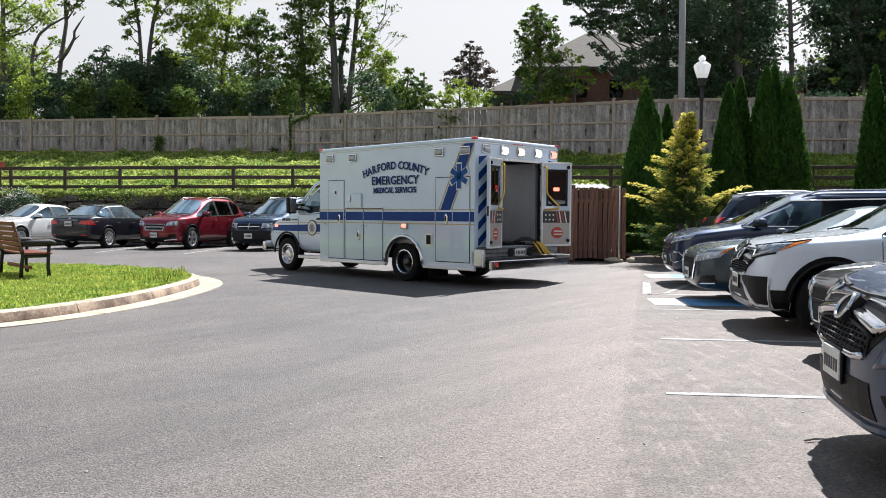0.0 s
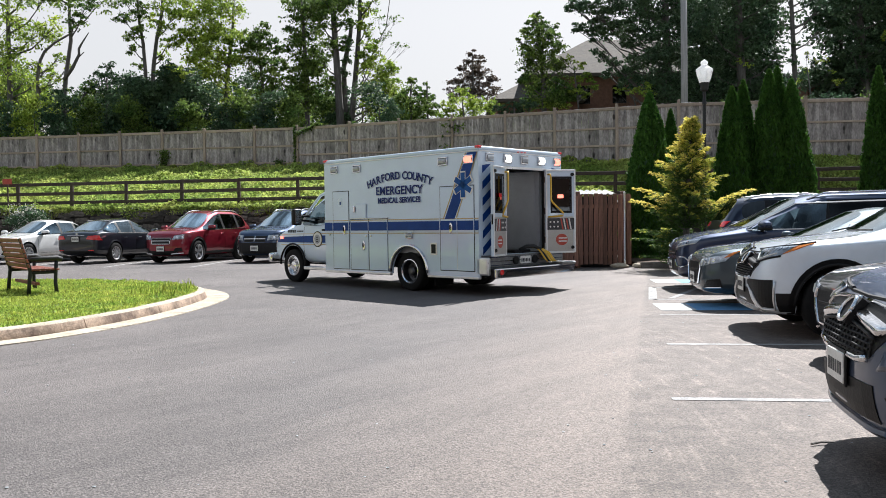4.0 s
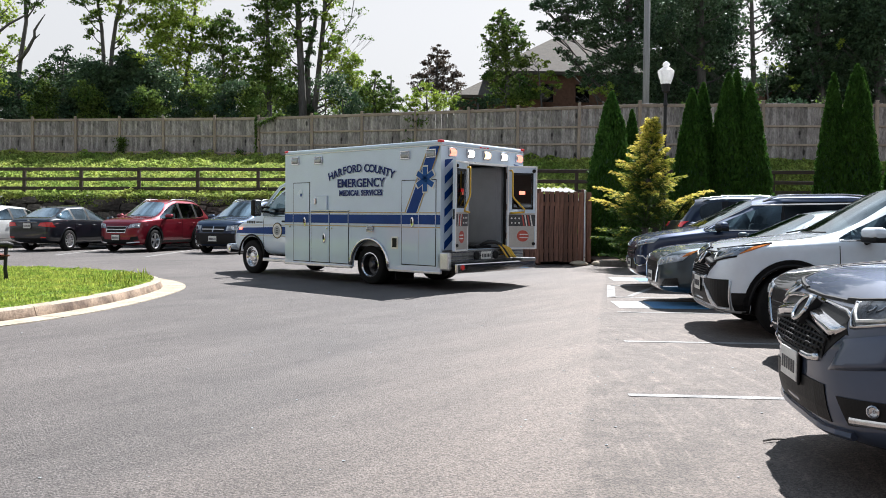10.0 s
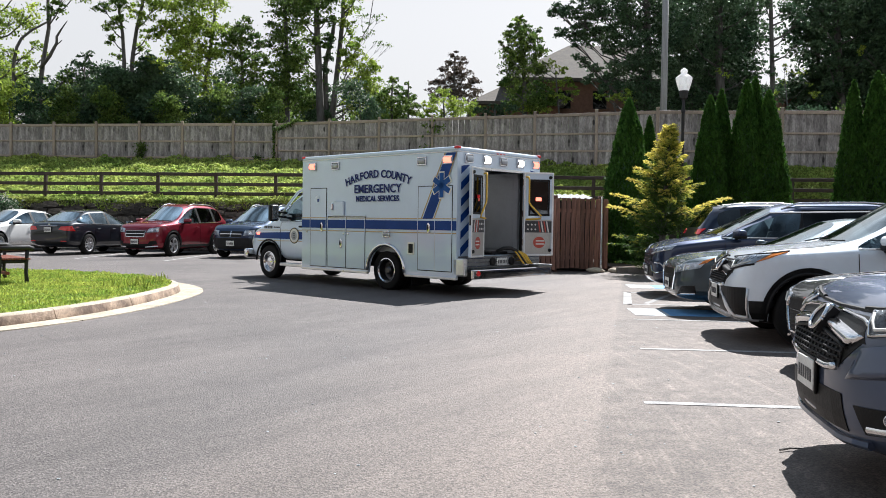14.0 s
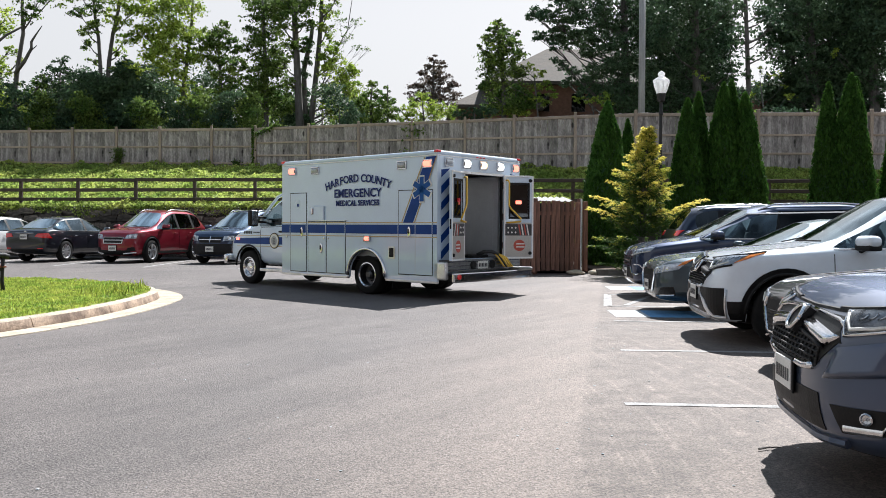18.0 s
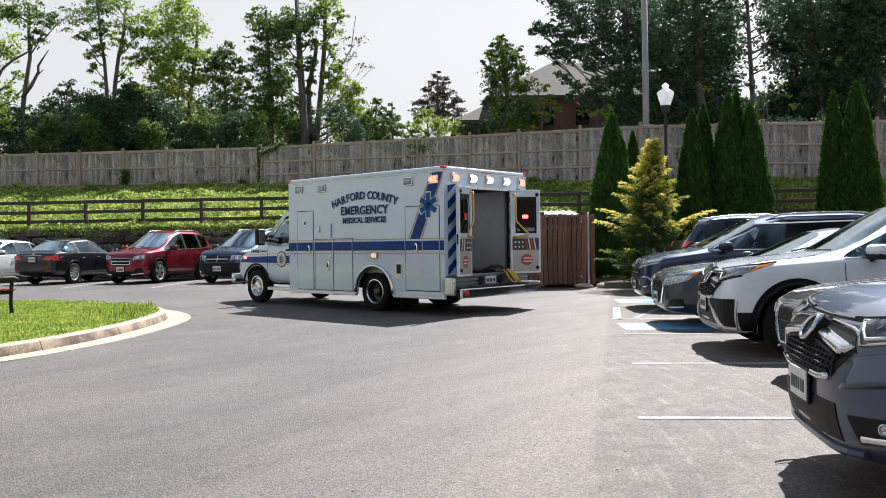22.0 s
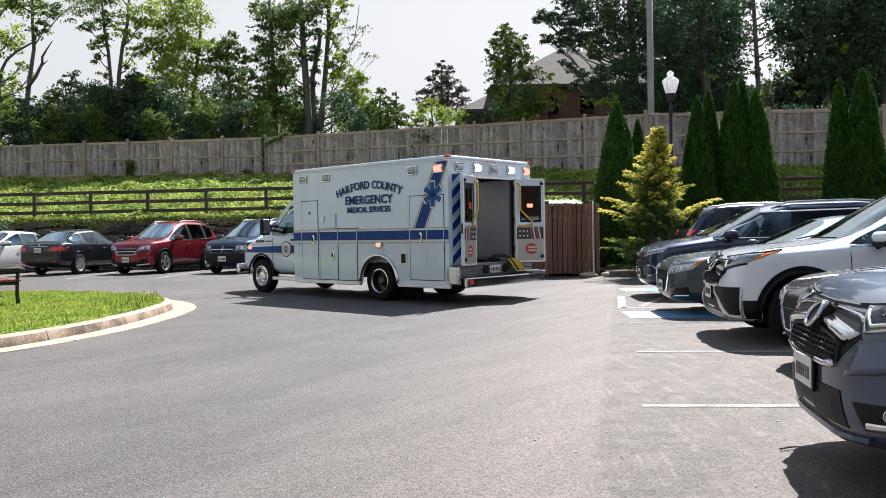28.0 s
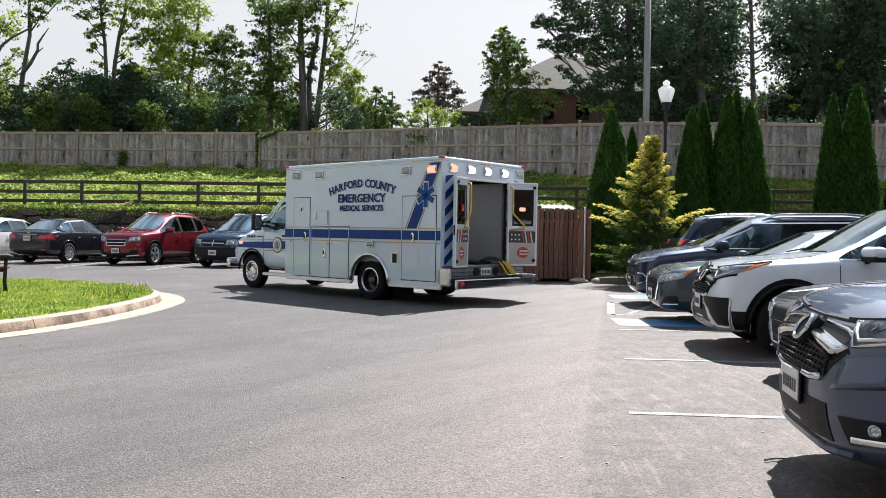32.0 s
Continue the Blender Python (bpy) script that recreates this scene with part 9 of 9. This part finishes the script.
# stones of the retaining wall
rs = random.Random(8)
x = -26.5
stone_meshes = []
for k in range(8):
    bm = bmesh.new()
    bmesh.ops.create_cube(bm, size=1)
    bmesh.ops.subdivide_edges(bm, edges=bm.edges, cuts=1, use_grid_fill=True)
    for v in bm.verts:
        v.co += Vector((rs.uniform(-1, 1), rs.uniform(-1, 1), rs.uniform(-1, 1))) * 0.11
        v.co *= 1 - 0.10 * (sum(abs(c) > 0.4 for c in v.co) == 3)
    stone_meshes.append(to_mesh("stone", bm, STONE, 50))
for j in range(7):
    x = -26.5 + rs.uniform(0, 0.3)
    while x < -4.6:
        w = rs.uniform(0.22, 0.72)
        xc = x + w / 2
        y = wall_y(xc)
        slope = (wall_y(xc + 0.2) - wall_y(xc - 0.2)) / 0.4
        part("stone", stone_meshes[rs.randrange(8)], None, stone_wall, at=pose(xc, y - 0.02, 0.15 + 0.29 * j + rs.uniform(-0.05, 0.05), 0, rs.uniform(-7, 7), math.degrees(math.atan(slope))) @ Matrix.Diagonal((w - 0.01, 0.2 + rs.uniform(0, 0.14), 0.26 + rs.uniform(-0.07, 0.05), 1)))
        x += w


# ---- what moves: the half-lit drums added to imitate the lamps' flashing ----
FLASH_TIMES = (0, 1, 2, 5, 6, 7, 8, 9, 10, 11, 12, 13, 14, 17, 18, 19, 20, 21, 22, 23, 24, 25, 28, 29, 30, 31, 32)
FLASHES = {
    "front_side": "010010000011101110001001010",
    "rear_side": "001100010100111101100010001",
    "rear_near": "011011101001010000111100100"[:26] + "1",
    "rear_amber": "100001111010011000110100011",
    "rear_far": "110100011101101100110110000"[:27],
    "marker": "101010100000011000110011010"[:26] + "0",
}


def motions():
    for key, states in FLASHES.items():
        rows, angle = [], 0 if states[0] == "1" else 180
        rows.append((0.0, pose(0, 0, 0, angle)))
        for (t0, a), (t1, b) in zip(zip(FLASH_TIMES, states), list(zip(FLASH_TIMES, states))[1:]):
            # one turn of half a revolution where the state changes, a whole one where it does not
            mid = (t0 + t1) / 2
            steps = 3 if a != b else 6
            rows.append((mid - 0.05 * steps, pose(0, 0, 0, angle)))
            for k in range(steps):
                angle += 60
                rows.append((mid - 0.05 * steps + 0.1 * (k + 1), pose(0, 0, 0, angle)))
        rows.append((32.0, pose(0, 0, 0, angle)))
        keep, last = [], -1.0
        for t, m in rows:
            if t > last + 0.02:
                keep.append((t, m))
                last = t
        walk(DRUMS[key], keep)


motions()
